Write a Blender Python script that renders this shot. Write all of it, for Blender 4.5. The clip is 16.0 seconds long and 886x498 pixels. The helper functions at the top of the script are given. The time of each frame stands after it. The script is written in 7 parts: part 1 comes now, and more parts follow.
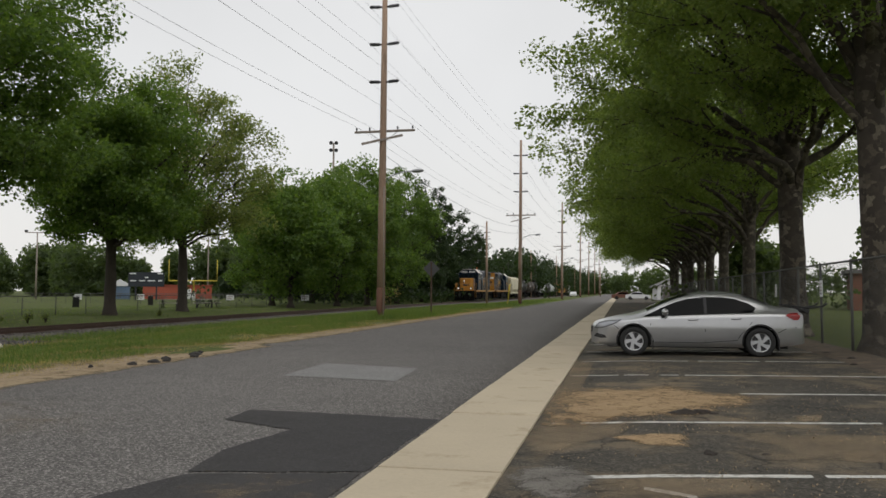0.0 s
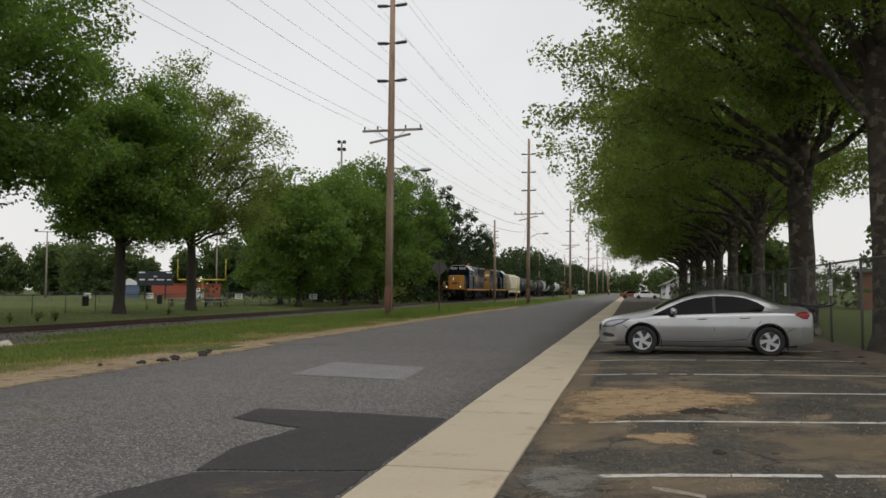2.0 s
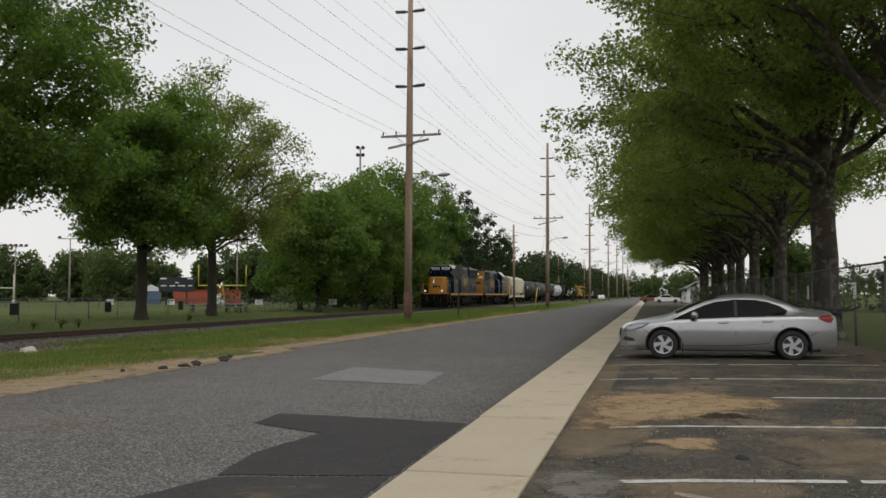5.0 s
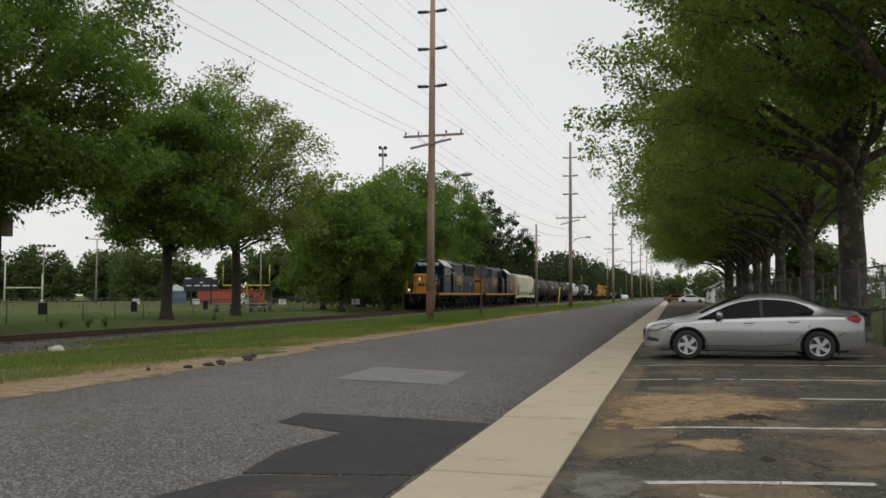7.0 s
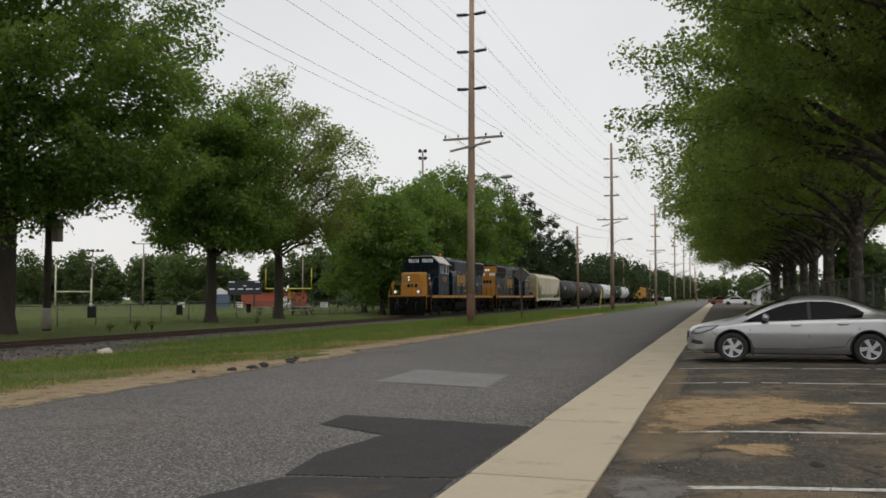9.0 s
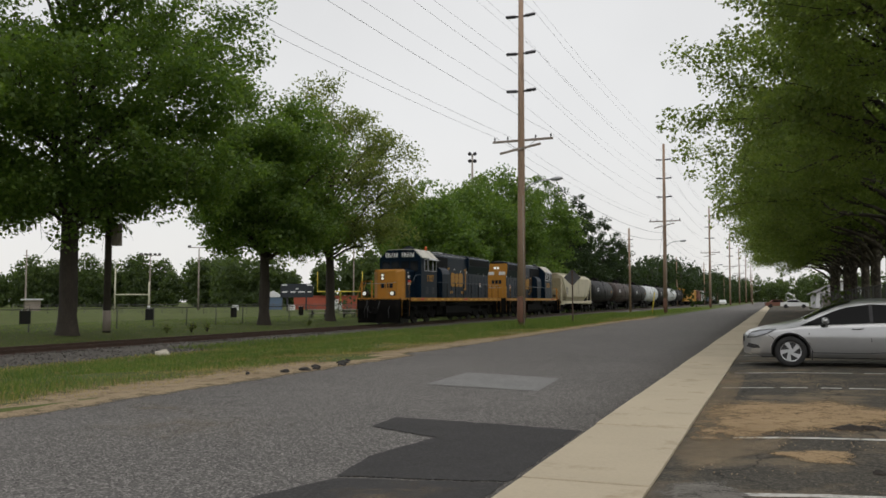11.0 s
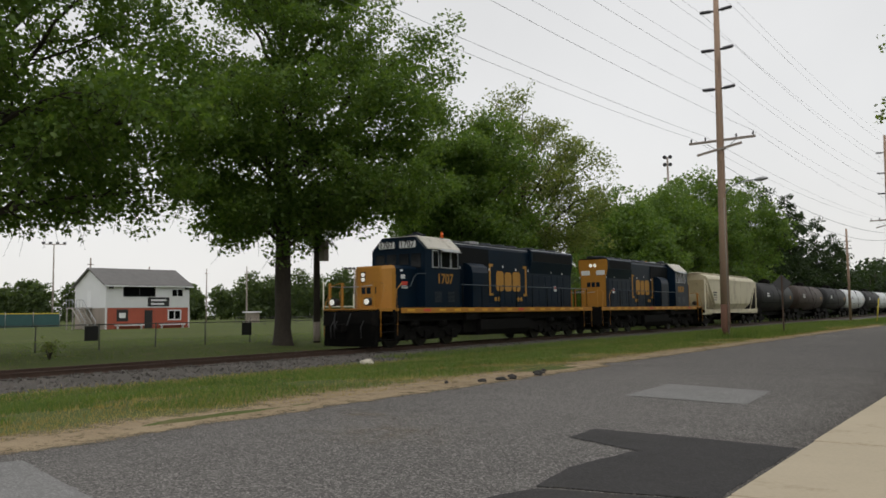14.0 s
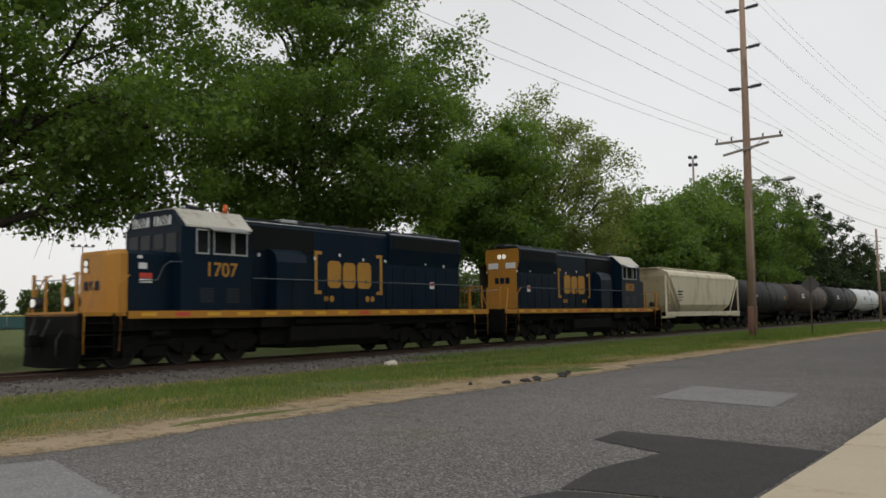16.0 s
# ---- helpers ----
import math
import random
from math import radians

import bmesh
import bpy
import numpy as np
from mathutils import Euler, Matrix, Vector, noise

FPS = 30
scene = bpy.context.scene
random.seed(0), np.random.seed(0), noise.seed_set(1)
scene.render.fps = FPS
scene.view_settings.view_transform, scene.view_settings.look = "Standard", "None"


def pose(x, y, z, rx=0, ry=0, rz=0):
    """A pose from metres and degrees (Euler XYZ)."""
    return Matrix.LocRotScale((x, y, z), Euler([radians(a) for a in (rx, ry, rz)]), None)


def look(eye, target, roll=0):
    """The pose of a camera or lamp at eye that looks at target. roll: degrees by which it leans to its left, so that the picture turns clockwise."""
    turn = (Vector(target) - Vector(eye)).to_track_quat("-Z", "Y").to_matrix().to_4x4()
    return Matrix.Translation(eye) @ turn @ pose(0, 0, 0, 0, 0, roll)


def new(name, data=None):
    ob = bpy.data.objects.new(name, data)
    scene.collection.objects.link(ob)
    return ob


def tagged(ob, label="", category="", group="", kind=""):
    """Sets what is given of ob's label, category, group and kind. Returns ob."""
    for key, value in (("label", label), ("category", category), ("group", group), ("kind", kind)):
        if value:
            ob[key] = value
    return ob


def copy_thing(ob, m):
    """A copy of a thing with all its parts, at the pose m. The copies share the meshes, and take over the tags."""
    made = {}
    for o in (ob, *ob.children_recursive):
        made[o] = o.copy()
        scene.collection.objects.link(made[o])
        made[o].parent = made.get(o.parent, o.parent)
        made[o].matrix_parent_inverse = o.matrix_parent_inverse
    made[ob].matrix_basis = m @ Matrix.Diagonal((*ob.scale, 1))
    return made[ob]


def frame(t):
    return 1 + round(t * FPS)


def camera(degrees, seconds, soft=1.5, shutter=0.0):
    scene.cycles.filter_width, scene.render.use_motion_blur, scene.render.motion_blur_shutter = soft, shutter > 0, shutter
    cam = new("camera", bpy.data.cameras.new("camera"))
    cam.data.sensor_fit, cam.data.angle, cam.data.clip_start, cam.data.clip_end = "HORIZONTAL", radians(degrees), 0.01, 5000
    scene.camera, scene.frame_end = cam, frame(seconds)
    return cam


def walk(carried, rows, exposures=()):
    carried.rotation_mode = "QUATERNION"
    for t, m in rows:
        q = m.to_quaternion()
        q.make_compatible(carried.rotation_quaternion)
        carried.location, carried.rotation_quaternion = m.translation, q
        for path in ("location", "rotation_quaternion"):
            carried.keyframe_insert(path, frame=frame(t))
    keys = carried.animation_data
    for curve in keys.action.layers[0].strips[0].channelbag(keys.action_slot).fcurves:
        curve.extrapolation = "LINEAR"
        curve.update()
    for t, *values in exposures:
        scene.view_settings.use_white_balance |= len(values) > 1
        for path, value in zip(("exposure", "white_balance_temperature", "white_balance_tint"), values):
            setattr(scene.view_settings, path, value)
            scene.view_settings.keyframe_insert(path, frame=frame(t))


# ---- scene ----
EYE = 1.45
cam = camera(57.0, 16.0, 1.6, 0.4)
# seconds, yaw, pitch, roll of a camera that pans by hand on one spot
ROWS = [
    (0.0, 12.29, 2.98, -0.12),
    (0.5, 12.30, 2.93, -0.10),
    (1.0, 12.36, 2.86, -0.18),
    (1.5, 12.58, 2.87, -0.13),
    (2.0, 12.85, 2.90, -0.12),
    (2.5, 13.00, 3.00, -0.02),
    (3.0, 12.99, 3.01, 0.00),
    (3.5, 13.25, 3.08, 0.02),
    (4.0, 13.53, 3.21, 0.09),
    (6.5, 15.35, 3.18, 0.07),
    (7.0, 15.76, 3.23, 0.10),
    (7.5, 16.36, 3.29, 0.11),
    (8.0, 17.15, 3.23, 0.18),
    (8.5, 17.59, 3.41, 0.19),
    (9.0, 18.59, 3.43, 0.25),
    (9.5, 20.75, 3.35, 0.19),
    (10.0, 21.61, 3.60, 0.20),
    (12.5, 24.77, 3.55, 0.00),
    (13.0, 27.70, 4.45, -0.08),
    (13.5, 32.78, 4.45, 0.82),
    (14.0, 35.62, 4.45, 0.76),
    (14.5, 36.24, 4.96, 0.93),
    (15.0, 36.42, 4.82, 1.01),
    (15.5, 36.68, 4.76, 0.87),
    (16.0, 37.29, 4.58, 0.78),
]


def aim(yaw, pitch, roll):
    return pose(0, 0, EYE, 0, 0, yaw) @ pose(0, 0, 0, pitch) @ pose(0, 0, 0, 0, roll) @ pose(0, 0, 0, 90)


walk(cam, [(t, aim(yaw, pitch, roll)) for t, yaw, pitch, roll in ROWS], [(0.0, 0.0), (16.0, 0.0)])

# ---- overcast sky and a very soft sun ----
world = bpy.data.worlds.new("overcast")
scene.world = world
world.use_nodes = True
wn, wl = world.node_tree.nodes, world.node_tree.links
wn.clear()
sky = wn.new("ShaderNodeTexSky")
sky.sky_type, sky.sun_disc, sky.sun_elevation, sky.sun_rotation = "NISHITA", False, radians(52), radians(150)
sky.air_density, sky.dust_density = 1.0, 4.0
w_sky = wn.new("ShaderNodeVectorMath")
w_sky.operation, w_sky.inputs["Scale"].default_value = "SCALE", 0.1
wl.new(sky.outputs["Color"], w_sky.inputs[0])
w_co = wn.new("ShaderNodeTexCoord")
w_sep = wn.new("ShaderNodeSeparateXYZ")
wl.new(w_co.outputs["Generated"], w_sep.inputs[0])
w_ramp = wn.new("ShaderNodeValToRGB")
w_ramp.color_ramp.elements[0].position, w_ramp.color_ramp.elements[0].color = 0.0, (0.92, 0.905, 0.88, 1)
w_ramp.color_ramp.elements[1].position, w_ramp.color_ramp.elements[1].color = 0.55, (0.785, 0.785, 0.785, 1)
w_mid = w_ramp.color_ramp.elements.new(0.22)
w_mid.color = (0.87, 0.868, 0.862, 1)
wl.new(w_sep.outputs["Z"], w_ramp.inputs["Fac"])
w_cloud = wn.new("ShaderNodeTexNoise")
w_cloud.inputs["Scale"].default_value, w_cloud.inputs["Detail"].default_value = 2.2, 5.0
wl.new(w_co.outputs["Generated"], w_cloud.inputs["Vector"])
w_map = wn.new("ShaderNodeMapRange")
w_map.inputs["From Min"].default_value, w_map.inputs["From Max"].default_value = 0.3, 0.7
w_map.inputs["To Min"].default_value, w_map.inputs["To Max"].default_value = 0.93, 1.05
wl.new(w_cloud.outputs["Fac"], w_map.inputs["Value"])
w_scale = wn.new("ShaderNodeVectorMath")
w_scale.operation = "SCALE"
wl.new(w_ramp.outputs["Color"], w_scale.inputs[0])
wl.new(w_map.outputs["Result"], w_scale.inputs["Scale"])
w_mix = wn.new("ShaderNodeMix")
w_mix.data_type, w_mix.inputs["Factor"].default_value = "RGBA", 0.9
wl.new(w_sky.outputs["Vector"], w_mix.inputs["A"])
wl.new(w_scale.outputs["Vector"], w_mix.inputs["B"])
w_bg = wn.new("ShaderNodeBackground")
w_bg.inputs["Strength"].default_value = 1.0
wl.new(w_mix.outputs["Result"], w_bg.inputs["Color"])
w_out = wn.new("ShaderNodeOutputWorld")
wl.new(w_bg.outputs["Background"], w_out.inputs["Surface"])

sun = new("sun", bpy.data.lights.new("sun", "SUN"))
sun.data.energy, sun.data.angle, sun.data.color = 0.6, radians(75), (1.0, 0.97, 0.92)
sun.matrix_world = look((0, 0, 40), (-14, 22, 0))

# ---- materials ----
def node_mat(name):
    m = bpy.data.materials.new(name)
    m.use_nodes = True
    nt = m.node_tree
    return m, nt, nt.nodes["Principled BSDF"]


def noise_node(nt, co, scale, detail=4.0, rough=0.6):
    n = nt.nodes.new("ShaderNodeTexNoise")
    n.inputs["Scale"].default_value, n.inputs["Detail"].default_value, n.inputs["Roughness"].default_value = scale, detail, rough
    nt.links.new(co, n.inputs["Vector"])
    return n.outputs["Fac"]


def ramp(nt, fac, stops):
    r = nt.nodes.new("ShaderNodeValToRGB")
    e = r.color_ramp.elements
    while len(e) < len(stops):
        e.new(0.5)
    for k, (p, c) in enumerate(stops):
        e[k].position, e[k].color = p, (*c, 1) if len(c) == 3 else c
    nt.links.new(fac, r.inputs["Fac"])
    return r.outputs["Color"]


def blend(nt, fac, a, b, mode="MIX"):
    n = nt.nodes.new("ShaderNodeMix")
    n.data_type, n.blend_type = "RGBA", mode
    for key, v in (("Factor", fac), ("A", a), ("B", b)):
        if isinstance(v, (int, float)):
            n.inputs[key].default_value = v
        elif isinstance(v, tuple):
            n.inputs[key].default_value = (*v, 1)
        else:
            nt.links.new(v, n.inputs[key])
    return n.outputs["Result"]


def grade(nt, v, lo, hi, to_lo=0.0, to_hi=1.0):
    n = nt.nodes.new("ShaderNodeMapRange")
    for key, x in (("From Min", lo), ("From Max", hi), ("To Min", to_lo), ("To Max", to_hi)):
        n.inputs[key].default_value = x
    nt.links.new(v, n.inputs["Value"])
    return n.outputs["Result"]


def add_bump(nt, bsdf, height, strength, dist=0.02):
    b = nt.nodes.new("ShaderNodeBump")
    b.inputs["Strength"].default_value, b.inputs["Distance"].default_value = strength, dist
    nt.links.new(height, b.inputs["Height"])
    nt.links.new(b.outputs["Normal"], bsdf.inputs["Normal"])


def shade(c, k):
    return tuple(min(1.0, v * k) for v in c)


def mat(name, base, rough=0.7, metal=0.0, var=0.25, scale=1.2, fine=25.0, bump=0.15, dirt=None, dirt_amount=0.0, jitter=0.0, stretch=(1, 1, 1), spec=0.5, still=False):
    """A worn surface: two scales of variation, grime and fine relief, in metres of the object's own space."""
    m, nt, bsdf = node_mat(name)
    tc = nt.nodes.new("ShaderNodeTexCoord")
    mp = nt.nodes.new("ShaderNodeMapping")
    mp.inputs["Scale"].default_value = stretch
    nt.links.new(nt.nodes.new("ShaderNodeNewGeometry").outputs["Position"] if still else tc.outputs["Object"], mp.inputs["Vector"])
    co = mp.outputs["Vector"]
    big, small = noise_node(nt, co, scale), noise_node(nt, co, fine, 3.0)
    col = ramp(nt, big, [(0.3, shade(base, 1 - var)), (0.7, shade(base, 1 + var))])
    col = blend(nt, 0.5, col, ramp(nt, small, [(0.3, shade(base, 1 - var)), (0.7, shade(base, 1 + var))]))
    if jitter:
        oi = nt.nodes.new("ShaderNodeObjectInfo")
        hs = nt.nodes.new("ShaderNodeHueSaturation")
        nt.links.new(grade(nt, oi.outputs["Random"], 0, 1, 1 - jitter, 1 + jitter), hs.inputs["Value"])
        nt.links.new(col, hs.inputs["Color"])
        col = hs.outputs["Color"]
    if dirt:
        d = noise_node(nt, co, scale * 2.3, 6.0, 0.7)
        col = blend(nt, grade(nt, d, 0.62 - dirt_amount * 0.3, 0.72), col, dirt)
    nt.links.new(col, bsdf.inputs["Base Color"])
    nt.links.new(grade(nt, small, 0.2, 0.8, max(0.02, rough - 0.08), min(1.0, rough + 0.08)), bsdf.inputs["Roughness"])
    bsdf.inputs["Metallic"].default_value = metal
    bsdf.inputs["Specular IOR Level"].default_value = spec
    if bump:
        add_bump(nt, bsdf, small, bump, 0.01)
    return m


def asphalt_mat(name, base, pale, speck=0.5, dirt=(0.30, 0.21, 0.12), dirt_at=0.75, wash=0.35, cracks=False):
    m, nt, bsdf = node_mat(name)
    co = nt.nodes.new("ShaderNodeTexCoord").outputs["Object"]
    big, mid = noise_node(nt, co, 0.22, 5.0, 0.65), noise_node(nt, co, 1.7, 5.0, 0.7)
    col = blend(nt, grade(nt, big, 0.35, 0.7), base, pale)
    col = blend(nt, grade(nt, mid, 0.45, 0.75, 0, wash), col, shade(base, 0.55))
    vor = nt.nodes.new("ShaderNodeTexVoronoi")
    vor.inputs["Scale"].default_value = 58.0
    nt.links.new(co, vor.inputs["Vector"])
    grain = nt.nodes.new("ShaderNodeSeparateColor")
    nt.links.new(vor.outputs["Color"], grain.inputs[0])
    col = blend(nt, grade(nt, grain.outputs[0], 0.55, 1.0, 0, speck), col, shade(pale, 2.2))
    col = blend(nt, grade(nt, grain.outputs[1], 0.6, 1.0, 0, speck), col, shade(base, 0.35))
    d = noise_node(nt, co, 0.6, 7.0, 0.72)
    col = blend(nt, grade(nt, d, dirt_at - 0.12, dirt_at + 0.05, 0, 0.8), col, dirt)
    if cracks:  # a wandering net of dark cracks
        wob = nt.nodes.new("ShaderNodeTexNoise")
        wob.inputs["Scale"].default_value, wob.inputs["Detail"].default_value = 1.3, 6.0
        nt.links.new(co, wob.inputs["Vector"])
        bent = nt.nodes.new("ShaderNodeVectorMath")
        bent.operation = "MULTIPLY_ADD"
        bent.inputs[1].default_value = (1.1, 1.1, 0.0)
        nt.links.new(wob.outputs["Color"], bent.inputs[0])
        nt.links.new(co, bent.inputs[2])
        net = nt.nodes.new("ShaderNodeTexVoronoi")
        net.feature = "DISTANCE_TO_EDGE"
        net.inputs["Scale"].default_value = 0.75
        nt.links.new(bent.outputs["Vector"], net.inputs["Vector"])
        col = blend(nt, grade(nt, net.outputs["Distance"], 0.004, 0.016, 0.75, 0.0), col, (0.016, 0.014, 0.012))
    nt.links.new(col, bsdf.inputs["Base Color"])
    bsdf.inputs["Roughness"].default_value = 0.9
    bsdf.inputs["Specular IOR Level"].default_value = 0.25
    add_bump(nt, bsdf, vor.outputs["Distance"], 0.35, 0.006)
    return m


def leaf_mat(name, dark, light, yellow=None):
    m, nt, bsdf = node_mat(name)
    geo = nt.nodes.new("ShaderNodeNewGeometry")
    co = nt.nodes.new("ShaderNodeTexCoord").outputs["Object"]
    col = ramp(nt, geo.outputs["Random Per Island"], [(0.0, dark), (0.75, light), (1.0, yellow or shade(light, 1.35))])
    col = blend(nt, 0.45, col, ramp(nt, noise_node(nt, co, 0.45, 3.0), [(0.35, dark), (0.65, light)]))
    nt.links.new(col, bsdf.inputs["Base Color"])
    bsdf.inputs["Roughness"].default_value = 0.55
    tr = nt.nodes.new("ShaderNodeBsdfTranslucent")
    nt.links.new(blend(nt, 1.0, col, (1.9, 1.9, 0.8), "MULTIPLY"), tr.inputs["Color"])
    mx = nt.nodes.new("ShaderNodeMixShader")
    mx.inputs["Fac"].default_value = 0.5
    nt.links.new(bsdf.outputs["BSDF"], mx.inputs[1])
    nt.links.new(tr.outputs["BSDF"], mx.inputs[2])
    nt.links.new(mx.outputs["Shader"], nt.nodes["Material Output"].inputs["Surface"])
    return m


def ground_mat(name, a, b, c, bare, bare_at=0.66):
    m, nt, bsdf = node_mat(name)
    co = nt.nodes.new("ShaderNodeTexCoord").outputs["Object"]
    big, mid, fine = noise_node(nt, co, 0.08, 5.0, 0.6), noise_node(nt, co, 0.9, 5.0, 0.7), noise_node(nt, co, 14.0, 4.0, 0.7)
    col = blend(nt, grade(nt, big, 0.35, 0.65), a, b)
    col = blend(nt, grade(nt, fine, 0.35, 0.7, 0, 0.7), col, c)
    col = blend(nt, grade(nt, mid, bare_at - 0.1, bare_at + 0.08, 0, 0.85), col, bare)
    nt.links.new(col, bsdf.inputs["Base Color"])
    bsdf.inputs["Roughness"].default_value, bsdf.inputs["Specular IOR Level"].default_value = 0.95, 0.1
    add_bump(nt, bsdf, fine, 0.8, 0.05)
    return m


M_GRASS = ground_mat("grass ground", (0.062, 0.098, 0.025), (0.098, 0.130, 0.040), (0.14, 0.140, 0.055), (0.20, 0.160, 0.085), 0.66)
M_BLADE = leaf_mat("grass blades", (0.058, 0.108, 0.022), (0.130, 0.190, 0.048), (0.30, 0.28, 0.12))
M_DRY = leaf_mat("dry grass", (0.20, 0.16, 0.08), (0.34, 0.27, 0.14))
M_ROAD = asphalt_mat("worn road asphalt", (0.105, 0.099, 0.093), (0.152, 0.143, 0.134), 0.9, dirt_at=0.82)
M_LOT = asphalt_mat("old cracked lot asphalt", (0.042, 0.039, 0.033), (0.074, 0.066, 0.053), 0.7, (0.22, 0.17, 0.11), 0.60, 0.5, cracks=True)
M_PATCH_DARK = asphalt_mat("fresh dark asphalt patch", (0.038, 0.036, 0.036), (0.055, 0.053, 0.052), 0.25, dirt_at=0.80)
M_PATCH_PALE = asphalt_mat("pale concrete patch", (0.192, 0.189, 0.184), (0.225, 0.222, 0.216), 0.3, dirt_at=0.9)
M_CONC = mat("sidewalk concrete", (0.47, 0.40, 0.29), 0.9, 0, 0.10, 0.7, 30, 0.2, (0.33, 0.26, 0.17), 0.22, 0.06, still=True)
M_PAINT = mat("worn white paint", (0.55, 0.54, 0.50), 0.85, 0, 0.15, 6, 40, 0.1, (0.13, 0.12, 0.10), 0.45)
M_BALLAST = mat("grey ballast", (0.105, 0.094, 0.084), 0.95, 0, 0.4, 1.0, 22, 1.0, (0.10, 0.085, 0.07), 0.5)
M_STONE = mat("ballast stone", (0.14, 0.13, 0.12), 0.95, 0, 0.45, 1.5, 9, 0.4)
M_RAIL = mat("rusty rail steel", (0.10, 0.065, 0.05), 0.6, 0.6, 0.3, 2, 30, 0.3)
M_TIE = mat("creosoted tie", (0.06, 0.05, 0.042), 0.9, 0, 0.4, 3, 30, 0.5, jitter=0.3)
M_POLE = mat("weathered pole wood", (0.31, 0.215, 0.155), 0.9, 0, 0.22, 0.5, 14, 0.5, (0.15, 0.10, 0.07), 0.25, 0.1, (3, 3, 0.35))
M_POLE_FOOT = mat("creosote pole foot", (0.135, 0.068, 0.045), 0.9, 0, 0.3, 1, 14, 0.4, stretch=(3, 3, 0.4))
M_GREYPOLE = mat("grey weathered pole", (0.30, 0.255, 0.22), 0.9, 0, 0.2, 0.5, 14, 0.4, stretch=(3, 3, 0.35))
M_INS = mat("dark insulator", (0.045, 0.045, 0.05), 0.4, 0, 0.2)
M_WIRE = mat("wire", (0.20, 0.205, 0.215), 0.6, 0.3, 0.1, bump=0)
M_GALV = mat("galvanised steel", (0.36, 0.37, 0.38), 0.5, 0.7, 0.15, 2, 30, 0.1)
M_BARK = mat("grey brown bark", (0.052, 0.042, 0.034), 0.95, 0, 0.4, 1.5, 12, 1.0, stretch=(2, 2, 0.6))
M_LEAF_A = leaf_mat("fresh maple leaves", (0.062, 0.118, 0.026), (0.125, 0.195, 0.048), (0.18, 0.24, 0.07))
M_LEAF_B = leaf_mat("sycamore leaves", (0.108, 0.156, 0.045), (0.190, 0.252, 0.085), (0.27, 0.30, 0.12))
M_LEAF_C = leaf_mat("sparse olive leaves", (0.095, 0.138, 0.042), (0.185, 0.222, 0.080), (0.26, 0.24, 0.11))
M_LEAF_D = leaf_mat("conifer needles", (0.016, 0.032, 0.014), (0.035, 0.058, 0.024), (0.05, 0.075, 0.03))
M_LEAF_F = leaf_mat("far wood leaves", (0.045, 0.075, 0.028), (0.085, 0.12, 0.048), (0.11, 0.15, 0.06))
M_BLACK = mat("black plastic", (0.018, 0.018, 0.019), 0.6, 0, 0.3, 3, 20, 0.1)
M_SIGNBACK = mat("dull sign back", (0.085, 0.085, 0.09), 0.7, 0.1, 0.1, 3, 20, 0.05)
M_SOIL = mat("dark soil and litter", (0.085, 0.062, 0.042), 0.95, 0, 0.4, 1.5, 25, 0.8, (0.17, 0.125, 0.08), 0.4)
M_WHITE = mat("white board", (0.72, 0.73, 0.74), 0.6, 0, 0.06, 2, 20, 0.02)


def sand_mat(name, dark, light, grey, cover, fine_k=0.5):
    """Loose soil that thins out to bare specks towards its edge."""
    m, nt, bsdf = node_mat(name)
    co = nt.nodes.new("ShaderNodeTexCoord").outputs["Object"]
    big, mid, fine, grit = noise_node(nt, co, 0.9, 5.0, 0.65), noise_node(nt, co, 3.2, 8.0, 0.75), noise_node(nt, co, 60.0, 3.0), noise_node(nt, co, 22.0, 5.0, 0.8)
    col = ramp(nt, big, [(0.3, dark), (0.7, light)])
    col = blend(nt, grade(nt, mid, 0.4, 0.75, 0, 0.55), col, grey)
    col = blend(nt, grade(nt, fine, 0.45, 0.75, 0, fine_k), col, shade(dark, 0.5))
    nt.links.new(col, bsdf.inputs["Base Color"])
    bsdf.inputs["Roughness"].default_value, bsdf.inputs["Specular IOR Level"].default_value = 0.95, 0.1
    add_bump(nt, bsdf, grit, 0.6, 0.015)
    at = nt.nodes.new("ShaderNodeAttribute")
    at.attribute_name = "fade"
    total = at.outputs["Fac"]
    for tex, lo, hi in ((mid, -0.72, 0.6), (grit, -0.48, 0.5)):
        add = nt.nodes.new("ShaderNodeMath")
        add.operation = "ADD"
        nt.links.new(total, add.inputs[0])
        nt.links.new(grade(nt, tex, 0.25, 0.75, lo, hi), add.inputs[1])
        total = add.outputs["Value"]
    nt.links.new(grade(nt, total, 0.15, 0.95, 0.0, cover), bsdf.inputs["Alpha"])
    return m


M_SAND = sand_mat("sandy dirt with a ragged edge", (0.30, 0.205, 0.115), (0.43, 0.305, 0.175), (0.33, 0.255, 0.165), 1.0)
M_DUST = sand_mat("thin tan dust", (0.28, 0.215, 0.14), (0.38, 0.295, 0.195), (0.28, 0.225, 0.155), 0.5)
M_SHOULDER = sand_mat("pale sandy shoulder soil", (0.27, 0.20, 0.125), (0.40, 0.31, 0.205), (0.34, 0.28, 0.19), 1.0)
M_GRAVEL = sand_mat("loose grey gravel", (0.15, 0.14, 0.125), (0.23, 0.215, 0.19), (0.28, 0.26, 0.23), 1.0, 0.9)


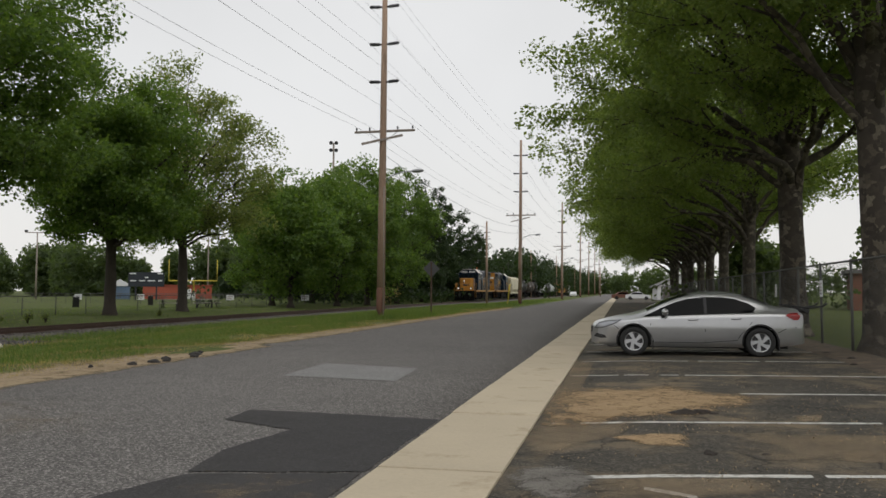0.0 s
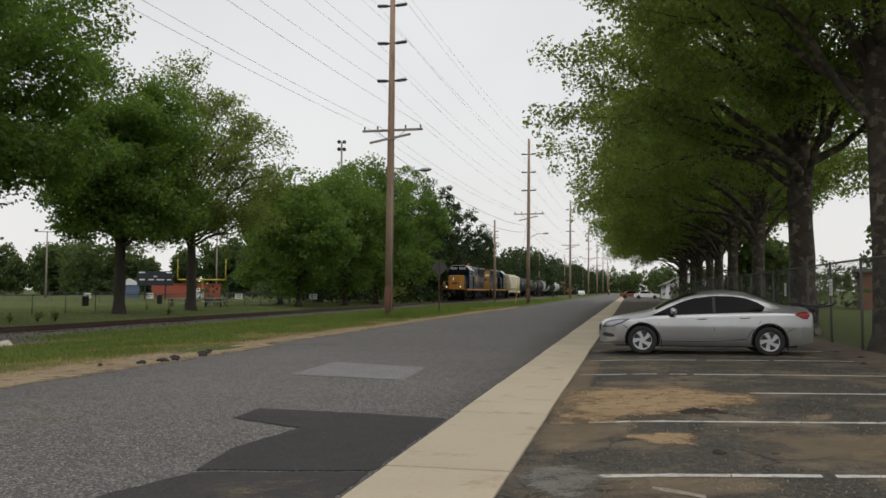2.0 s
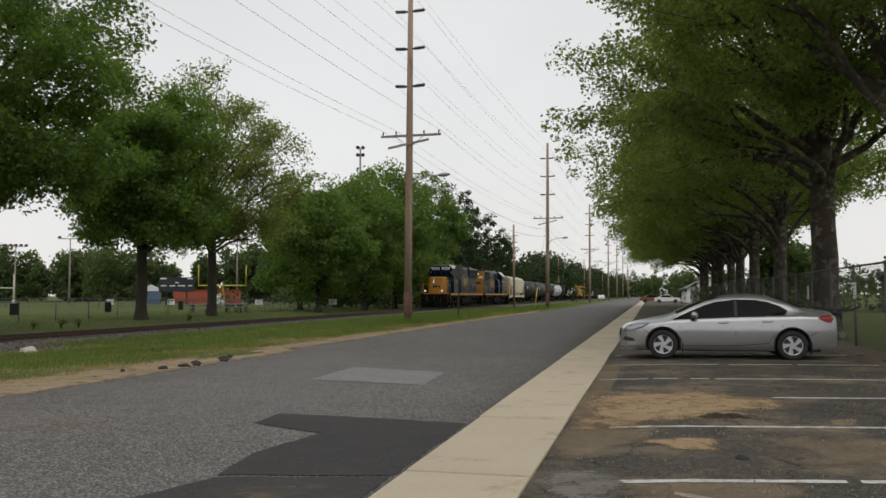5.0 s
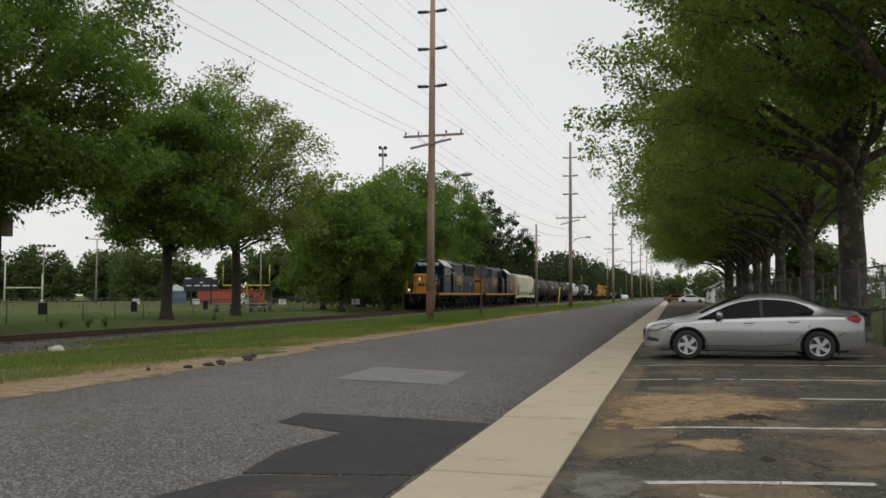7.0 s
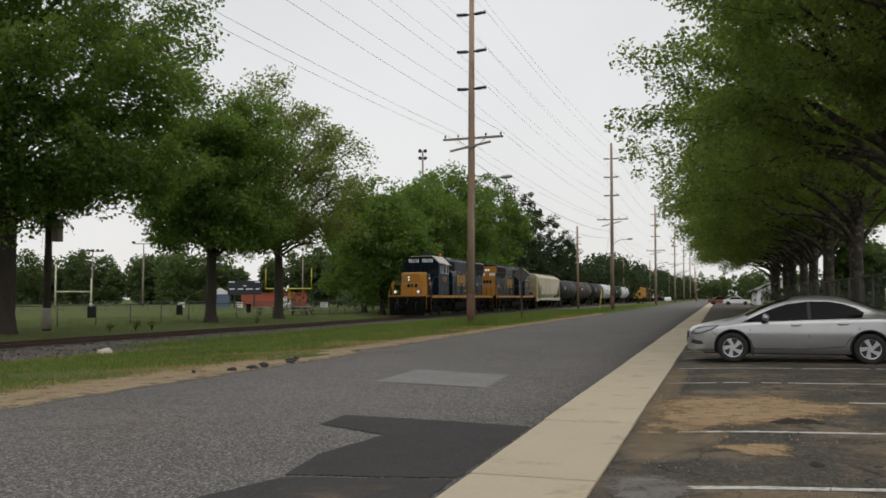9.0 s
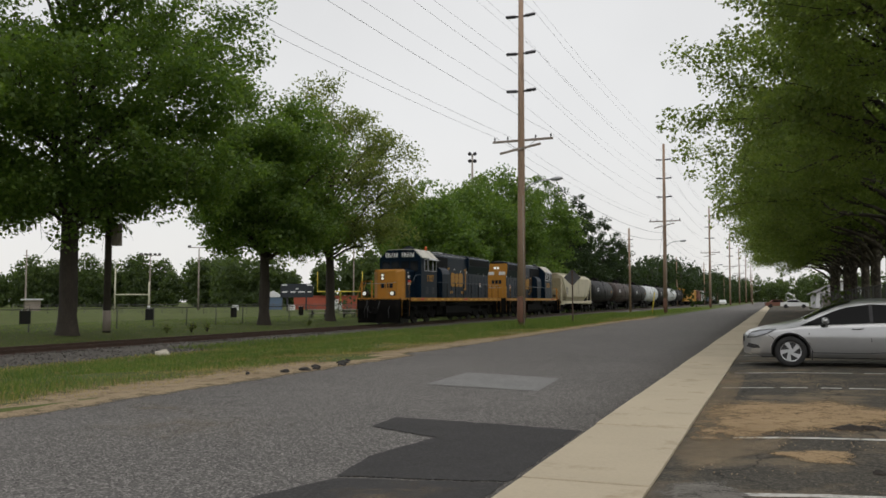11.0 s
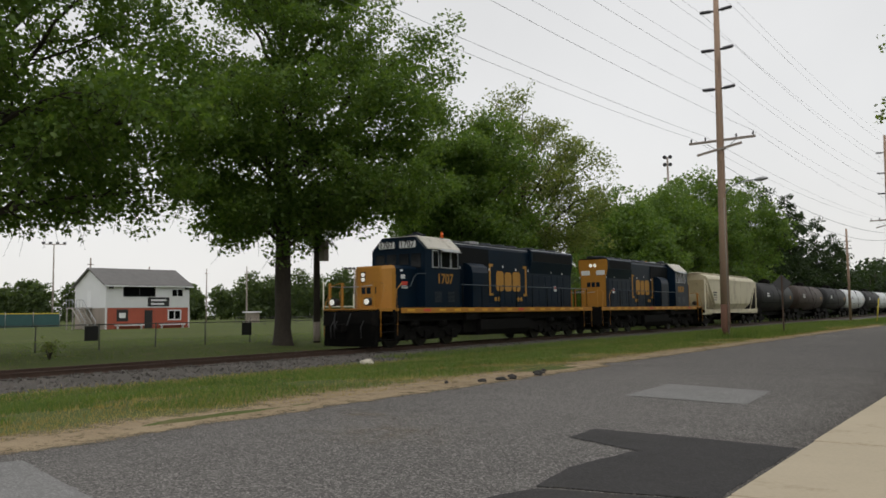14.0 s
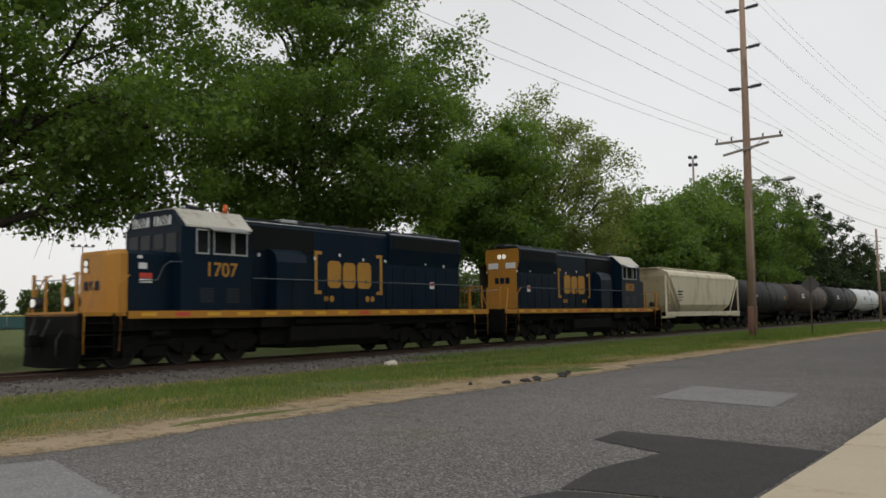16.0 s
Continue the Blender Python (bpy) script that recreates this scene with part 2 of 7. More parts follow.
def bark_patchy():
    m, nt, bsdf = node_mat("flaking sycamore bark")
    co = nt.nodes.new("ShaderNodeTexCoord").outputs["Object"]
    v = nt.nodes.new("ShaderNodeTexVoronoi")
    v.inputs["Scale"].default_value = 5.0
    wob = nt.nodes.new("ShaderNodeTexNoise")
    wob.inputs["Scale"].default_value = 4.0
    nt.links.new(co, wob.inputs["Vector"])
    mixed = nt.nodes.new("ShaderNodeVectorMath")
    mixed.operation = "MULTIPLY_ADD"
    nt.links.new(wob.outputs["Color"], mixed.inputs[0])
    mixed.inputs[1].default_value = (0.5, 0.5, 0.5)
    nt.links.new(co, mixed.inputs[2])
    nt.links.new(mixed.outputs["Vector"], v.inputs["Vector"])
    sep = nt.nodes.new("ShaderNodeSeparateColor")
    nt.links.new(v.outputs["Color"], sep.inputs[0])
    col = ramp(nt, sep.outputs[0], [(0.0, (0.036, 0.029, 0.023)), (0.62, (0.060, 0.048, 0.037)), (0.82, (0.105, 0.088, 0.066)), (1.0, (0.19, 0.165, 0.125))])
    fine = noise_node(nt, co, 18.0, 4.0)
    col = blend(nt, grade(nt, fine, 0.4, 0.75, 0, 0.6), col, (0.04, 0.032, 0.025))
    nt.links.new(col, bsdf.inputs["Base Color"])
    bsdf.inputs["Roughness"].default_value = 0.9
    add_bump(nt, bsdf, sep.outputs[0], 0.5, 0.02)
    return m


M_SYC = bark_patchy()


# ---- mesh helpers ----
def part(name, bm, material, parent, label=""):
    """Links a bmesh as one mesh object under a thing or a part."""
    me = bpy.data.meshes.new(name)
    bm.to_mesh(me)
    bm.free()
    mats = material if isinstance(material, (list, tuple)) else [material]
    for m in mats:
        me.materials.append(m)
    ob = new(name, me)
    if parent:
        ob.parent = parent
    if label:
        tagged(ob, label)
    return ob


def share(name, me, parent, m=None):
    ob = new(name, me)
    ob.parent = parent
    if m is not None:
        ob.matrix_basis = m
    return ob


def add_box(bm, x0, x1, y0, y1, z0, z1, bevel=0.0, mi=0):
    m = Matrix.Translation(((x0 + x1) / 2, (y0 + y1) / 2, (z0 + z1) / 2)) @ Matrix.Diagonal((abs(x1 - x0), abs(y1 - y0), abs(z1 - z0), 1))
    vs = bmesh.ops.create_cube(bm, size=1, matrix=m)["verts"]
    fs = list({f for v in vs for f in v.link_faces})
    for f in fs:
        f.material_index = mi
    if bevel:
        es = list({e for v in vs for e in v.link_edges})
        bmesh.ops.bevel(bm, geom=es, offset=bevel, segments=2, affect="EDGES", profile=0.6)
    return bm


def box(x0, x1, y0, y1, z0, z1, bevel=0.0):
    return add_box(bmesh.new(), x0, x1, y0, y1, z0, z1, bevel)


def add_cyl(bm, a, b, r0, r1=None, n=12, mi=0, caps=True):
    a, b = Vector(a), Vector(b)
    d = b - a
    m = Matrix.Translation((a + b) / 2) @ d.to_track_quat("Z", "Y").to_matrix().to_4x4()
    vs = bmesh.ops.create_cone(bm, cap_ends=caps, segments=n, radius1=r0, radius2=r0 if r1 is None else r1, depth=d.length, matrix=m)["verts"]
    for f in {f for v in vs for f in v.link_faces}:
        f.material_index = mi
        f.smooth = len(f.verts) == 4
    return bm


def cyl(a, b, r0, r1=None, n=12):
    return add_cyl(bmesh.new(), a, b, r0, r1, n)


def add_tube(bm, pts, r, n=6, mi=0):
    """A tube along points; r is one radius or one for each point."""
    pts = [Vector(p) for p in pts]
    rs = r if isinstance(r, (list, tuple)) else [r] * len(pts)
    rings = []
    for k, p in enumerate(pts):
        d = (pts[min(k + 1, len(pts) - 1)] - pts[max(k - 1, 0)]).normalized()
        q = d.to_track_quat("Z", "Y")
        rings.append([bm.verts.new(p + q @ Vector((math.cos(6.2832 * i / n) * rs[k], math.sin(6.2832 * i / n) * rs[k], 0))) for i in range(n)])
    for a, b in zip(rings, rings[1:]):
        for i in range(n):
            f = bm.faces.new((a[i], a[(i + 1) % n], b[(i + 1) % n], b[i]))
            f.smooth, f.material_index = True, mi
    for ring in (rings[0][::-1], rings[-1]):
        bm.faces.new(ring).material_index = mi
    return bm


def tube(pts, r, n=6):
    return add_tube(bmesh.new(), pts, r, n)


def add_prism(bm, profile, y0, y1, mi=0, smooth=False):
    """Extrudes a closed (x, z) profile along y."""
    a = [bm.verts.new((x, y0, z)) for x, z in profile]
    b = [bm.verts.new((x, y1, z)) for x, z in profile]
    n = len(profile)
    for i in range(n):
        f = bm.faces.new((a[i], a[(i + 1) % n], b[(i + 1) % n], b[i]))
        f.material_index, f.smooth = mi, smooth
    bm.faces.new(a[::-1]).material_index = mi
    bm.faces.new(b).material_index = mi
    return bm


def prism(profile, y0, y1, smooth=False):
    bm = add_prism(bmesh.new(), profile, y0, y1, 0, smooth)
    bmesh.ops.recalc_face_normals(bm, faces=bm.faces)
    return bm


def arrays_mesh(name, verts, corner_count, material):
    """A mesh of loose faces, each with corner_count corners in turn."""
    me = bpy.data.meshes.new(name)
    n = len(verts)
    k = n // corner_count
    me.vertices.add(n)
    me.vertices.foreach_set("co", np.asarray(verts, dtype=np.float32).ravel())
    me.loops.add(n)
    me.loops.foreach_set("vertex_index", np.arange(n, dtype=np.int32))
    me.polygons.add(k)
    me.polygons.foreach_set("loop_start", np.arange(0, n, corner_count, dtype=np.int32))
    me.polygons.foreach_set("loop_total", np.full(k, corner_count, dtype=np.int32))
    me.materials.append(material)
    me.update(calc_edges=True)
    return me


def thing(name, label, category, m=None, group="", kind=""):
    ob = new(name)
    ob.empty_display_size = 0.2
    if m is not None:
        ob.matrix_basis = m
    return tagged(ob, label, category, group, kind)

# ---- ground, road, sidewalk, lot, track ----
TRACK_X = -22.75
WIN = (-420.0, 420.0)


def ground_z(x):
    """Height of the ground across the road: a shallow swale on both sides of the track."""
    xs = [-600, -31, -26.4, -19.2, -17.2, -12.5, -9.6, -9.0, 600]
    zs = [0.0, 0.0, -0.25, -0.27, -0.24, -0.02, 0.0, -0.06, -0.06]
    return float(np.interp(x, xs, zs))


def build_ground():
    bm = bmesh.new()
    xs = [-3000, -1200, -500, -200, -100, -60, -44] + [-40 + 0.5 * k for k in range(63)] + [-6, 0, 5, 8, 15, 40, 150, 500, 1200, 3000]
    ys = [-3000, -800, -200, -60, -20] + [-10 + 1.5 * k for k in range(80)] + [130, 170, 230, 320, 450, 700, 1500, 4000]
    grid = []
    for y in ys:
        row = []
        for x in xs:
            near = -40 <= x <= -9.4
            w = 0.05 * noise.noise((x * 0.35, y * 0.35, 0)) + 0.03 * noise.noise((x * 1.1, y * 1.1, 3)) if near and -10 <= y < 130 else 0
            if -27 < x < -18.5:
                w *= 0.3
            row.append(bm.verts.new((x, y, ground_z(x) + w)))
        grid.append(row)
    for a, b in zip(grid, grid[1:]):
        for i in range(len(xs) - 1):
            bm.faces.new((a[i], a[i + 1], b[i + 1], b[i])).smooth = True
    ob = part("ground", bm, M_GRASS, None)
    tagged(ob, "green and dry patchy mown grass", "ground", kind="structure")


def edge_line(y, base, wob, seed):
    return base + wob * (noise.noise((y * 0.45, seed, 0)) + 0.5 * noise.noise((y * 1.6, seed, 5)))


def build_road():
    bm = bmesh.new()
    ys = [-80, -30] + [-10 + 0.4 * k for k in range(260)] + [100, 130, 180, 260, 400, 700]
    rows = []
    for y in ys:
        left = edge_line(y, -9.15 - (0.35 if 20 < y < 60 else 0.0), 0.22, 1.0)
        rows.append([bm.verts.new((x, y, z)) for x, z in ((left - 0.06, -0.09), (left, 0.0), (-7, 0.004), (-5.5, 0.006), (-3.5, 0.003), (-1.985, 0.0), (-1.985, -0.09))])
    for a, b in zip(rows, rows[1:]):
        for i in range(6):
            bm.faces.new((a[i], a[i + 1], b[i + 1], b[i])).smooth = 0 < i < 5
    road = part("road", bm, M_ROAD, None)
    tagged(road, "worn grey asphalt road with patches", "road", kind="structure")

    def crown(x):
        return float(np.interp(x, [-9.2, -7, -5.5, -3.5, -1.985], [0, 0.004, 0.006, 0.003, 0]))

    def patch(name, outline, material, lift, label):
        bm = bmesh.new()
        pts = []
        for k, (x, y) in enumerate(outline):
            x2, y2 = outline[(k + 1) % len(outline)]
            n = max(1, int(math.hypot(x2 - x, y2 - y) / 0.12))
            for j in range(n):
                u = j / n
                px, py = x + (x2 - x) * u, y + (y2 - y) * u
                pts.append((px + 0.035 * noise.noise((px * 5, py * 5, 1)), py + 0.035 * noise.noise((px * 5, py * 5, 9))))
        vs = [bm.verts.new((x, y, crown(x) + lift)) for x, y in pts]
        es = [bm.edges.new((vs[k], vs[(k + 1) % len(vs)])) for k in range(len(vs))]
        bmesh.ops.triangle_fill(bm, use_beauty=True, edges=es)
        bmesh.ops.recalc_face_normals(bm, faces=bm.faces)
        if sum(f.normal.z for f in bm.faces) < 0:
            bmesh.ops.reverse_faces(bm, faces=bm.faces)
        ob = part(name, bm, material, road)
        tagged(ob, label)

    patch("asphalt_patch", [(-4.35, 8.52), (-4.42, 9.27), (-3.1, 9.2), (-2.02, 9.05), (-2.02, 6.33), (-3.4, 6.01), (-3.55, 6.9), (-3.38, 8.06)], M_PATCH_DARK, 0.008, "fresh black asphalt patch")
    patch("asphalt_patch", [(-3.35, 5.94), (-2.02, 6.26), (-2.02, 3.2), (-3.5, 3.0), (-3.6, 5.2)], M_PATCH_DARK, 0.012, "black asphalt patch with tan dust")
    patch("concrete_patch", [(-5.67, 13.11), (-5.79, 15.54), (-3.74, 14.93), (-3.54, 12.72)], M_PATCH_PALE, 0.008, "pale grey rectangular concrete patch")
    patch("concrete_patch", [(-8.9, 3.2), (-8.4, 4.35), (-5.6, 3.6), (-5.8, 2.4)], M_PATCH_PALE, 0.008, "pale grey concrete patch")
    return road


def build_sidewalk():
    walk_way = thing("sidewalk", "tan concrete sidewalk in long slabs", "sidewalk", kind="structure")
    bm = box(-1.965, -0.935, -1.503, 1.503, -0.12, 0.025, 0.012)
    me = bpy.data.meshes.new("slab")
    bm.to_mesh(me)
    bm.free()
    me.materials.append(M_CONC)
    y = -4.105
    for k in range(36):
        ob = share("slab", me, walk_way, pose(0.004 * math.sin(k * 2.1), y, 0.005 * math.sin(k * 1.7), 0.06 * math.sin(k * 3.1), 0.15 * math.sin(k * 1.3), 0))
        y += 3.03
    part("slab", box(-1.965, -0.935, y - 1.505, y + 300, -0.12, 0.02), M_CONC, walk_way)


def build_lot():
    bm = bmesh.new()
    ys = [-60, -20] + [-6 + 0.6 * k for k in range(80)] + [50, 80, 120, 142]
    rows = []
    for y in ys:
        right = edge_line(y, 4.95, 0.15, 4.0)
        rows.append([bm.verts.new(v) for v in ((-0.93, y, -0.1), (-0.93, y, 0.0), (0.3, y, 0.035), (3.0, y, 0.05), (right, y, 0.05), (right + 0.05, y, -0.1))])
    for a, b in zip(rows, rows[1:]):
        for i in range(5):
            bm.faces.new((a[i], a[i + 1], b[i + 1], b[i]))
    lot = part("parking_lot", bm, M_LOT, None)
    tagged(lot, "old cracked asphalt parking lot with faded lines", "parking lot", kind="structure")
    far = part("parking_lot", box(-0.835, 26, 142, 190, -0.1, 0.02), M_LOT, None)
    tagged(far, "asphalt lot at the street's far end", "parking lot", kind="structure")
    lines = ((3.9, -0.3, 4.85, 0.18), (6.57, -0.3, 4.85, 0.18), (9.22, -0.75, 4.85, 0.15), (11.80, 1.6, 4.85, 0.13), (14.38, -0.86, 4.85, 0.107), (17.28, -0.8, 4.85, 0.116), (20.03, -0.8, 4.85, 0.11))
    for y0, x0, x1, skew in lines + tuple((22.8 + 2.72 * k, -0.8, 4.85, 0.11) for k in range(4)) + ((6.15, 1.05, 1.75, -0.95), (6.05, 0.15, 0.5, -0.6)):
        bm = bmesh.new()
        n = int((x1 - x0) / 0.1)
        prev = None
        for k in range(n + 1):
            x = x0 + (x1 - x0) * k / n
            y = y0 + skew * (x - 0.3) + 0.008 * noise.noise((x * 2, y0, 0))
            h = 0.05 + 0.014 * noise.noise((x * 9, y0, 2))
            z = float(np.interp(x, [-0.93, 0.3, 3.0, 4.95], [0, 0.035, 0.05, 0.05])) + 0.005
            cur = (bm.verts.new((x, y - h, z)), bm.verts.new((x, y + h, z)))
            if prev and noise.noise((x * 3.0, y0 * 1.7, 4)) > -0.42:
                bm.faces.new((prev[0], cur[0], cur[1], prev[1]))
            prev = cur
        part("parking_line", bm, M_PAINT, lot, "faded white painted parking line")

    def lot_z(x):
        return float(np.interp(x, [-0.93, 0.3, 3.0, 4.95], [0, 0.035, 0.05, 0.05]))

    def soil(outline, lift, label, material=None):
        """Sand that thins out towards its ragged edge."""
        bm = bmesh.new()
        fade = bm.verts.layers.float.new("fade")
        cx = sum(p[0] for p in outline) / len(outline)
        cy = sum(p[1] for p in outline) / len(outline)
        ring = []
        for k, (x, y) in enumerate(outline):
            x2, y2 = outline[(k + 1) % len(outline)]
            for j in range(10):
                u = j / 10
                ring.append((x + (x2 - x) * u, y + (y2 - y) * u))
        prev = None
        for f, a in ((1.25, 0.0), (1.1, 0.3), (0.95, 0.6), (0.75, 0.9), (0.4, 1.0), (0.1, 1.0)):
            cur = []
            for x, y in ring:
                px, py = max(-0.925, cx + (x - cx) * f), cy + (y - cy) * f
                v = bm.verts.new((px, py, lot_z(px) + 0.005 + lift * a * 0.5))
                v[fade] = a
                cur.append(v)
            if prev:
                for i in range(len(cur)):
                    bm.faces.new((prev[i], prev[(i + 1) % len(cur)], cur[(i + 1) % len(cur)], cur[i])).smooth = True
            prev = cur
        bm.faces.new(prev)
        bmesh.ops.recalc_face_normals(bm, faces=bm.faces)
        part("dirt_patch", bm, material or M_SAND, lot, label)

    soil([(-0.75, 8.94), (-0.82, 10.59), (-0.72, 11.97), (-0.33, 12.35), (0.16, 12.18), (0.65, 12.65), (1.15, 11.94), (1.73, 11.64), (1.45, 10.91), (1.01, 10.25), (0.56, 9.74), (-0.01, 9.52), (-0.36, 8.95)], 0.018, "orange sandy dirt over broken asphalt")
    soil([(-0.09, 8.24), (0.16, 8.43), (0.61, 8.53), (0.55, 7.85), (0.25, 7.84)], 0.012, "sandy dirt")
    soil([(-0.96, 8.11), (-0.85, 9.04), (-0.24, 8.90), (0.18, 9.40), (-0.01, 8.49), (-0.51, 7.61), (-0.69, 7.30)], 0.008, "thin sandy dust beside the sidewalk", M_DUST)
    soil([(-0.87, 6.38), (-0.78, 6.74), (-0.41, 6.83), (-0.22, 6.39), (-0.24, 5.94), (-0.54, 5.68)], 0.014, "pale grey loose gravel beside the sidewalk", M_GRAVEL)
    soil([(1.85, 7.88), (2.14, 7.94), (2.12, 7.40), (1.83, 7.43)], 0.008, "sandy dust", M_DUST)
    soil([(1.93, 9.97), (2.25, 10.17), (2.09, 9.60), (1.87, 9.51)], 0.008, "sandy dust", M_DUST)
    soil([(-0.17, 6.31), (0.08, 6.44), (0.95, 6.60), (1.09, 6.24), (0.37, 5.88), (-0.12, 5.86)], 0.008, "dry weeds and dust on broken asphalt", M_DUST)
    soil([(-0.93, 10.0), (-0.93, 17.5), (-0.55, 17.0), (-0.6, 12.0)], 0.006, "dust along the sidewalk's edge", M_DUST)
    soil([(1.3, 7.4), (1.2, 8.6), (3.4, 9.0), (3.2, 7.7)], 0.004, "thin scattered dust", M_DUST)
    soil([(4.5, 12.0), (4.4, 30.0), (5.4, 30.0), (5.4, 12.0)], 0.03, "brown soil and litter along the fence", M_SOIL)
    return lot


def build_track():
    prof = [(-26.6, -0.34), (-25.0, -0.24), (-24.6, -0.19), (-23.9, -0.16), (-21.6, -0.16), (-20.9, -0.19), (-20.4, -0.24), (-18.4, -0.285), (-18.0, -0.36)]
    bm = bmesh.new()
    ys = [-120, -40, -12] + [-8 + 0.35 * k for k in range(290)] + [100, 140, 200, 300, 420]
    rows = []
    for y in ys:
        rows.append([bm.verts.new((x + (0.35 * noise.noise((y * 0.6, 2.0, x)) if i in (0, 7, 8) else 0), y, z + 0.025 * noise.noise((x * 3, y * 3, 1)))) for i, (x, z) in enumerate(prof)])
    for a, b in zip(rows, rows[1:]):
        for i in range(len(prof) - 1):
            bm.faces.new((a[i], a[i + 1], b[i + 1], b[i]))
    tagged(part("ballast", bm, M_BALLAST, None), "grey crushed stone ballast under the track", "ballast", kind="structure")
    rng = np.random.default_rng(5)
    n = 15000
    cy, cx = rng.uniform(-4, 75, n), rng.uniform(-25.2, -17.9, n)
    keep = cy < rng.uniform(0, 75, n) ** 1.0 + 25
    cx, cy = cx[keep], cy[keep]
    cz = np.interp(cx, [p[0] for p in prof], [p[1] for p in prof])
    n = len(cx)
    tet = np.array([[1, 1, 1], [-1, -1, 1], [-1, 1, -1], [1, -1, -1]]) * 0.6
    q = rng.normal(size=(n, 3, 3))
    v = np.einsum("kj,nij->nki", tet, q / np.linalg.norm(q, axis=2, keepdims=True)) * rng.uniform(0.025, 0.07, (n, 1, 1)) + np.stack([cx, cy, cz + 0.015], 1)[:, None]
    f = v[:, [0, 1, 2, 0, 3, 1, 0, 2, 3, 1, 3, 2]].reshape(-1, 3)
    tagged(new("ballast_stones", arrays_mesh("ballast_stones", f, 3, M_STONE)), "loose grey crushed stones beside the rails", "gravel", kind="stuff")
    track = thing("railway_track", "single railway track with rusty rails", "railway track", kind="structure")
    rail = [(-0.07, -0.17), (0.07, -0.17), (0.07, -0.155), (0.012, -0.135), (0.012, -0.045), (0.036, -0.035), (0.036, -0.004), (0.03, 0.0), (-0.03, 0.0), (-0.036, -0.004), (-0.036, -0.035), (-0.012, -0.045), (-0.012, -0.135), (-0.07, -0.155)]
    for s in (-0.7535, 0.7535):
        part("rail", prism([(TRACK_X + s + x, z) for x, z in rail], -120, 420), M_RAIL, track)
    bm = box(-1.3, 1.3, -0.115, 0.115, -0.30, -0.145, 0.01)
    me = bpy.data.meshes.new("tie")
    bm.to_mesh(me)
    bm.free()
    me.materials.append(M_TIE)
    for k in range(150):
        share("tie", me, track, pose(TRACK_X + 0.04 * math.sin(k * 7.3), -6 + 0.54 * k, 0.004 * math.sin(k * 2.9), 0, 0, 0.8 * math.sin(k * 5.1)))


def scatter_blades(name, label, n, y_range, x_fn, height, material, seed, bend=0.9):
    rng = np.random.default_rng(seed)
    y = rng.uniform(*y_range, n)
    x = x_fn(rng, y)
    z = np.array([ground_z(v) for v in x]) - 0.02
    h = rng.uniform(*height, n)
    a = rng.uniform(0, 6.283, n)
    w = 0.007 + 0.007 * rng.random(n)
    side = np.stack([np.cos(a), np.sin(a), 0 * a], 1)
    lean = np.stack([-np.sin(a), np.cos(a), 0 * a], 1) * (rng.uniform(-bend, bend, n) * h)[:, None]
    p = np.stack([x, y, z], 1)
    up = np.array([0, 0, 1.0])
    v = np.stack([p - side * w[:, None], p + side * w[:, None], p + lean + up * h[:, None]], 1)
    return tagged(new(name, arrays_mesh(name, v.reshape(-1, 3), 3, material)), label, "grass", kind="stuff")


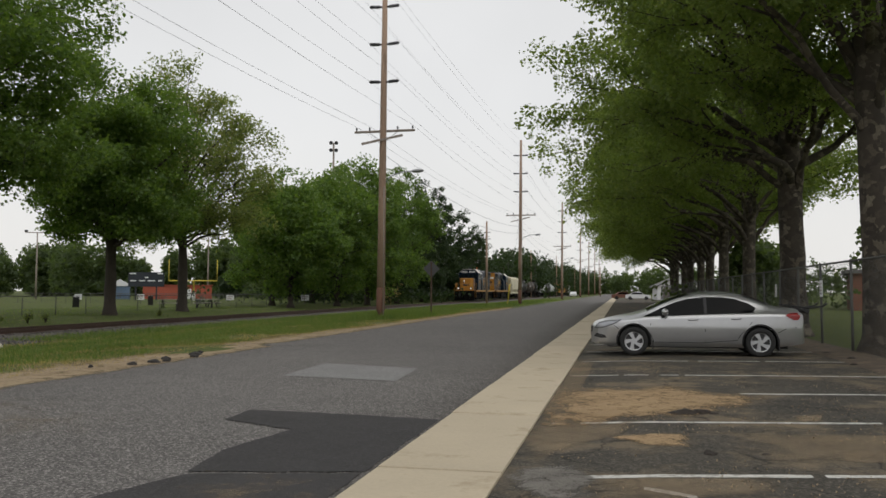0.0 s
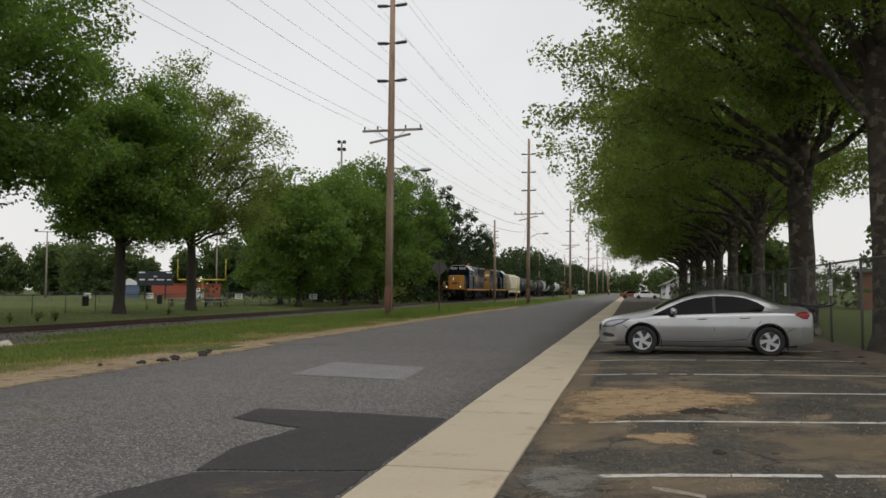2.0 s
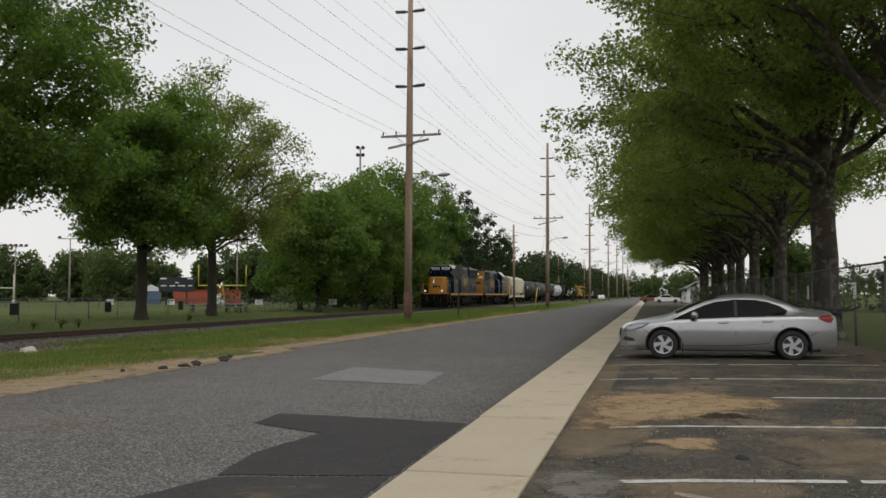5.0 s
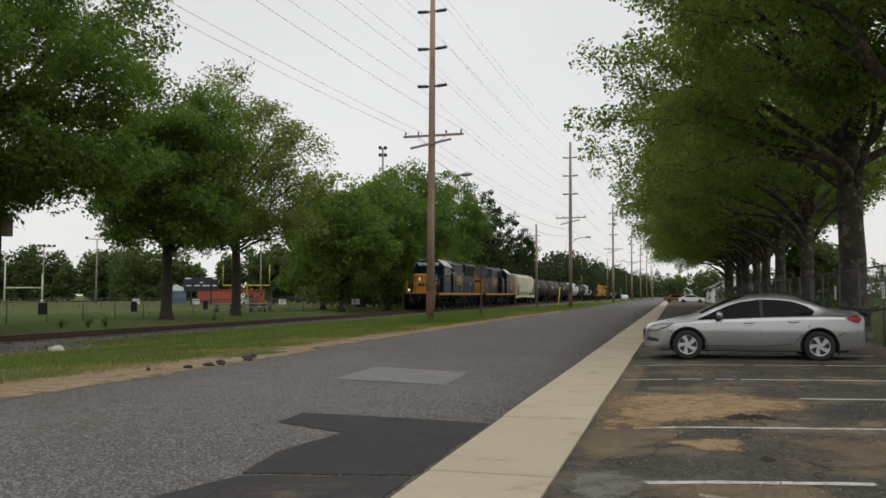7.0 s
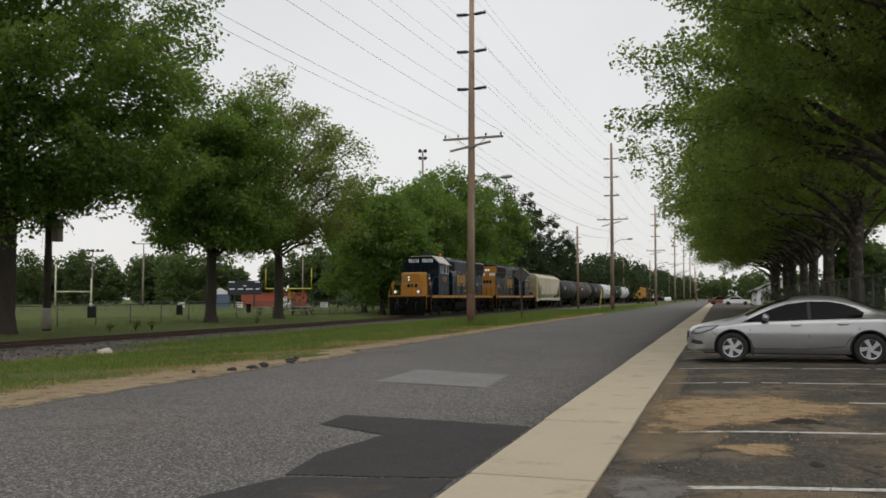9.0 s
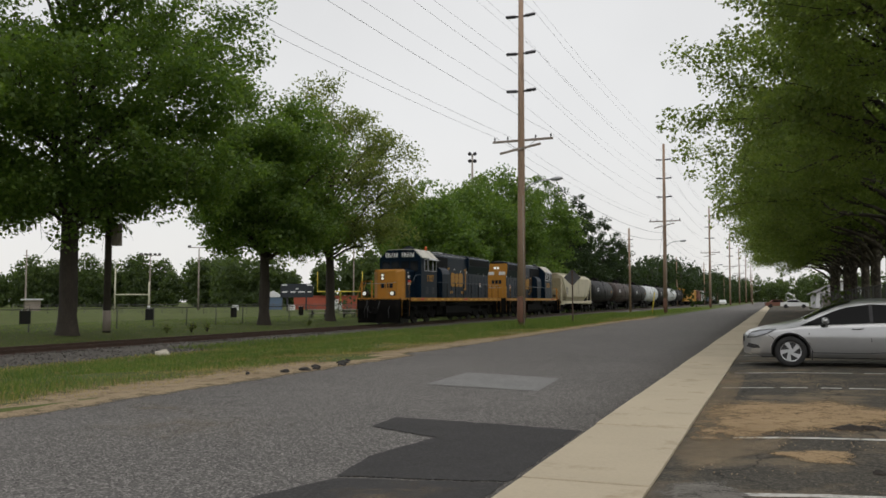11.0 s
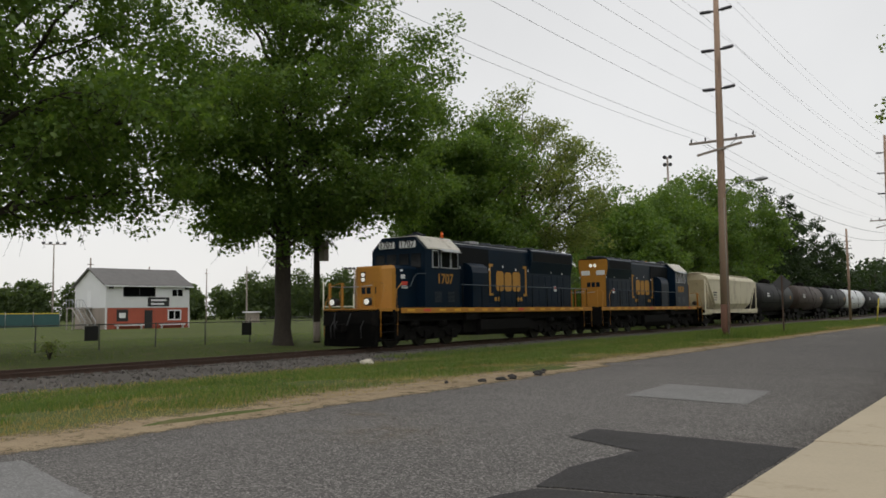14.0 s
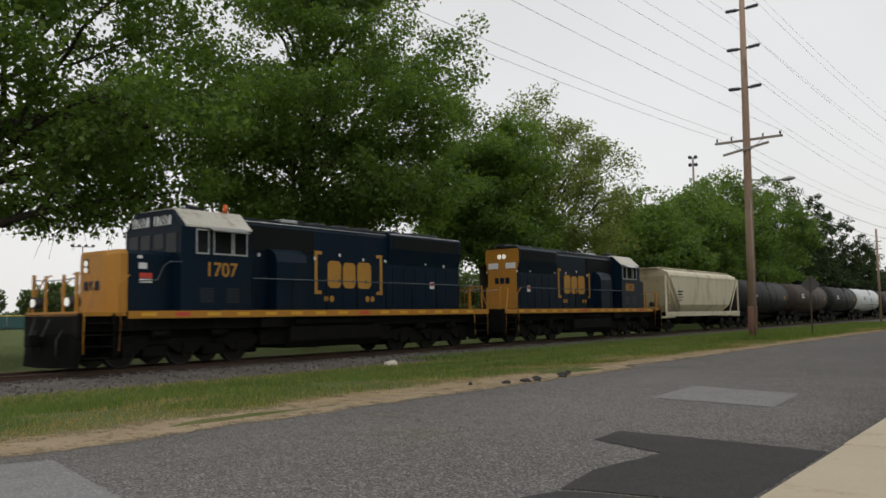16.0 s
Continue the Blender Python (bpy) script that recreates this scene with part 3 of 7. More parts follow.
def build_verge():
    def patchy(lo, hi):
        def fn(rng, y):
            x = rng.uniform(lo, hi, len(y))
            k = np.array([noise.noise((float(a) * 0.5, float(b) * 0.35, 8)) for a, b in zip(x, y)])
            return np.where(k > -0.15, x, lo + (x - lo) * 0.7)
        return fn
    scatter_blades("verge_grass", "uneven green grass verge between road and track", 190000, (-2, 62), patchy(-17.9, -10.45), (0.03, 0.15), M_BLADE, 1)
    scatter_blades("verge_grass", "taller grass verge far along the road", 36000, (55, 150), patchy(-18.0, -10.0), (0.08, 0.30), M_BLADE, 2)
    scatter_blades("dry_grass", "dry straw-coloured grass at the road's edge", 52000, (-2, 75), lambda rng, y: -9.75 - np.abs(rng.normal(0, 1.2, len(y))), (0.02, 0.09), M_DRY, 3)
    scatter_blades("dry_grass", "straw among the green grass of the verge", 46000, (-2, 70), lambda rng, y: -10.2 - 7.0 * rng.random(len(y)) ** 1.5, (0.03, 0.11), M_DRY, 8)
    scatter_blades("dry_grass", "straw-coloured grass beside the ballast", 16000, (-2, 90), lambda rng, y: -17.6 + rng.normal(0, 0.6, len(y)), (0.05, 0.16), M_DRY, 4)
    scatter_blades("verge_grass", "rank grass creeping up to the ballast", 60000, (24, 110), lambda rng, y: rng.uniform(-20.6, -17.4, len(y)), (0.08, 0.24), M_BLADE, 6)
    scatter_blades("verge_grass", "tall weedy grass round the pole's foot", 9000, (40.2, 50), lambda rng, y: -12.9 + rng.normal(0, 1.1, len(y)), (0.15, 0.42), M_BLADE, 7, 0.5)
    scatter_blades("field_grass", "mown grass of the sports field", 40000, (0, 70), lambda rng, y: rng.uniform(-46, -26.2, len(y)), (0.04, 0.12), M_BLADE, 5)
    # sandy shoulder that frays into the grass
    bm = bmesh.new()
    fade = bm.verts.layers.float.new("fade")
    prev = None
    for k in range(300):
        y = -4 + 0.25 * k
        wide = max(0.45, 1.3 + 0.5 * noise.noise((y * 0.3, 0, 2)) + 0.25 * noise.noise((y * 1.3, 0, 6)) - (0.3 if y > 30 else 0) + (0.5 if 9 < y < 17 else 0))
        left = edge_line(y, -9.15 - (0.35 if 20 < y < 60 else 0.0), 0.22, 1.0)
        cur = []
        for dx, a in ((0.35, 0.0), (0.1, 0.75), (-0.15, 1.0), (-wide * 0.5, 1.0), (-wide * 0.8, 0.6), (-wide * 1.25, 0.0)):
            x = left + dx
            v = bm.verts.new((x, y, (0.007 if dx > 0 else max(0.012, ground_z(x) + 0.03))))
            v[fade] = a
            cur.append(v)
        if prev:
            for i in range(5):
                bm.faces.new((prev[i + 1], cur[i + 1], cur[i], prev[i])).smooth = True
        prev = cur
    bmesh.ops.recalc_face_normals(bm, faces=bm.faces)
    tagged(part("dirt_shoulder", bm, M_SHOULDER, None), "sandy bare dirt shoulder along the road", "dirt shoulder", kind="structure")
    # dust blown over the road
    for x0, x1, y0, y1, k in ((-7.6, -5.2, 6.6, 8.8, 1), (-8.8, -6.6, 8.2, 9.6, 2), (-3.3, -2.0, 4.6, 6.2, 4)):
        bm = bmesh.new()
        fade = bm.verts.layers.float.new("fade")
        grid = []
        for i in range(9):
            row = []
            for j in range(9):
                u, w = i / 8 * 2 - 1, j / 8 * 2 - 1
                v = bm.verts.new((x0 + (x1 - x0) * i / 8, y0 + (y1 - y0) * j / 8, 0.019))
                v[fade] = 0.46 * max(0.0, 1 - math.hypot(u, w))
                row.append(v)
            grid.append(row)
        for ra, rb in zip(grid, grid[1:]):
            for j in range(8):
                bm.faces.new((ra[j], rb[j], rb[j + 1], ra[j + 1]))
        part("dust", bm, M_DUST, ROAD, "tan dust on the asphalt")


build_ground()
ROAD = build_road()
LOT = build_lot()
build_sidewalk()
build_track()
build_verge()

# ---- trees ----
def leaf_quads(centres, counts, spread, size, rng, up=0.35, flat=0.7):
    """Rhombic, slightly folded leaves round cluster centres."""
    c = np.repeat(centres, counts, axis=0)
    n = len(c)
    off = rng.normal(size=(n, 3))
    off /= np.linalg.norm(off, axis=1, keepdims=True)
    off *= (rng.random((n, 1)) ** 0.45) * np.repeat(spread, counts)[:, None]
    off[:, 2] *= flat
    c = c + off
    nrm = rng.normal(size=(n, 3)) + np.array([0, 0, up * 2])
    nrm /= np.linalg.norm(nrm, axis=1, keepdims=True)
    t = rng.normal(size=(n, 3))
    u = np.cross(nrm, t)
    u /= np.linalg.norm(u, axis=1, keepdims=True)
    w = np.cross(nrm, u)
    s = rng.uniform(0.65, 1.25, (n, 1)) * size
    fold = nrm * s * 0.16
    v = np.stack([c - u * s * 0.55, c + w * s * 0.42 + fold, c + u * s * 0.6, c - w * s * 0.42 + fold], 1)
    return v.reshape(-1, 3)


def bend_path(a, b, rng, sag, n=6, wob=0.06):
    a, b = Vector(a), Vector(b)
    L = (b - a).length
    pts = []
    for k in range(n + 1):
        u = k / n
        p = a.lerp(b, u) + Vector((0, 0, sag * L * math.sin(math.pi * u)))
        if 0 < k < n:
            p += Vector(rng.normal(size=3)) * wob * L * 0.5
        pts.append(p)
    return pts


def make_tree(name, label, m, height, trunk_r, blobs, clusters, leaves, leaf, spread, leaf_material, bark, seed, fork=0.35, limbs=7, lean=(0, 0), shell=0.45, group="", limb_sag=0.12, twigs=True, flat=0.7, up=0.35, root=1.3, start_low=0.0):
    rng = np.random.default_rng(seed)
    tree = thing(name, label, "tree", m, group)
    wts = np.array([b[3] * b[4] * b[5] for b in blobs])
    which = rng.choice(len(blobs), clusters, p=wts / wts.sum())
    d = rng.normal(size=(clusters, 3))
    d /= np.linalg.norm(d, axis=1, keepdims=True)
    d *= rng.random((clusters, 1)) ** shell
    B = np.array(blobs)
    pts = B[which, :3] + d * B[which, 3:6]
    # trunk
    bm = bmesh.new()
    top = Vector((lean[0], lean[1], height * 0.86))
    tr = []
    for k in range(13):
        u = k / 12
        p = Vector((lean[0] * u * u, lean[1] * u * u, top.z * u))
        if k > 1:
            p += Vector((rng.normal() * 0.1, rng.normal() * 0.1, 0)) * (1 + 2 * u)
        tr.append(p)
    rad = [trunk_r * (root if k == 0 else 1.12 if k == 1 else 1.0) * (1 - 0.30 * min(1, k / 12 / fork)) * (1 if k / 12 <= fork else max(0.06, 1 - 1.05 * (k / 12 - fork) / (1 - fork))) for k in range(13)]
    tr.insert(1, tr[0].lerp(tr[1], 0.3))
    rad.insert(1, trunk_r * (1 + (root - 1) * 0.35))
    add_tube(bm, tr, rad, 12)
    nodes = [(p, r) for p, r in zip(tr, rad) if p.z > height * fork * 0.9]
    # limbs
    far = sorted(range(clusters), key=lambda i: -np.linalg.norm(pts[i][:2]) + rng.random() * 2)
    ends, used, limb_meshes = [], [], []
    for i in far:
        e = Vector(pts[i])
        if all((e - q).length > 0.28 * height * 0.7 for q in used):
            used.append(e)
            ends.append(e)
        if len(ends) >= limbs:
            break
    for e in ends:
        h = min(max(height * fork * (0.8 + 0.5 * rng.random()) - start_low, 1.5), e.z * 0.95)
        k = min(range(len(tr)), key=lambda i: abs(tr[i].z - h))
        r0 = rad[k] * (0.42 + 0.2 * rng.random())
        path = bend_path(tr[k], tr[k].lerp(e, 0.93), rng, limb_sag, 7)
        rs = [max(0.02, r0 * (1 - 0.88 * j / 7)) for j in range(8)]
        limb_meshes.append(tube(path, rs, 7))
        nodes += list(zip(path[2:], rs[2:]))
    part("trunk", bm, bark, tree)
    for limb in limb_meshes:
        part("limb", limb, bark, tree)
    if twigs:
        bm = bmesh.new()
        P = np.array([tuple(p) for p, r in nodes])
        for c in pts:
            dist = np.linalg.norm(P - c, axis=1) + np.maximum(0, P[:, 2] - c[2]) * 1.2
            j = int(np.argmin(dist))
            if dist[j] < 0.3:
                continue
            path = bend_path(nodes[j][0], c, rng, 0.08, 3, 0.1)
            r = min(nodes[j][1] * 0.6, 0.02 + 0.011 * float(dist[j]))
            add_tube(bm, path, [r, r * 0.75, r * 0.5, 0.008], 4)
        tagged(part("branchwork", bm, bark, tree), kind="stuff")
    counts = np.maximum(3, rng.poisson(leaves / clusters, clusters))
    sp = spread * rng.uniform(0.6, 1.3, clusters)
    share("crown", arrays_mesh("crown", leaf_quads(pts, counts, sp, leaf, rng, up, flat), 4, leaf_material), tree)
    return tree


def round_crown(r, z0, z1, seed, n=6, squeeze=0.55):
    """A lumpy crown of radius r between z0 and z1, as a handful of blobs."""
    rng = np.random.default_rng(seed)
    out = [(0, 0, (z0 + z1) / 2, r * 0.72, r * 0.72, (z1 - z0) / 2)]
    for k in range(n):
        a, u = 6.283 * (k + rng.random() * 0.6) / n, rng.uniform(0.15, 0.8)
        q = r * squeeze * math.sin(math.pi * min(0.9, max(0.3, u)))
        out.append((q * math.cos(a), q * math.sin(a), z0 + (z1 - z0) * u, r * 0.45, r * 0.45, (z1 - z0) * 0.22))
    return out


def grown_tree(name, label, m, height, trunk_r, tiers, leaves, leaf, leaf_material, bark, seed, bias=(0, 0), group="", fork=0.4, side=7, puff=0.75, twist=0.0, arch=1.9, droop=0.0, bare=0, limb_k=0.5, lean=(0, 0)):
    """A tree grown from its limbs: tiers of (count, start height, end height, reach), side branches, and leaf clumps along their outer parts."""
    rng = np.random.default_rng(seed)
    tree = thing(name, label, "tree", m, group)
    top = height * 0.93

    def axis(z):
        u = max(0.0, z / top)
        return Vector((lean[0] * u * u + 0.10 * math.sin(u * 7 + seed) * u, lean[1] * u * u + 0.10 * math.cos(u * 6 + seed) * u, z))

    def girth(z):
        u = z / top
        flare = 1 + 0.38 * math.exp(-z / 0.22) + 0.10 * math.exp(-z / 1.2)
        return trunk_r * flare * (1 - 0.16 * u / fork if u < fork else max(0.05, 0.84 * (1 - (u - fork) / (1 - fork)) ** 0.8))

    zs = [-0.15, 0.05, 0.2, 0.45, 0.9, 1.5] + [1.5 + (top - 1.5) * k / 13 for k in range(1, 14)]
    bm = tube([axis(z) for z in zs], [girth(max(0.0, z)) * (1 + 0.05 * math.sin(z * 5 + seed)) for z in zs], 14)
    for v in bm.verts:
        w = 0.06 * noise.noise(v.co * 2.3 + Vector((seed, 0, 0)))
        c = axis(v.co.z)
        v.co.x, v.co.y = c.x + (v.co.x - c.x) * (1 + 2 * w), c.y + (v.co.y - c.y) * (1 + 2 * w)
    part("trunk", bm, bark, tree)
    twig = bmesh.new()
    clumps = []
    for count, z0, z1, reach in tiers:
        a0 = rng.random() * 6.283
        for k in range(count):
            a = a0 + 6.283 * (k + 0.5 * (rng.random() - 0.5)) / count
            out = Vector((math.cos(a), math.sin(a), 0))
            r = reach * rng.uniform(0.84, 1.06)
            zs0 = z0 * rng.uniform(0.82, 1.18)
            end = out * r + Vector((bias[0], bias[1], 0)) * min(1.0, r / 5)
            base = axis(zs0)
            rise = z1 * rng.uniform(0.86, 1.10) - zs0
            r0 = girth(zs0) * limb_k * rng.uniform(0.8, 1.15)
            path, rad = [], []
            wob = Vector((rng.normal(), rng.normal(), rng.normal() * 0.6)) * 0.05 * r
            for j in range(11):
                u = j / 10
                p = base + end * (u ** 1.12) + Vector((0, 0, rise * (1 - (1 - u) ** arch) - droop * r * u ** 3))
                p += wob * math.sin(u * 6.283) + Vector(rng.normal(size=3)) * 0.012 * r
                if j == 0:
                    p = base
                path.append(p)
                rad.append(max(0.016, r0 * (1 - u) ** 0.85))
            part("limb", tube(path, rad, 8), bark, tree)
            for j in range(side):
                u = 0.30 + 0.70 * (j + rng.random()) / side
                q = min(9.999, u * 10)
                p = path[int(q)].lerp(path[int(q) + 1], q - int(q))
                s = 1 if j % 2 else -1
                way = (path[min(10, int(q) + 1)] - path[int(q)]).normalized()
                turn = s * rng.uniform(0.45, 1.15) + twist
                d = Vector((way.x * math.cos(turn) - way.y * math.sin(turn), way.x * math.sin(turn) + way.y * math.cos(turn), way.z * 0.6 + rng.uniform(-0.22, 0.42))).normalized()
                length = r * 0.42 * (1.15 - 0.7 * u) + rng.uniform(0.5, 1.1)
                tip = p + d * length - Vector((0, 0, droop * length * 0.6))
                mid = p.lerp(tip, 0.5) + Vector(rng.normal(size=3)) * 0.09 * length
                rr = max(0.014, min(rad[int(q)] * 0.55, 0.018 * length + 0.012))
                add_tube(twig, [p, p.lerp(mid, 0.55) + Vector(rng.normal(size=3)) * 0.03, mid, tip], [rr, rr * 0.8, rr * 0.6, 0.007], 5)
                n = 3 if length < 1.8 else 4
                for i in range(n):
                    v = 0.28 + 0.78 * (i + rng.random()) / n
                    c = mid.lerp(tip, (v - 0.5) * 2) if v > 0.5 else p.lerp(mid, v * 2)
                    off = Vector(rng.normal(size=3)) * 0.32
                    clumps.append((tuple(c + off), puff * rng.uniform(0.6, 1.25)))
                    if rng.random() < 0.6:
                        add_tube(twig, [c, c.lerp(c + off, 0.5), c + off * 1.5], [0.013, 0.01, 0.005], 4)
            clumps.append((tuple(path[-1]), puff))
    for k in range(bare):  # bare twigs that hang below the crown
        c = Vector(clumps[int(rng.integers(len(clumps)))][0])
        if c.z < height * 0.45:
            q = c + Vector((rng.normal() * 0.5, rng.normal() * 0.5, -rng.uniform(0.6, 1.5)))
            add_tube(twig, [c, c.lerp(q, 0.5) + Vector((rng.normal() * 0.15, rng.normal() * 0.15, 0.1)), q], [0.014, 0.010, 0.005], 4)
    tagged(part("branchwork", twig, bark, tree), kind="stuff")
    pts = np.array([c for c, s in clumps])
    sp = np.array([s for c, s in clumps])
    share_out = sp ** 2 / (sp ** 2).sum()
    counts = np.maximum(4, rng.poisson(leaves * share_out))
    share("crown", arrays_mesh("crown", leaf_quads(pts, counts, sp, leaf, rng, 0.45, 0.78), 4, leaf_material), tree)
    return tree


def build_left_trees():
    g = "tall maples beside the track"
    plain = "leafy green maple with a dark trunk on the mown grass"
    grown_tree("maple_tree", "broad leafy maple with drooping bare twigs over the fence", pose(-30.5, 12.0, -0.05), 19, 0.40, ((6, 5.0, 7.4, 6.0), (8, 5.8, 9.6, 7.4), (8, 7.2, 12.4, 7.4), (7, 9.4, 15.4, 6.6), (6, 12, 18.0, 4.6)), 100000, 0.18, M_LEAF_A, M_BARK, 11, (1.0, 2.6), g, 0.35, 8, 0.92, arch=1.35, droop=0.05, bare=520, limb_k=0.42)
    grown_tree("maple_tree", plain, pose(-30.0, 28.2, -0.05), 21, 0.40, ((6, 5.0, 6.9, 4.4), (7, 5.4, 8.6, 6.0), (8, 6.6, 11.6, 6.8), (8, 8.6, 15.0, 6.4), (7, 11.4, 18.4, 5.2), (5, 14.6, 20.8, 3.4)), 118000, 0.18, M_LEAF_A, M_BARK, 12, (0.8, 0.9), g, 0.4, 8, 0.95, arch=1.35, droop=0.06, bare=260, limb_k=0.42)
    grown_tree("maple_tree", plain, pose(-30.6, 44.6, -0.05), 14.4, 0.34, ((6, 4.5, 6.2, 3.6), (7, 4.9, 8.0, 4.4), (7, 5.6, 9.8, 4.3), (7, 7.2, 12.2, 3.4), (5, 9.2, 14.0, 2.2)), 62000, 0.20, M_LEAF_A, M_BARK, 13, (0.3, 0.3), g, 0.4, 7, 0.95, arch=1.3, droop=0.04, bare=60, limb_k=0.42)
    grown_tree("maple_tree", "thinly leaved maple with olive young leaves", pose(-30.8, 53.4, -0.05), 16.0, 0.34, ((6, 4.7, 6.6, 4.6), (7, 5.2, 8.6, 5.2), (7, 6.2, 11.4, 5.0), (7, 8.4, 14.0, 4.0), (5, 10.6, 15.8, 2.4)), 33000, 0.18, M_LEAF_C, M_BARK, 14, (0.7, 0.9), g, 0.4, 7, 0.85, arch=1.3, bare=60, limb_k=0.42)
    g = "leafy trees along the railway"
    for k, (x, y, h, r) in enumerate(((-29.5, 70, 12.8, 5.6), (-28.6, 80, 14.6, 5.8), (-28.2, 89, 17.0, 6.4), (-28.0, 101, 18.0, 6.2), (-34.0, 76, 12.5, 5.5), (-36, 92, 15, 6.5))):
        make_tree("leafy_tree", "full green broadleaf tree beside the track", pose(x, y, -0.1), h, 0.32, round_crown(r, 1.2, h, 20 + k), 280, 24000, 0.27, 1.15, M_LEAF_A, M_BARK, 30 + k, 0.22, 6, group=g)
    g = "dark conifers along the railway"
    for k, (x, y, h, r) in enumerate(((-28.5, 116, 18.0, 3.6), (-28.5, 127, 18.6, 3.8), (-29, 137, 17.0, 3.6), (-29, 149, 16.6, 3.8), (-29, 163, 15.6, 3.6), (-34, 122, 17.5, 4), (-34, 143, 17.0, 4), (-30, 178, 14, 3.4))):
        blobs = [(0, 0, h * (0.2 + 0.12 * j), r * (1.05 - 0.12 * j), r * (1.05 - 0.12 * j), h * 0.09) for j in range(7)]
        make_tree("pine_tree", "dark green pine beside the track", pose(x, y, -0.1), h, 0.25, blobs, 170, 11000, 0.30, 0.9, M_LEAF_D, M_BARK, 50 + k, 0.6, 0, group=g, twigs=False)


def build_sycamores():
    g = "row of sycamores along the fence"
    label = "old sycamore with flaking patchy bark behind the fence"
    near = ((6, 5.6, 8.6, 5.2), (7, 6.6, 10.8, 5.8), (7, 8.4, 13.4, 5.4), (5, 10.5, 16.0, 4.2), (3, 13, 17.6, 2.4))
    shapes = [grown_tree("sycamore", label, pose(5.95, 21.0, 0), 18, 0.36, near, 118000, 0.122, M_LEAF_B, M_SYC, 71, (-0.9, 0.2), g, 0.5, 9, 0.72, arch=1.8, limb_k=0.40, lean=(-0.4, 0.2))]
    mid = ((6, 4.9, 7.8, 6.4), (7, 5.8, 10.2, 6.6), (6, 7.6, 13.0, 5.8), (5, 10.0, 15.6, 4.4), (3, 12.5, 17.0, 2.4))
    shapes.append(grown_tree("sycamore", label, pose(5.85, 30.2, 0), 17.5, 0.44, mid, 104000, 0.13, M_LEAF_B, M_SYC, 72, (-1.2, 0.0), g, 0.36, 8, 0.76, arch=1.9, limb_k=0.44, lean=(-0.3, 0.3)))
    low = ((6, 4.2, 6.8, 6.6), (7, 5.0, 9.0, 7.0), (6, 7.0, 12.0, 5.8), (5, 9.0, 14.6, 4.0))
    shapes.append(grown_tree("sycamore", label, pose(6.2, 42.5, 0), 16, 0.34, low, 56000, 0.16, M_LEAF_B, M_SYC, 73, (-2.2, 0.0), g, 0.36, 7, 0.86, arch=1.9, limb_k=0.42, lean=(0.3, 0.0)))
    for x, y, k, rz in ((6.3, 53.5, 2, -24), (6.3, 61.5, 2, 12), (6.5, 70.5, 2, -12), (6.4, 79.5, 2, 20), (6.6, 90, 2, -9), (6.5, 101, 2, 16), (6.7, 112, 2, 25)):
        copy_thing(shapes[k], pose(x, y, 0, 0, 0, rz))


def woods(name, label, spots, height, clusters, leaf, material, seed, depth=10, trunks=True):
    """A far belt of trees: overlapping crowns of varied height along a polyline, with undergrowth."""
    rng = np.random.default_rng(seed)
    seg = [(Vector((*a, 0)), Vector((*b, 0))) for a, b in zip(spots, spots[1:])]
    lens = np.array([(b - a).length for a, b in seg])
    ends = np.concatenate([[0], np.cumsum(lens)])
    total = ends[-1]
    n_trees = int(total / 2.6)
    pts, sp = [], []
    bm = bmesh.new()
    for i in range(n_trees):
        u = (i + rng.random()) / n_trees * total
        k = min(len(seg) - 1, int(np.searchsorted(ends, u, side="right")) - 1)
        a, b = seg[k]
        p = a.lerp(b, (u - ends[k]) / lens[k]) + Vector((rng.normal() * depth * 0.4, rng.normal() * depth * 0.4, 0))
        h = height * rng.uniform(0.6, 1.1)
        r = h * rng.uniform(0.26, 0.38)
        if trunks:
            add_tube(bm, [p, p + Vector((0, 0, h * 0.7))], [0.22, 0.06], 5)
        c = max(8, int(clusters / n_trees))
        d = rng.normal(size=(c, 3))
        d /= np.linalg.norm(d, axis=1, keepdims=True)
        d *= rng.random((c, 1)) ** 0.4
        pts.append(np.array([p.x, p.y, h * 0.55]) + d * np.array([r, r, h * 0.45]))
        sp.append(np.full(c, r * 0.36))
        low = max(4, c // 4)
        pts.append(np.array([p.x, p.y, 0]) + np.stack([rng.normal(size=low) * 3, rng.normal(size=low) * 3, rng.uniform(0.5, height * 0.3, low)], 1))
        sp.append(np.full(low, 1.4))
    pts, sp = np.concatenate(pts), np.concatenate(sp)
    pts[:, 2] = np.maximum(pts[:, 2], 0.6)
    counts = np.full(len(pts), 14)
    ob = new(name, arrays_mesh(name, leaf_quads(pts, counts, sp, leaf, rng, 0.3, 0.8), 4, material))
    tagged(ob, label, "woods", kind="stuff")
    if trunks:
        tagged(part("trunks", bm, M_BARK, ob), kind="stuff")
    else:
        bm.free()


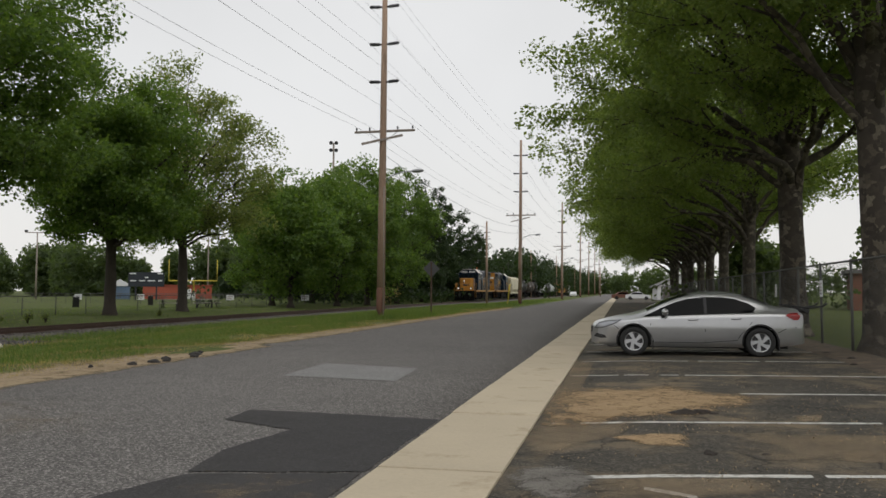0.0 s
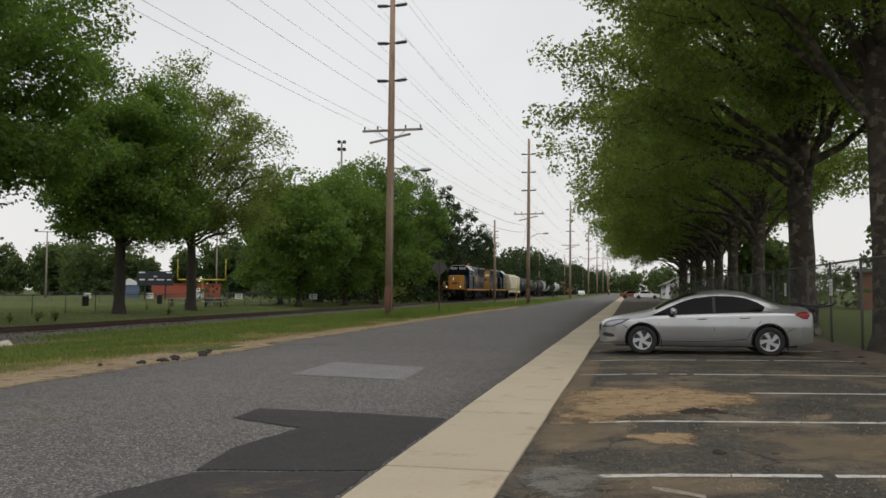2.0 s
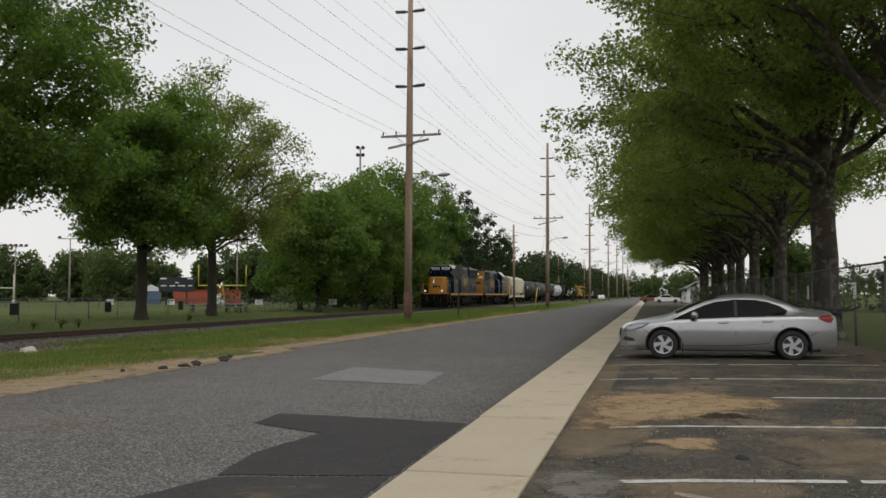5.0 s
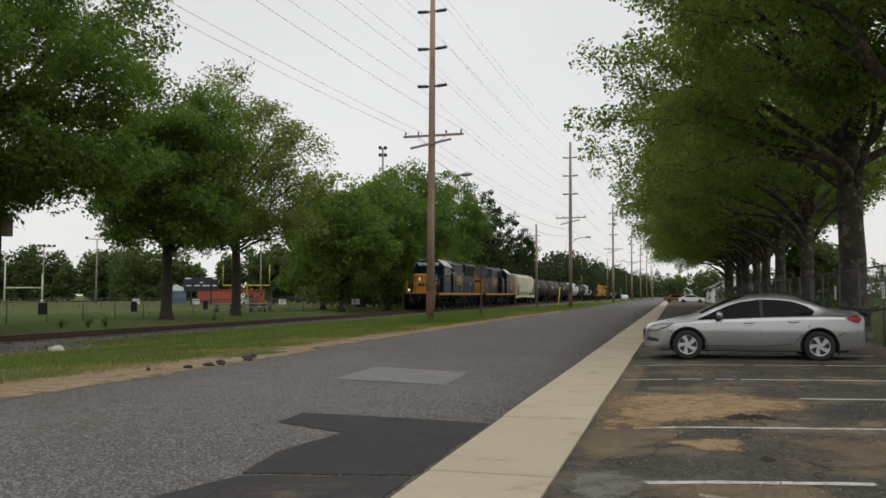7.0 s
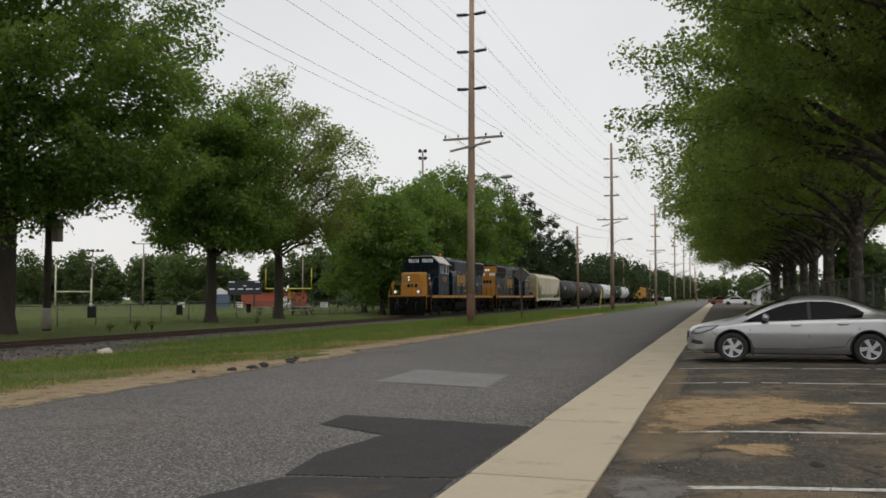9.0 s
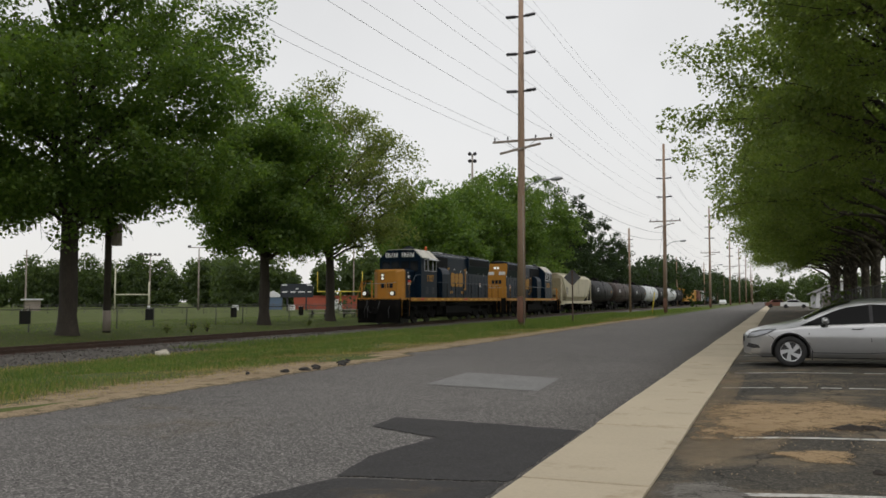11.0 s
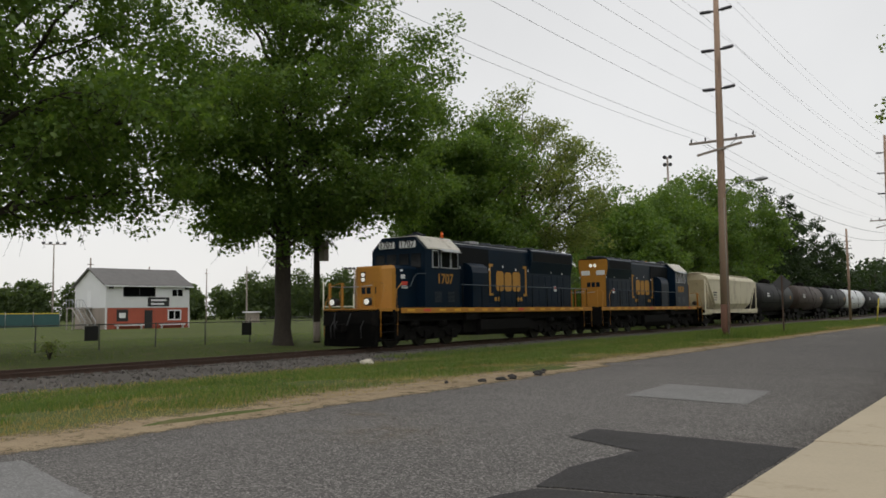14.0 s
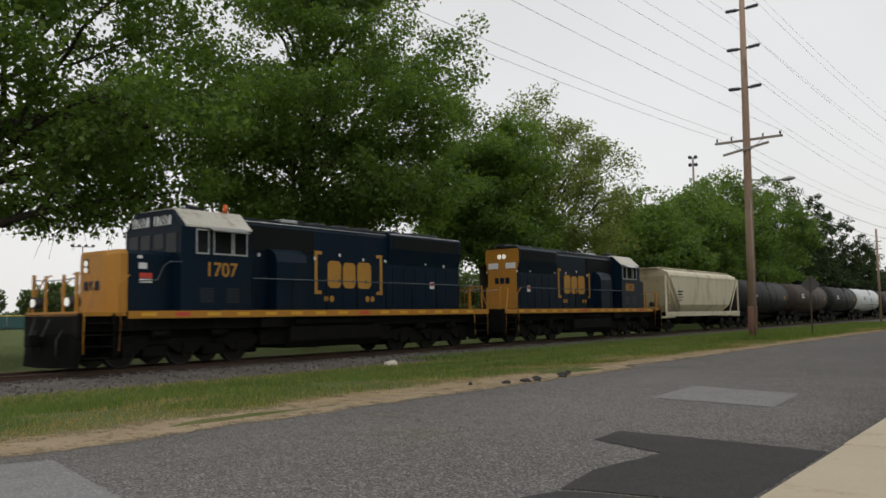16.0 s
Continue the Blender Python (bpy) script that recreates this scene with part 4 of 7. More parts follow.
def build_woods():
    woods("far_woods", "hazy green woods beyond the sports field", [(-330, -60), (-290, 60), (-250, 130), (-215, 190)], 12, 9500, 0.85, M_LEAF_F, 81, 22)
    woods("far_woods", "green woods behind the scoreboard", [(-215, 185), (-160, 205), (-110, 200), (-75, 190)], 15, 6800, 0.8, M_LEAF_F, 82, 14)
    woods("woods", "darker trees at the field's end", [(-75, 170), (-52, 150), (-40, 118)], 14.5, 3400, 0.6, M_LEAF_F, 83, 8)
    woods("woods", "mixed dark trees lining the railway", [(-28, 190), (-27, 260), (-26, 360), (-20, 520)], 13.5, 3600, 0.7, M_LEAF_D, 84, 6)
    woods("far_woods", "trees closing the far end of the street", [(-30, 560), (10, 480), (40, 420), (90, 380)], 15, 2200, 1.0, M_LEAF_F, 85, 14)
    woods("woods", "trees on the lawn behind the fence", [(23, 78), (38, 92), (66, 112)], 11, 2800, 0.5, M_LEAF_F, 86, 5)
    woods("woods", "leafy trees behind the row of sycamores", [(12, 72), (13, 84), (14, 98)], 7.0, 900, 0.4, M_LEAF_F, 87, 3)
    woods("undergrowth", "dark undergrowth below the trees along the railway", [(-44, 88), (-33, 96), (-30, 112), (-29, 160)], 4.2, 1300, 0.4, M_LEAF_D, 88, 3, False)


build_left_trees()
build_sycamores()
build_woods()

# ---- utility poles, wires, lamps ----
POLES = [(-13.9, -9.0), (-12.75, 42.65), (-11.3, 93.4), (-11.2, 160), (-11, 229), (-11, 290), (-10.8, 350), (-10.6, 415)]
ARM_Z = (17.2, 15.1, 13.0)


def build_pole(m, h=19.0, lamp=True, wood=None, z_off=0.0):
    pole = thing("utility_pole", "tall wooden power pole with crossarms on the grass verge", "utility pole", m, "power poles along the road")
    part("pole_foot", tube([(0, 0, -0.4), (0, 0, 0.6), (0.01, 0, 1.72)], [0.245, 0.24, 0.232], 14), M_POLE_FOOT, pole, "red-brown creosoted pole foot")
    part("shaft", tube([(0.01, 0, 1.7), (0.05, 0, 6), (0.1, 0, 12), (0.16, 0, h)], [0.228, 0.205, 0.175, 0.13], 14), wood or M_POLE, pole)
    for z in ARM_Z:
        for s in (-1, 1):
            run, rad = [(0.12 + s * 0.12, 0, z)], [0.055]
            for k in range(7):
                for dx, r in ((-0.022, 0.055), (-0.016, 0.10), (0.016, 0.10), (0.022, 0.052)):
                    run.append((0.12 + s * (0.3 + 0.08 * k + dx), 0, z + 0.012 + 0.005 * k))
                    rad.append(r)
            part("post_insulator", tube(run + [(0.12 + s * 0.85, 0, z + 0.05)], rad + [0.045], 10), M_INS, pole, "dark ribbed horizontal post insulator")
    part("crossarm", box(-1.62, 1.82, 0.16, 0.27, 10.25, 10.37, 0.01), M_GREYPOLE, pole)
    for x in (-1.5, -0.75, 0.85, 1.7):
        part("pin_insulator", tube([(x, 0.21, 10.36), (x, 0.21, 10.43), (x, 0.21, 10.44), (x, 0.21, 10.56)], [0.03, 0.03, 0.055, 0.04], 8), M_INS, pole)
    bm = bmesh.new()
    for s in (-1, 1):
        add_cyl(bm, (s * 0.8, 0.28, 10.27), (0.05, 0.22, 9.65), 0.018, 0.018, 5)
    part("brace", bm, M_GALV, pole)
    bm = bmesh.new()
    add_box(bm, -1.15, 1.15, -0.06, 0.06, 0, 0.11)
    bmesh.ops.transform(bm, matrix=pose(0.1, -0.2, 9.72, 0, -14, 20), verts=bm.verts)
    part("angled_crossarm", bm, M_GREYPOLE, pole, "tilted lower crossarm")
    part("conduit", cyl((0.2, -0.16, -0.2), (0.2, -0.16, 7.2), 0.035, None, 8), M_GREYPOLE, pole, "grey conduit up the pole")
    if lamp:
        street = [(0.1, 0, 7.3), (0.5, -0.02, 7.75), (1.1, -0.05, 7.98), (1.8, -0.06, 8.02)]
        part("lamp_arm", tube(street, 0.035, 8), M_GALV, pole)
        bm = bmesh.new()
        bmesh.ops.create_uvsphere(bm, u_segments=14, v_segments=8, radius=1, matrix=pose(2.05, -0.06, 8.02, 0, -4) @ Matrix.Diagonal((0.36, 0.16, 0.11, 1)))
        for f in bm.faces:
            f.smooth = True
        part("lamp_head", bm, M_GALV, pole, "grey cobra-head street lamp")
    return pole


def wire(a, b, sag, r):
    a, b = Vector(a), Vector(b)
    return [a.lerp(b, k / 16) - Vector((0, 0, sag * 4 * (k / 16) * (1 - k / 16))) for k in range(17)]


def build_lines():
    first = build_pole(pose(*POLES[1], -0.05))
    for k, p in enumerate(POLES):
        if k != 1:
            copy_thing(first, pose(*p, -0.05, 0, 0, 0))
    heads = [(0.12 + s * 0.85, 0, z + 0.06) for z in ARM_Z for s in (-1, 1)] + [(x, 0.21, 10.57) for x in (-1.5, -0.75, 1.7)] + [(0.15, 0, 18.9)]
    for head in heads:
        bm = bmesh.new()
        for (x0, y0), (x1, y1) in zip(POLES, POLES[1:5]):
            a, b = Vector((x0, y0, 0)) + Vector(head), Vector((x1, y1, 0)) + Vector(head)
            add_tube(bm, wire(a, b, 0.011 * (b - a).length, 0), 0.0072, 4)
        tagged(part("power_line", bm, M_WIRE, None), "thin power line slung between the poles", "power line", "power lines")
    for z, sag in ((8.9, 0.9), (8.2, 1.1)):
        bm = bmesh.new()
        for (x0, y0), (x1, y1) in zip(POLES[1:], POLES[2:5]):
            add_tube(bm, wire((x0 + 0.2, y0, z), (x1 + 0.2, y1, z), sag, 0), 0.015, 4)
        tagged(part("cable", bm, M_WIRE, None), "thicker communication cable between the poles", "cable", "power lines")
    # plain poles farther off
    for x, y, h, r in ((-17.2, 106, 10.8, 0.16), (-22, 205, 12, 0.16), (-20, 262, 13, 0.16), (-18, 330, 12, 0.16), (-6, 250, 9, 0.12)):
        pole = thing("wooden_pole", "plain weathered wooden pole near the track", "utility pole", pose(x, y, -0.1))
        part("shaft", tube([(0, 0, -0.3), (0, 0, h)], [r, r * 0.7], 10), M_POLE, pole)
        part("bracket", box(-0.25, 0.5, -0.05, 0.05, h * 0.86, h * 0.86 + 0.08), M_INS, pole)
        part("bracket", box(-0.25, 0.5, -0.05, 0.05, h * 0.78, h * 0.78 + 0.08), M_INS, pole)


build_lines()

# ---- the train ----
M_BLUE = mat("dark blue locomotive paint", (0.0030, 0.0115, 0.0245), 0.38, 0, 0.25, 0.5, 14, 0.04, (0.009, 0.012, 0.016), 0.25, stretch=(1, 1, 0.35), spec=0.16)
M_YELLOW = mat("locomotive yellow paint", (0.40, 0.18, 0.018), 0.5, 0, 0.12, 0.8, 16, 0.04, (0.30, 0.15, 0.04), 0.2, stretch=(1, 1, 0.4))
M_LOGO = mat("faded yellow lettering paint", (0.40, 0.20, 0.028), 0.55, 0, 0.15, 2, 20, 0.02)
M_UNDER = mat("grimy black running gear", (0.0052, 0.0049, 0.0046), 0.8, 0.0, 0.45, 1.2, 16, 0.5, (0.015, 0.0125, 0.0105), 0.3, spec=0.12)
M_WHEEL = mat("worn wheel steel", (0.016, 0.014, 0.013), 0.5, 0.6, 0.3, 3, 20, 0.2)
M_TREAD = mat("polished wheel tread", (0.05, 0.047, 0.044), 0.35, 0.8, 0.15, 5, 30, 0.05)
M_CABROOF = mat("cream cab roof paint", (0.60, 0.57, 0.50), 0.6, 0, 0.12, 1, 14, 0.05, (0.35, 0.31, 0.25), 0.25)
M_REFLECT = mat("bright yellow reflector", (0.62, 0.34, 0.03), 0.4, 0, 0.12, 2, 20, 0.02)
M_HANDRAIL = mat("worn blue-grey handrail", (0.07, 0.09, 0.11), 0.5, 0.2, 0.2, 2, 20, 0.05)
M_GRILLE = mat("black grille mesh", (0.006, 0.007, 0.008), 0.7, 0, 0.3, 1, 30, 0.3, spec=0.15)
M_ROOFDARK = mat("dark roof paint", (0.025, 0.03, 0.04), 0.4, 0.2, 0.3, 1, 14, 0.1)
M_GLASS_DARK = mat("dark cab glass", (0.008, 0.010, 0.012), 0.08, 0, 0.1, 2, 10, 0, spec=0.18)
M_FRAME_AL = mat("bare aluminium frame", (0.55, 0.56, 0.58), 0.4, 0.7, 0.1, 3, 20, 0.05)
M_ORANGE = mat("orange beacon", (0.75, 0.13, 0.02), 0.3, 0, 0.1)
M_REDSIGN = mat("red sign paint", (0.55, 0.06, 0.04), 0.5, 0, 0.1)
M_HOPPER = mat("cream hopper paint", (0.63, 0.575, 0.43), 0.6, 0, 0.10, 0.5, 12, 0.05, (0.32, 0.26, 0.17), 0.3, stretch=(1, 1, 0.3))
M_TANK_BLACK = mat("sooty black tank paint", (0.022, 0.022, 0.023), 0.6, 0.0, 0.3, 0.6, 12, 0.06, (0.05, 0.04, 0.033), 0.25, stretch=(1, 1, 0.4), spec=0.25)
M_TANK_BROWN = mat("rust-brown tank paint", (0.042, 0.028, 0.022), 0.65, 0.0, 0.3, 0.6, 12, 0.06, (0.10, 0.06, 0.04), 0.3, stretch=(1, 1, 0.4))
M_TANK_WHITE = mat("white tank paint", (0.58, 0.60, 0.61), 0.5, 0, 0.12, 0.6, 12, 0.05, (0.25, 0.23, 0.2), 0.25, stretch=(1, 1, 0.3))
M_BOX_YELLOW = mat("yellow boxcar paint", (0.48, 0.26, 0.04), 0.6, 0, 0.18, 0.5, 12, 0.05, (0.25, 0.13, 0.05), 0.3, stretch=(1, 1, 0.3))
M_BOX_BROWN = mat("oxide brown boxcar paint", (0.17, 0.07, 0.045), 0.65, 0, 0.2, 0.5, 12, 0.05, (0.08, 0.05, 0.04), 0.3, stretch=(1, 1, 0.3))
M_BOX_BLUE = mat("faded blue boxcar paint", (0.09, 0.14, 0.22), 0.6, 0, 0.2, 0.5, 12, 0.05, (0.1, 0.08, 0.06), 0.3, stretch=(1, 1, 0.3))
M_LENS, _nt, _b = node_mat("lit headlight lens")
_b.inputs["Base Color"].default_value = (0.9, 0.9, 0.85, 1)
_b.inputs["Emission Color"].default_value, _b.inputs["Emission Strength"].default_value = (1.0, 0.96, 0.85, 1), 0.35
MOVING, SPINNING = [], []


def text_mesh(body, size, material, name, parent, m, extrude=0.004):
    cu = bpy.data.curves.new(name, "FONT")
    cu.body, cu.size, cu.extrude, cu.align_x, cu.align_y = body, size, extrude, "CENTER", "CENTER"
    cu.offset = size * 0.014
    tmp = bpy.data.objects.new("text_source", cu)
    scene.collection.objects.link(tmp)
    me = bpy.data.meshes.new_from_object(tmp.evaluated_get(bpy.context.evaluated_depsgraph_get()))
    bpy.data.objects.remove(tmp)
    me.materials.clear()
    me.materials.append(material)
    return share(name, me, parent, m)


def side_m(x, y, z, near=True):
    """A pose for a flat mark on a side wall: its x axis runs along the car, its y axis up."""
    return pose(x, y, z, 90, 0, 90 if near else -90)


def plate_mark(outlines, material, name, parent, m, thick=0.006, label=""):
    bm = bmesh.new()
    for outline in outlines:
        a = [bm.verts.new((x, y, thick)) for x, y in outline]
        b = [bm.verts.new((x, y, -0.01)) for x, y in outline]
        bm.faces.new(a)
        for i in range(len(a)):
            bm.faces.new((a[i], b[i], b[(i + 1) % len(a)], a[(i + 1) % len(a)]))
    ob = part(name, bm, material, parent, label)
    ob.matrix_basis = m
    return ob


def emblem(parent, m, s, material):
    """Three chunky plain blocks between two square brackets, and small discs below."""
    def rect(x0, x1, y0, y1):
        return [(x0 * s, y0 * s), (x1 * s, y0 * s), (x1 * s, y1 * s), (x0 * s, y1 * s)]
    for k in (-1, 1):
        plate_mark([rect(*sorted((k * 1.62, k * 1.75)), -0.68, 0.82), rect(*sorted((k * 1.42, k * 1.62)), 0.70, 0.82), rect(*sorted((k * 1.42, k * 1.62)), -0.68, -0.56)], material, "bracket_mark", parent, m)
    for x0, x1, y1 in ((-1.12, -0.46, 0.5), (-0.36, 0.28, 0.46), (0.38, 1.12, 0.5)):
        o = [(x0, -0.34), (x0 + 0.12, -0.46), (x1 - 0.12, -0.46), (x1, -0.34), (x1, y1 - 0.12), (x1 - 0.12, y1), (x0 + 0.12, y1), (x0, y1 - 0.12)]
        plate_mark([[(x * s, y * s) for x, y in o]], material, "emblem_block", parent, m, label="yellow painted emblem block")
    for x in (-1.2, -0.92, 0.92, 1.2):
        plate_mark([[((x + 0.11 * math.cos(k * 0.785)) * s, (-0.84 + 0.11 * math.sin(k * 0.785)) * s) for k in range(8)]], material, "disc_mark", parent, m)


def wheelset(parent, y, r=0.5):
    ob = new("wheelset")
    ob.empty_display_size = 0.2
    ob.parent = parent
    bm = bmesh.new()
    add_cyl(bm, (-0.9, 0, 0), (0.9, 0, 0), 0.09, None, 8)
    part("axle", bm, M_UNDER, ob)
    for s in (-1, 1):
        bm = bmesh.new()
        add_cyl(bm, (s * 0.70, 0, 0), (s * 0.83, 0, 0), r, r * 0.985, 24, 1)
        add_cyl(bm, (s * 0.68, 0, 0), (s * 0.71, 0, 0), r + 0.028, None, 24, 1)
        add_cyl(bm, (s * 0.80, 0, 0), (s * 0.838, 0, 0), r * 0.9, r * 0.88, 24, 0)
        add_cyl(bm, (s * 0.80, 0, 0), (s * 0.87, 0, 0), 0.14, 0.12, 12, 0)
        for k in range(3):
            a = 2.094 * k
            add_box(bm, *sorted((s * 0.836, s * 0.846)), 0.26 * math.cos(a) - 0.03, 0.26 * math.cos(a) + 0.03, 0.26 * math.sin(a) - 0.03, 0.26 * math.sin(a) + 0.03, 0, 1)
        part("wheel", bm, [M_WHEEL, M_TREAD], ob)
    ob.matrix_basis = pose(0, y, r + 0.004)
    SPINNING.append((ob, y, r))
    return ob


def loco_truck(parent, yc):
    tr = new("truck")
    tr.empty_display_size = 0.2
    tr.parent = parent
    for dy in (-2.05, 0, 2.05):
        wheelset(tr, yc + dy, 0.508)
    for s in (-1, 1):
        bm = bmesh.new()
        prof = [(-2.75, 0.62), (-2.45, 0.42), (-1.7, 0.42), (-1.35, 0.68), (-0.7, 0.68), (-0.35, 0.42), (0.35, 0.42), (0.7, 0.68), (1.35, 0.68), (1.7, 0.42), (2.45, 0.42), (2.75, 0.62), (2.75, 0.86), (1.8, 0.98), (0.9, 0.84), (-0.9, 0.84), (-1.8, 0.98), (-2.75, 0.86)]
        a = [bm.verts.new((s * 0.98, yc + y, z)) for y, z in prof]
        b = [bm.verts.new((s * 1.14, yc + y, z)) for y, z in prof]
        bm.faces.new(a), bm.faces.new(b[::-1])
        for i in range(len(a)):
            bm.faces.new((a[i], a[(i + 1) % len(a)], b[(i + 1) % len(a)], b[i]))
        bmesh.ops.recalc_face_normals(bm, faces=bm.faces)
        part("side_frame", bm, M_UNDER, tr)
        for dy in (-2.05, 0, 2.05):
            part("journal_box", box(s * 1.10 - 0.12, s * 1.10 + 0.12, yc + dy - 0.17, yc + dy + 0.17, 0.34, 0.70, 0.03), M_UNDER, tr)
        for dy in (-1.05, 1.05):
            bm = bmesh.new()
            for k in range(5):
                add_cyl(bm, (s * 1.06, yc + dy, 0.70 + 0.09 * k), (s * 1.06, yc + dy, 0.74 + 0.09 * k), 0.13, None, 10)
            part("spring", bm, M_UNDER, tr)
            part("brake_cylinder", cyl((s * 1.2, yc + dy - 0.25, 0.98), (s * 1.2, yc + dy + 0.35, 0.98), 0.13, None, 12), M_UNDER, tr)
    part("bolster", box(-1.0, 1.0, yc - 2.7, yc + 2.7, 0.62, 1.14, 0.05), M_UNDER, tr)
    for dy in (-1.05, 1.05, -2.75, 2.75):
        part("traction_motor", box(-0.66, 0.66, yc + dy - 0.4, yc + dy + 0.4, 0.26, 0.8, 0.08), M_UNDER, tr)
    for s in (-1, 1):
        for dy in (-1.05, 1.05):
            part("brake_rigging", box(s * 1.02 - 0.08, s * 1.02 + 0.08, yc + dy - 0.42, yc + dy + 0.42, 0.30, 0.70, 0.04), M_UNDER, tr)


def coupler(parent, y, d):
    bm = bmesh.new()
    add_box(bm, -0.1, 0.1, min(y, y - d * 0.75), max(y, y - d * 0.75), 0.78, 0.98, 0.02)
    add_box(bm, -0.16, 0.16, min(y, y - d * 0.28), max(y, y - d * 0.28), 0.70, 1.04, 0.05)
    part("coupler", bm, M_UNDER, parent)


def rail_run(parent, name, pts, material, r=0.02):
    return part(name, tube(pts, r, 6), material, parent)


def build_loco(label, L, number, porch=2.1):
    loco = thing("locomotive", label, "locomotive", None, "freight train")
    c = L / 20.98  # hood length follows the frame
    hood_end = L - porch
    part("frame", box(-1.30, 1.30, 0.75, L - 0.75, 1.10, 1.60), M_UNDER, loco)
    for y0, y1 in ((7.2, 8.4), (L - 8.4, L - 7.1)):
        part("underframe_box", box(-1.2, 1.2, y0, y1, 0.5, 1.15, 0.04), M_UNDER, loco)
    part("walkway", box(-1.55, 1.55, 2.9, L - 0.7, 1.60, 1.66, 0.008), M_UNDER, loco)
    for s in (-1, 1):
        part("sill_stripe", box(s * 1.555 - 0.012, s * 1.555 + 0.012, 2.1, L - 0.7, 1.45, 1.67), M_YELLOW, loco, "yellow sill stripe")
        for k in range(15):
            y = 2.5 + k * (L - 3.8) / 15
            part("reflector", box(s * 1.57 - 0.004, s * 1.57 + 0.004, y, y + 0.5, 1.51, 1.62), M_REDSIGN if k % 7 == 1 else M_REFLECT, loco)
    # front end
    part("end_plate", box(-1.5, 1.5, 0.66, 0.78, 0.95, 1.62, 0.02), M_UNDER, loco)
    part("front_porch", box(-1.45, 1.45, 0.66, 2.1, 1.53, 1.66, 0.01), M_YELLOW, loco, "yellow porch edge")
    bm = bmesh.new()
    pts = [(-1.5, 0.72), (-1.42, 0.58), (0, 0.32), (1.42, 0.58), (1.5, 0.72)]
    lo = [bm.verts.new((x * 0.97, y, 0.12)) for x, y in pts]
    hi = [bm.verts.new((x, y + 0.12, 1.05)) for x, y in pts]
    for i in range(4):
        bm.faces.new((lo[i], lo[i + 1], hi[i + 1], hi[i]))
    bmesh.ops.solidify(bm, geom=bm.faces[:], thickness=0.04)
    part("snow_plow", bm, M_UNDER, loco)
    coupler(loco, 0.0, -1), coupler(loco, L, 1)
    part("end_plate", box(-1.5, 1.5, L - 0.78, L - 0.66, 0.55, 1.62, 0.02), M_UNDER, loco)
    hose = [(-0.75, 0.6, 1.5), (-0.7, 0.45, 1.05), (-0.4, 0.35, 0.75), (0.05, 0.38, 0.9), (0.15, 0.55, 1.45)]
    rail_run(loco, "air_hose", hose, M_BLACK, 0.03)
    for x in (-0.85, -0.65, 0.8):
        rail_run(loco, "air_hose", [(x, 0.6, 1.15), (x, 0.42, 0.9), (x + 0.05, 0.4, 0.45)], M_BLACK, 0.025)
    for y0, d in ((0.66, 1), (L - 0.66, -1)):
        for s in (-1, 1):
            for k in range(4):
                part("step", box(*sorted((s * 1.12, s * 1.54)), *sorted((y0 + d * 0.15, y0 + d * 1.0)), 0.35 + 0.32 * k, 0.385 + 0.32 * k, 0.006), M_UNDER, loco)
            part("step_side", box(*sorted((s * 1.12, s * 1.54)), *sorted((y0 + d * 1.02, y0 + d * 1.06)), 0.32, 1.6), M_UNDER, loco)
            rail_run(loco, "grab_iron", [(s * 1.56, y0 + d * 0.12, 0.5), (s * 1.56, y0 + d * 0.12, 1.7), (s * 1.45, y0 + d * 0.5, 2.62), (s * 1.2, y0 + d * 0.55, 2.72), (s * 0.6, y0 + d * 0.3, 2.72)], M_YELLOW, 0.022)
            rail_run(loco, "grab_iron", [(s * 1.58, y0 + d * 1.15, 0.55), (s * 1.58, y0 + d * 1.2, 1.3), (s * 1.58, y0 + d * 1.1, 2.4), (s * 1.58, y0 + d * 1.45, 2.7)], M_YELLOW, 0.022)
            part("railing_post", box(s * 1.2 - 0.06, s * 1.2 + 0.06, y0 + d * 0.1 - 0.03, y0 + d * 0.1 + 0.03, 1.6, 2.75), M_YELLOW, loco)
            part("railing_post", box(s * 0.5 - 0.04, s * 0.5 + 0.04, y0 + d * 0.1 - 0.03, y0 + d * 0.1 + 0.03, 1.6, 2.7), M_YELLOW, loco)
        rail_run(loco, "end_railing", [(-1.2, y0 + d * 0.1, 2.6), (-0.5, y0 + d * 0.1, 2.55), (0.5, y0 + d * 0.1, 2.55), (1.2, y0 + d * 0.1, 2.6)], M_GALV, 0.018)
    for s in (-1, 1):
        part("ditch_light", cyl((s * 0.95, 0.62, 1.93), (s * 0.95, 0.95, 1.93), 0.17, 0.15, 14), M_BLACK, loco)
        part("ditch_lens", cyl((s * 0.95, 0.60, 1.93), (s * 0.95, 0.63, 1.93), 0.12, None, 14), M_LENS, loco, "bright ditch light")
    # short hood
    def chamfered(hw, ch, z0, z1):
        return [(-hw, z0), (hw, z0), (hw, z1 - ch), (hw - ch, z1), (-hw + ch, z1), (-hw, z1 - ch)]
    nose = part("short_hood", prism(chamfered(1.06, 0.10, 1.66, 3.42), 2.35, 4.0), M_BLUE, loco, "dark blue short hood")
    bm = bmesh.new()
    rings = []
    for y, hw, drop in ((1.86, 0.62, 0.10), (1.90, 0.72, 0.04), (2.16, 1.03, 0.0), (2.36, 1.065, 0.0)):
        rings.append([bm.verts.new((x, y, z)) for x, z in ((-hw, 1.66), (hw, 1.66), (hw, 3.32 - drop), (hw - 0.1, 3.425 - drop), (-hw + 0.1, 3.425 - drop), (-hw, 3.32 - drop))])
